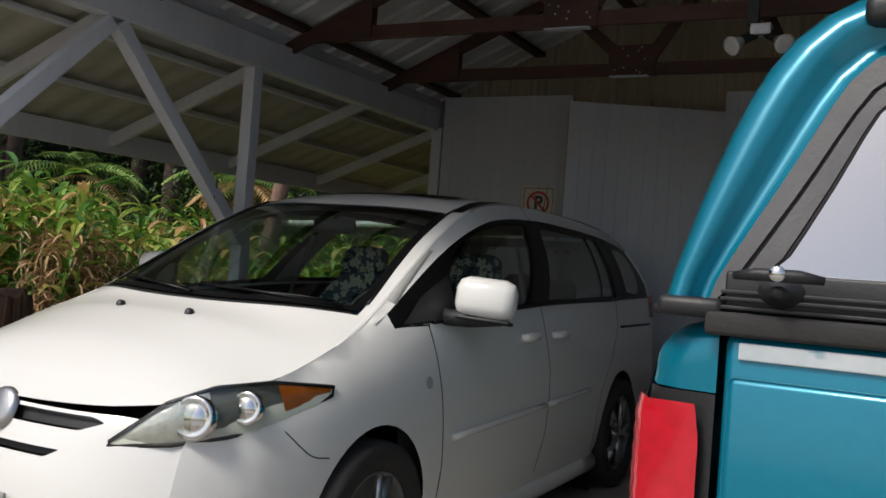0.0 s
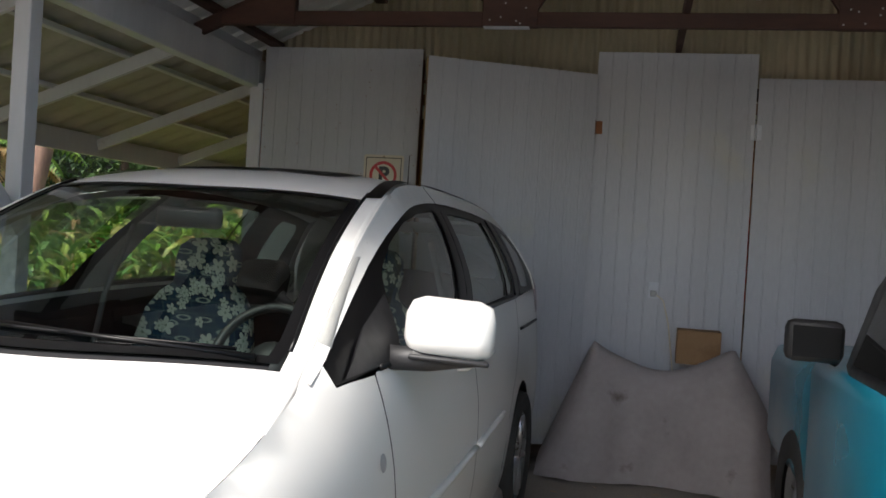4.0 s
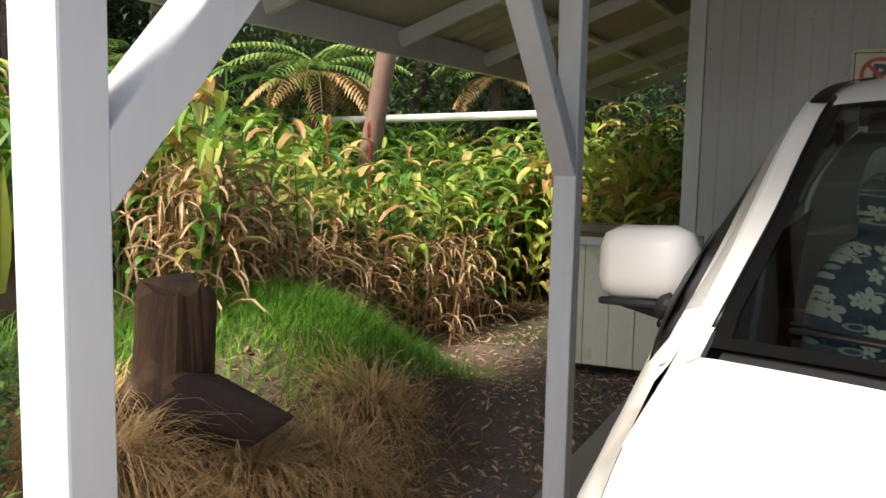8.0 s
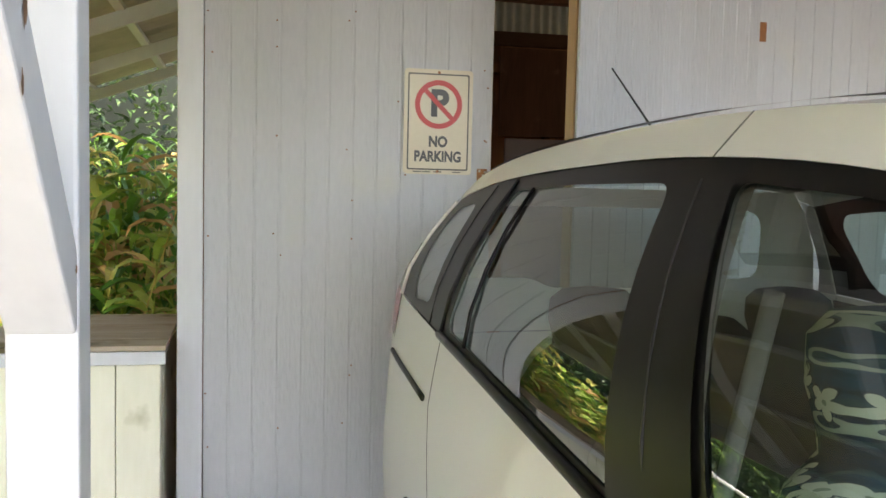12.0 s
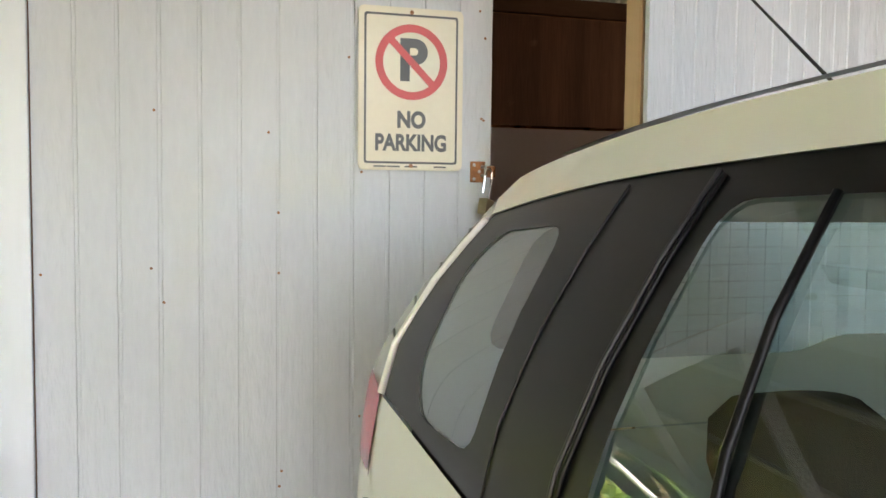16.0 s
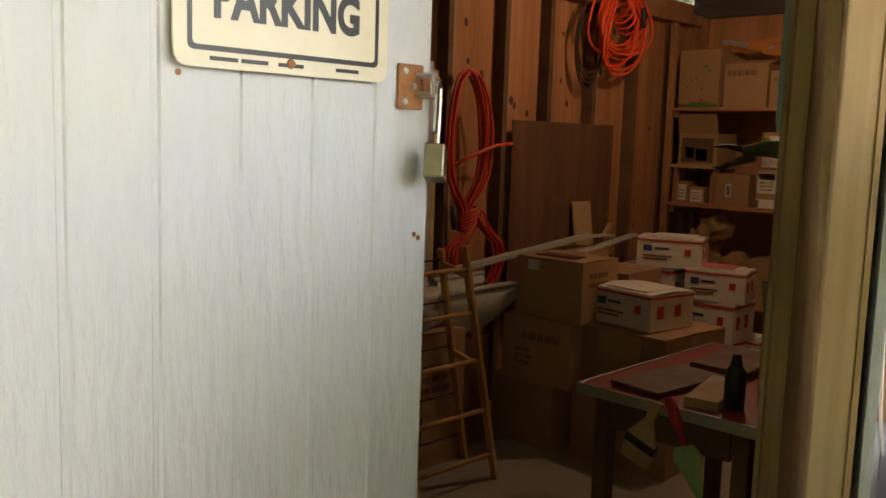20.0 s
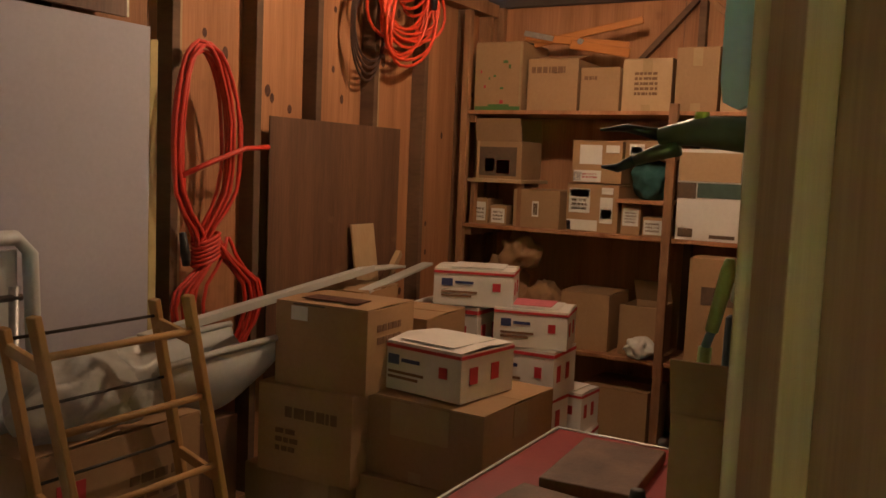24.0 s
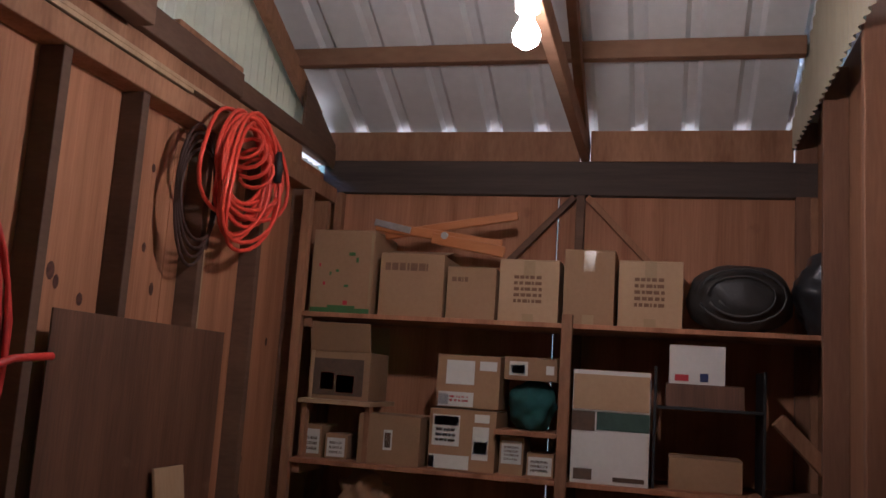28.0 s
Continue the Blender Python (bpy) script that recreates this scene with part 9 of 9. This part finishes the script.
lad = thing("folding_rack", "honey coloured wooden folding drying rack standing open", "rack")
FL, FR = ((2.58, 1.60, 1.06), (2.80, 1.58, 0.0)), ((3.045, 1.60, 1.06), (3.28, 1.58, 0.0))
BL, BR = ((2.64, 1.80, 1.0), (2.86, 1.84, 0.0)), ((3.11, 1.80, 1.02), (3.36, 1.84, 0.0))
for p, q in (FL, FR, BL, BR):
    part("rail", beam(p, q, 0.022, 0.034, 0.004, up=(0, 1, 0)), M_honey, lad)


def mixp(pq, z):
    p, q = Vector(pq[0]), Vector(pq[1])
    return p + (q - p) * ((p.z - z) / (p.z - q.z))


for z in (0.96, 0.77, 0.56, 0.33, 0.12):
    part("rung", tube([mixp(FL, z), mixp(FR, z)], 0.010, 8), M_honey, lad, smooth=True)
    part("rod", tube([mixp(BL, z + 0.01), mixp(BR, z + 0.01)], 0.005, 6), M_wire, lad, smooth=True)
for z in (0.93, 0.52):
    part("arm", beam(mixp(FL, z), mixp(BL, z + 0.02), 0.018, 0.03, 0.003), M_honey, lad)
    part("arm", beam(mixp(FR, z), mixp(BR, z + 0.02), 0.018, 0.03, 0.003), M_honey, lad)
M_white_pl = surf("white_plastic", (0.50, 0.50, 0.47), (0.42, 0.42, 0.39), 4, 0.4, bump=0.03)
ft = thing("folded_table", "white plastic folding table stood on end", "table")
fr = [(2.42, 0.02), (2.42, 1.13), (2.45, 1.165), (2.88, 1.165), (2.925, 1.12), (2.97, 0.02)]
part("rim", tube([(x, 2.10, z + 0.02) for x, z in fr], 0.022, 10), M_white_pl, ft, smooth=True)
part("tabletop", box(2.44, 2.90, 2.12, 2.145, 0.02, 1.15, 0.006), M_white_pl, ft)
for x in (2.80, 2.86):
    part("leg", tube([(x, 2.08, 0.05), (x, 2.08, 1.05)], 0.014, 8), M_galv, ft, smooth=True)
part("crossbar", tube([(2.46, 2.075, 1.02), (2.88, 2.075, 1.02)], 0.010, 8), M_wire, ft, smooth=True)


def trough():
    """A half-round plastic tub, deep in the middle, with a thick rolled rim."""
    bm = bmesh.new()
    n, k = 28, 9
    rows = []
    for i in range(n + 1):
        s = i / n
        row = []
        for j in range(k):
            a = math.pi * j / (k - 1)
            d = 0.24 * math.sin(math.pi * min(1, max(0, 0.06 + 0.88 * s))) ** 0.6
            row.append(bm.verts.new((3.20 + 0.62 * s, 2.02 - 0.15 * math.cos(a), 0.80 - d * math.sin(a) - 0.02 * (1 - s))))
        rows.append(row)
    for a, b in zip(rows, rows[1:]):
        for j in range(k - 1):
            bm.faces.new((a[j], a[j + 1], b[j + 1], b[j]))
    return bm


tub = thing("plastic_trough", "white plastic trough slung below the gutter pieces", "trough")
tb = part("shell", trough(), M_white_pl, tub, smooth=True)
sol = tb.modifiers.new("wall", "SOLIDIFY")
sol.thickness = 0.006
for y in (1.87, 2.17):
    part("rim", tube([(3.20, y, 0.785), (3.5, y, 0.80), (3.82, y, 0.805)], 0.012, 8), M_white_pl, tub, smooth=True)
tagged(part("trough_stand", box(3.36, 3.62, 1.94, 2.12, 0.0, 0.545, 0.004), M_brown_ply), "dark box under the white trough", "box")
tagged(part("bent_gutter", tube([(3.80, 1.98, 0.0), (3.86, 1.96, 0.35), (3.93, 1.94, 0.62), (3.99, 1.95, 0.86)], [0.03, 0.028, 0.025, 0.02], 8), M_white_pl, smooth=True), "bent white plastic gutter piece standing up", "gutter")
gut = thing("gutter_length", "long white gutter strip lying on the cartons", "gutter")
part("channel", beam((3.22, 1.95, 0.872), (4.55, 2.06, 0.965), 0.09, 0.012, 0.004), M_white_pl, gut)
part("lip", beam((3.22, 1.905, 0.882), (4.55, 2.015, 0.975), 0.006, 0.028, 0.002), M_white_pl, gut)
part("end_piece", beam((4.56, 2.07, 0.965), (4.92, 2.13, 0.945), 0.085, 0.012, 0.004), M_white_pl, gut)
gut = thing("gutter_length", "second white gutter strip lying behind the cartons", "gutter")
part("channel", beam((4.35, 1.93, 0.90), (5.25, 2.16, 0.93), 0.06, 0.014, 0.004), M_white_pl, gut)
parcel("brown carton lying behind the stack", (4.45, 2.08, 0.0), (0.34, 0.32, 0.90), M_card, 8)
for c, s, k in (((2.95, 1.95, 0.30), (0.20, 0.10, 0.12), 61), ((3.18, 1.98, 0.31), (0.14, 0.10, 0.11), 63)):
    tagged(part("clear_bag", lumps(*s, k, 0.4), M_bag, smooth=True), "crumpled clear plastic bag on a low carton", "bag", "plastic bags").location = (c[0], c[1], 0.62)
parcel("brown printed carton behind the drying rack", (3.05, 1.98, 0.0), (0.62, 0.24, 0.62), M_card, 0, south=[(0.5, 0.56, 0.2, 0.4, M_ink_hollow), (0.15, 0.3, 0.7, 0.85, M_red_print)] + bars(0.55, 0.9, 0.55, 0.8, 3, M_pen, 33), west=[])

# ---- tools on the inside of the front wall ----
bs = thing("blue_hanging_tool", "light blue plastic rounded tool hanging on the wall", "tool")
part("blade", plate([(-0.030, 0.02), (-0.024, -0.01), (0.0, -0.022), (0.022, -0.012), (0.028, 0.02), (0.024, 0.60), (-0.026, 0.60)], 0.012, Matrix.Translation((2.60, 0.087, 1.552)) @ pose(0, 0, 0, 0, 0, 80), 0.003), M_blue_pl, bs)
part("rivet", lathe([(0.0, 0.003), (0.006, 0.002), (0.006, -0.01), (0.0, -0.01)], 10, pose(2.592, 0.08, 1.64, 0, -90)), M_china, bs)
M_olive = surf("olive_plastic", (0.075, 0.085, 0.04), (0.05, 0.06, 0.03), 10, 0.5, bump=0.2, fine=40)
M_lime2 = surf("lime_knob", (0.42, 0.48, 0.06), (0.36, 0.42, 0.05), 10, 0.4, bump=0.0)
lop = thing("garden_shears", "olive green garden shears sticking out from a wall holder", "shears")
part("upper_handle", tube([(2.60, 0.065, 1.495), (2.60, 0.14, 1.50), (2.60, 0.20, 1.492)], [0.026, 0.022, 0.012], 10), M_olive, lop, smooth=True)
part("lower_handle", tube([(2.60, 0.17, 1.478), (2.60, 0.21, 1.465), (2.60, 0.235, 1.455)], [0.014, 0.011, 0.008], 8), M_olive, lop, smooth=True)
part("upper_blade", tube([(2.60, 0.20, 1.495), (2.60, 0.25, 1.503), (2.60, 0.29, 1.50)], [0.009, 0.006, 0.002], 8), M_black, lop, smooth=True)
part("lower_blade", tube([(2.60, 0.235, 1.456), (2.60, 0.26, 1.444), (2.60, 0.285, 1.445)], [0.009, 0.007, 0.002], 8), M_black, lop, smooth=True)
part("knob", lathe([(0.0, 0.016), (0.010, 0.015), (0.012, 0.0), (0.0, 0.0)], 12, pose(2.60, 0.14, 1.512)), M_lime2, lop, smooth=True)
part("holder", box(2.575, 2.625, 0.035, 0.064, 1.44, 1.55, 0.004), M_galv, lop)
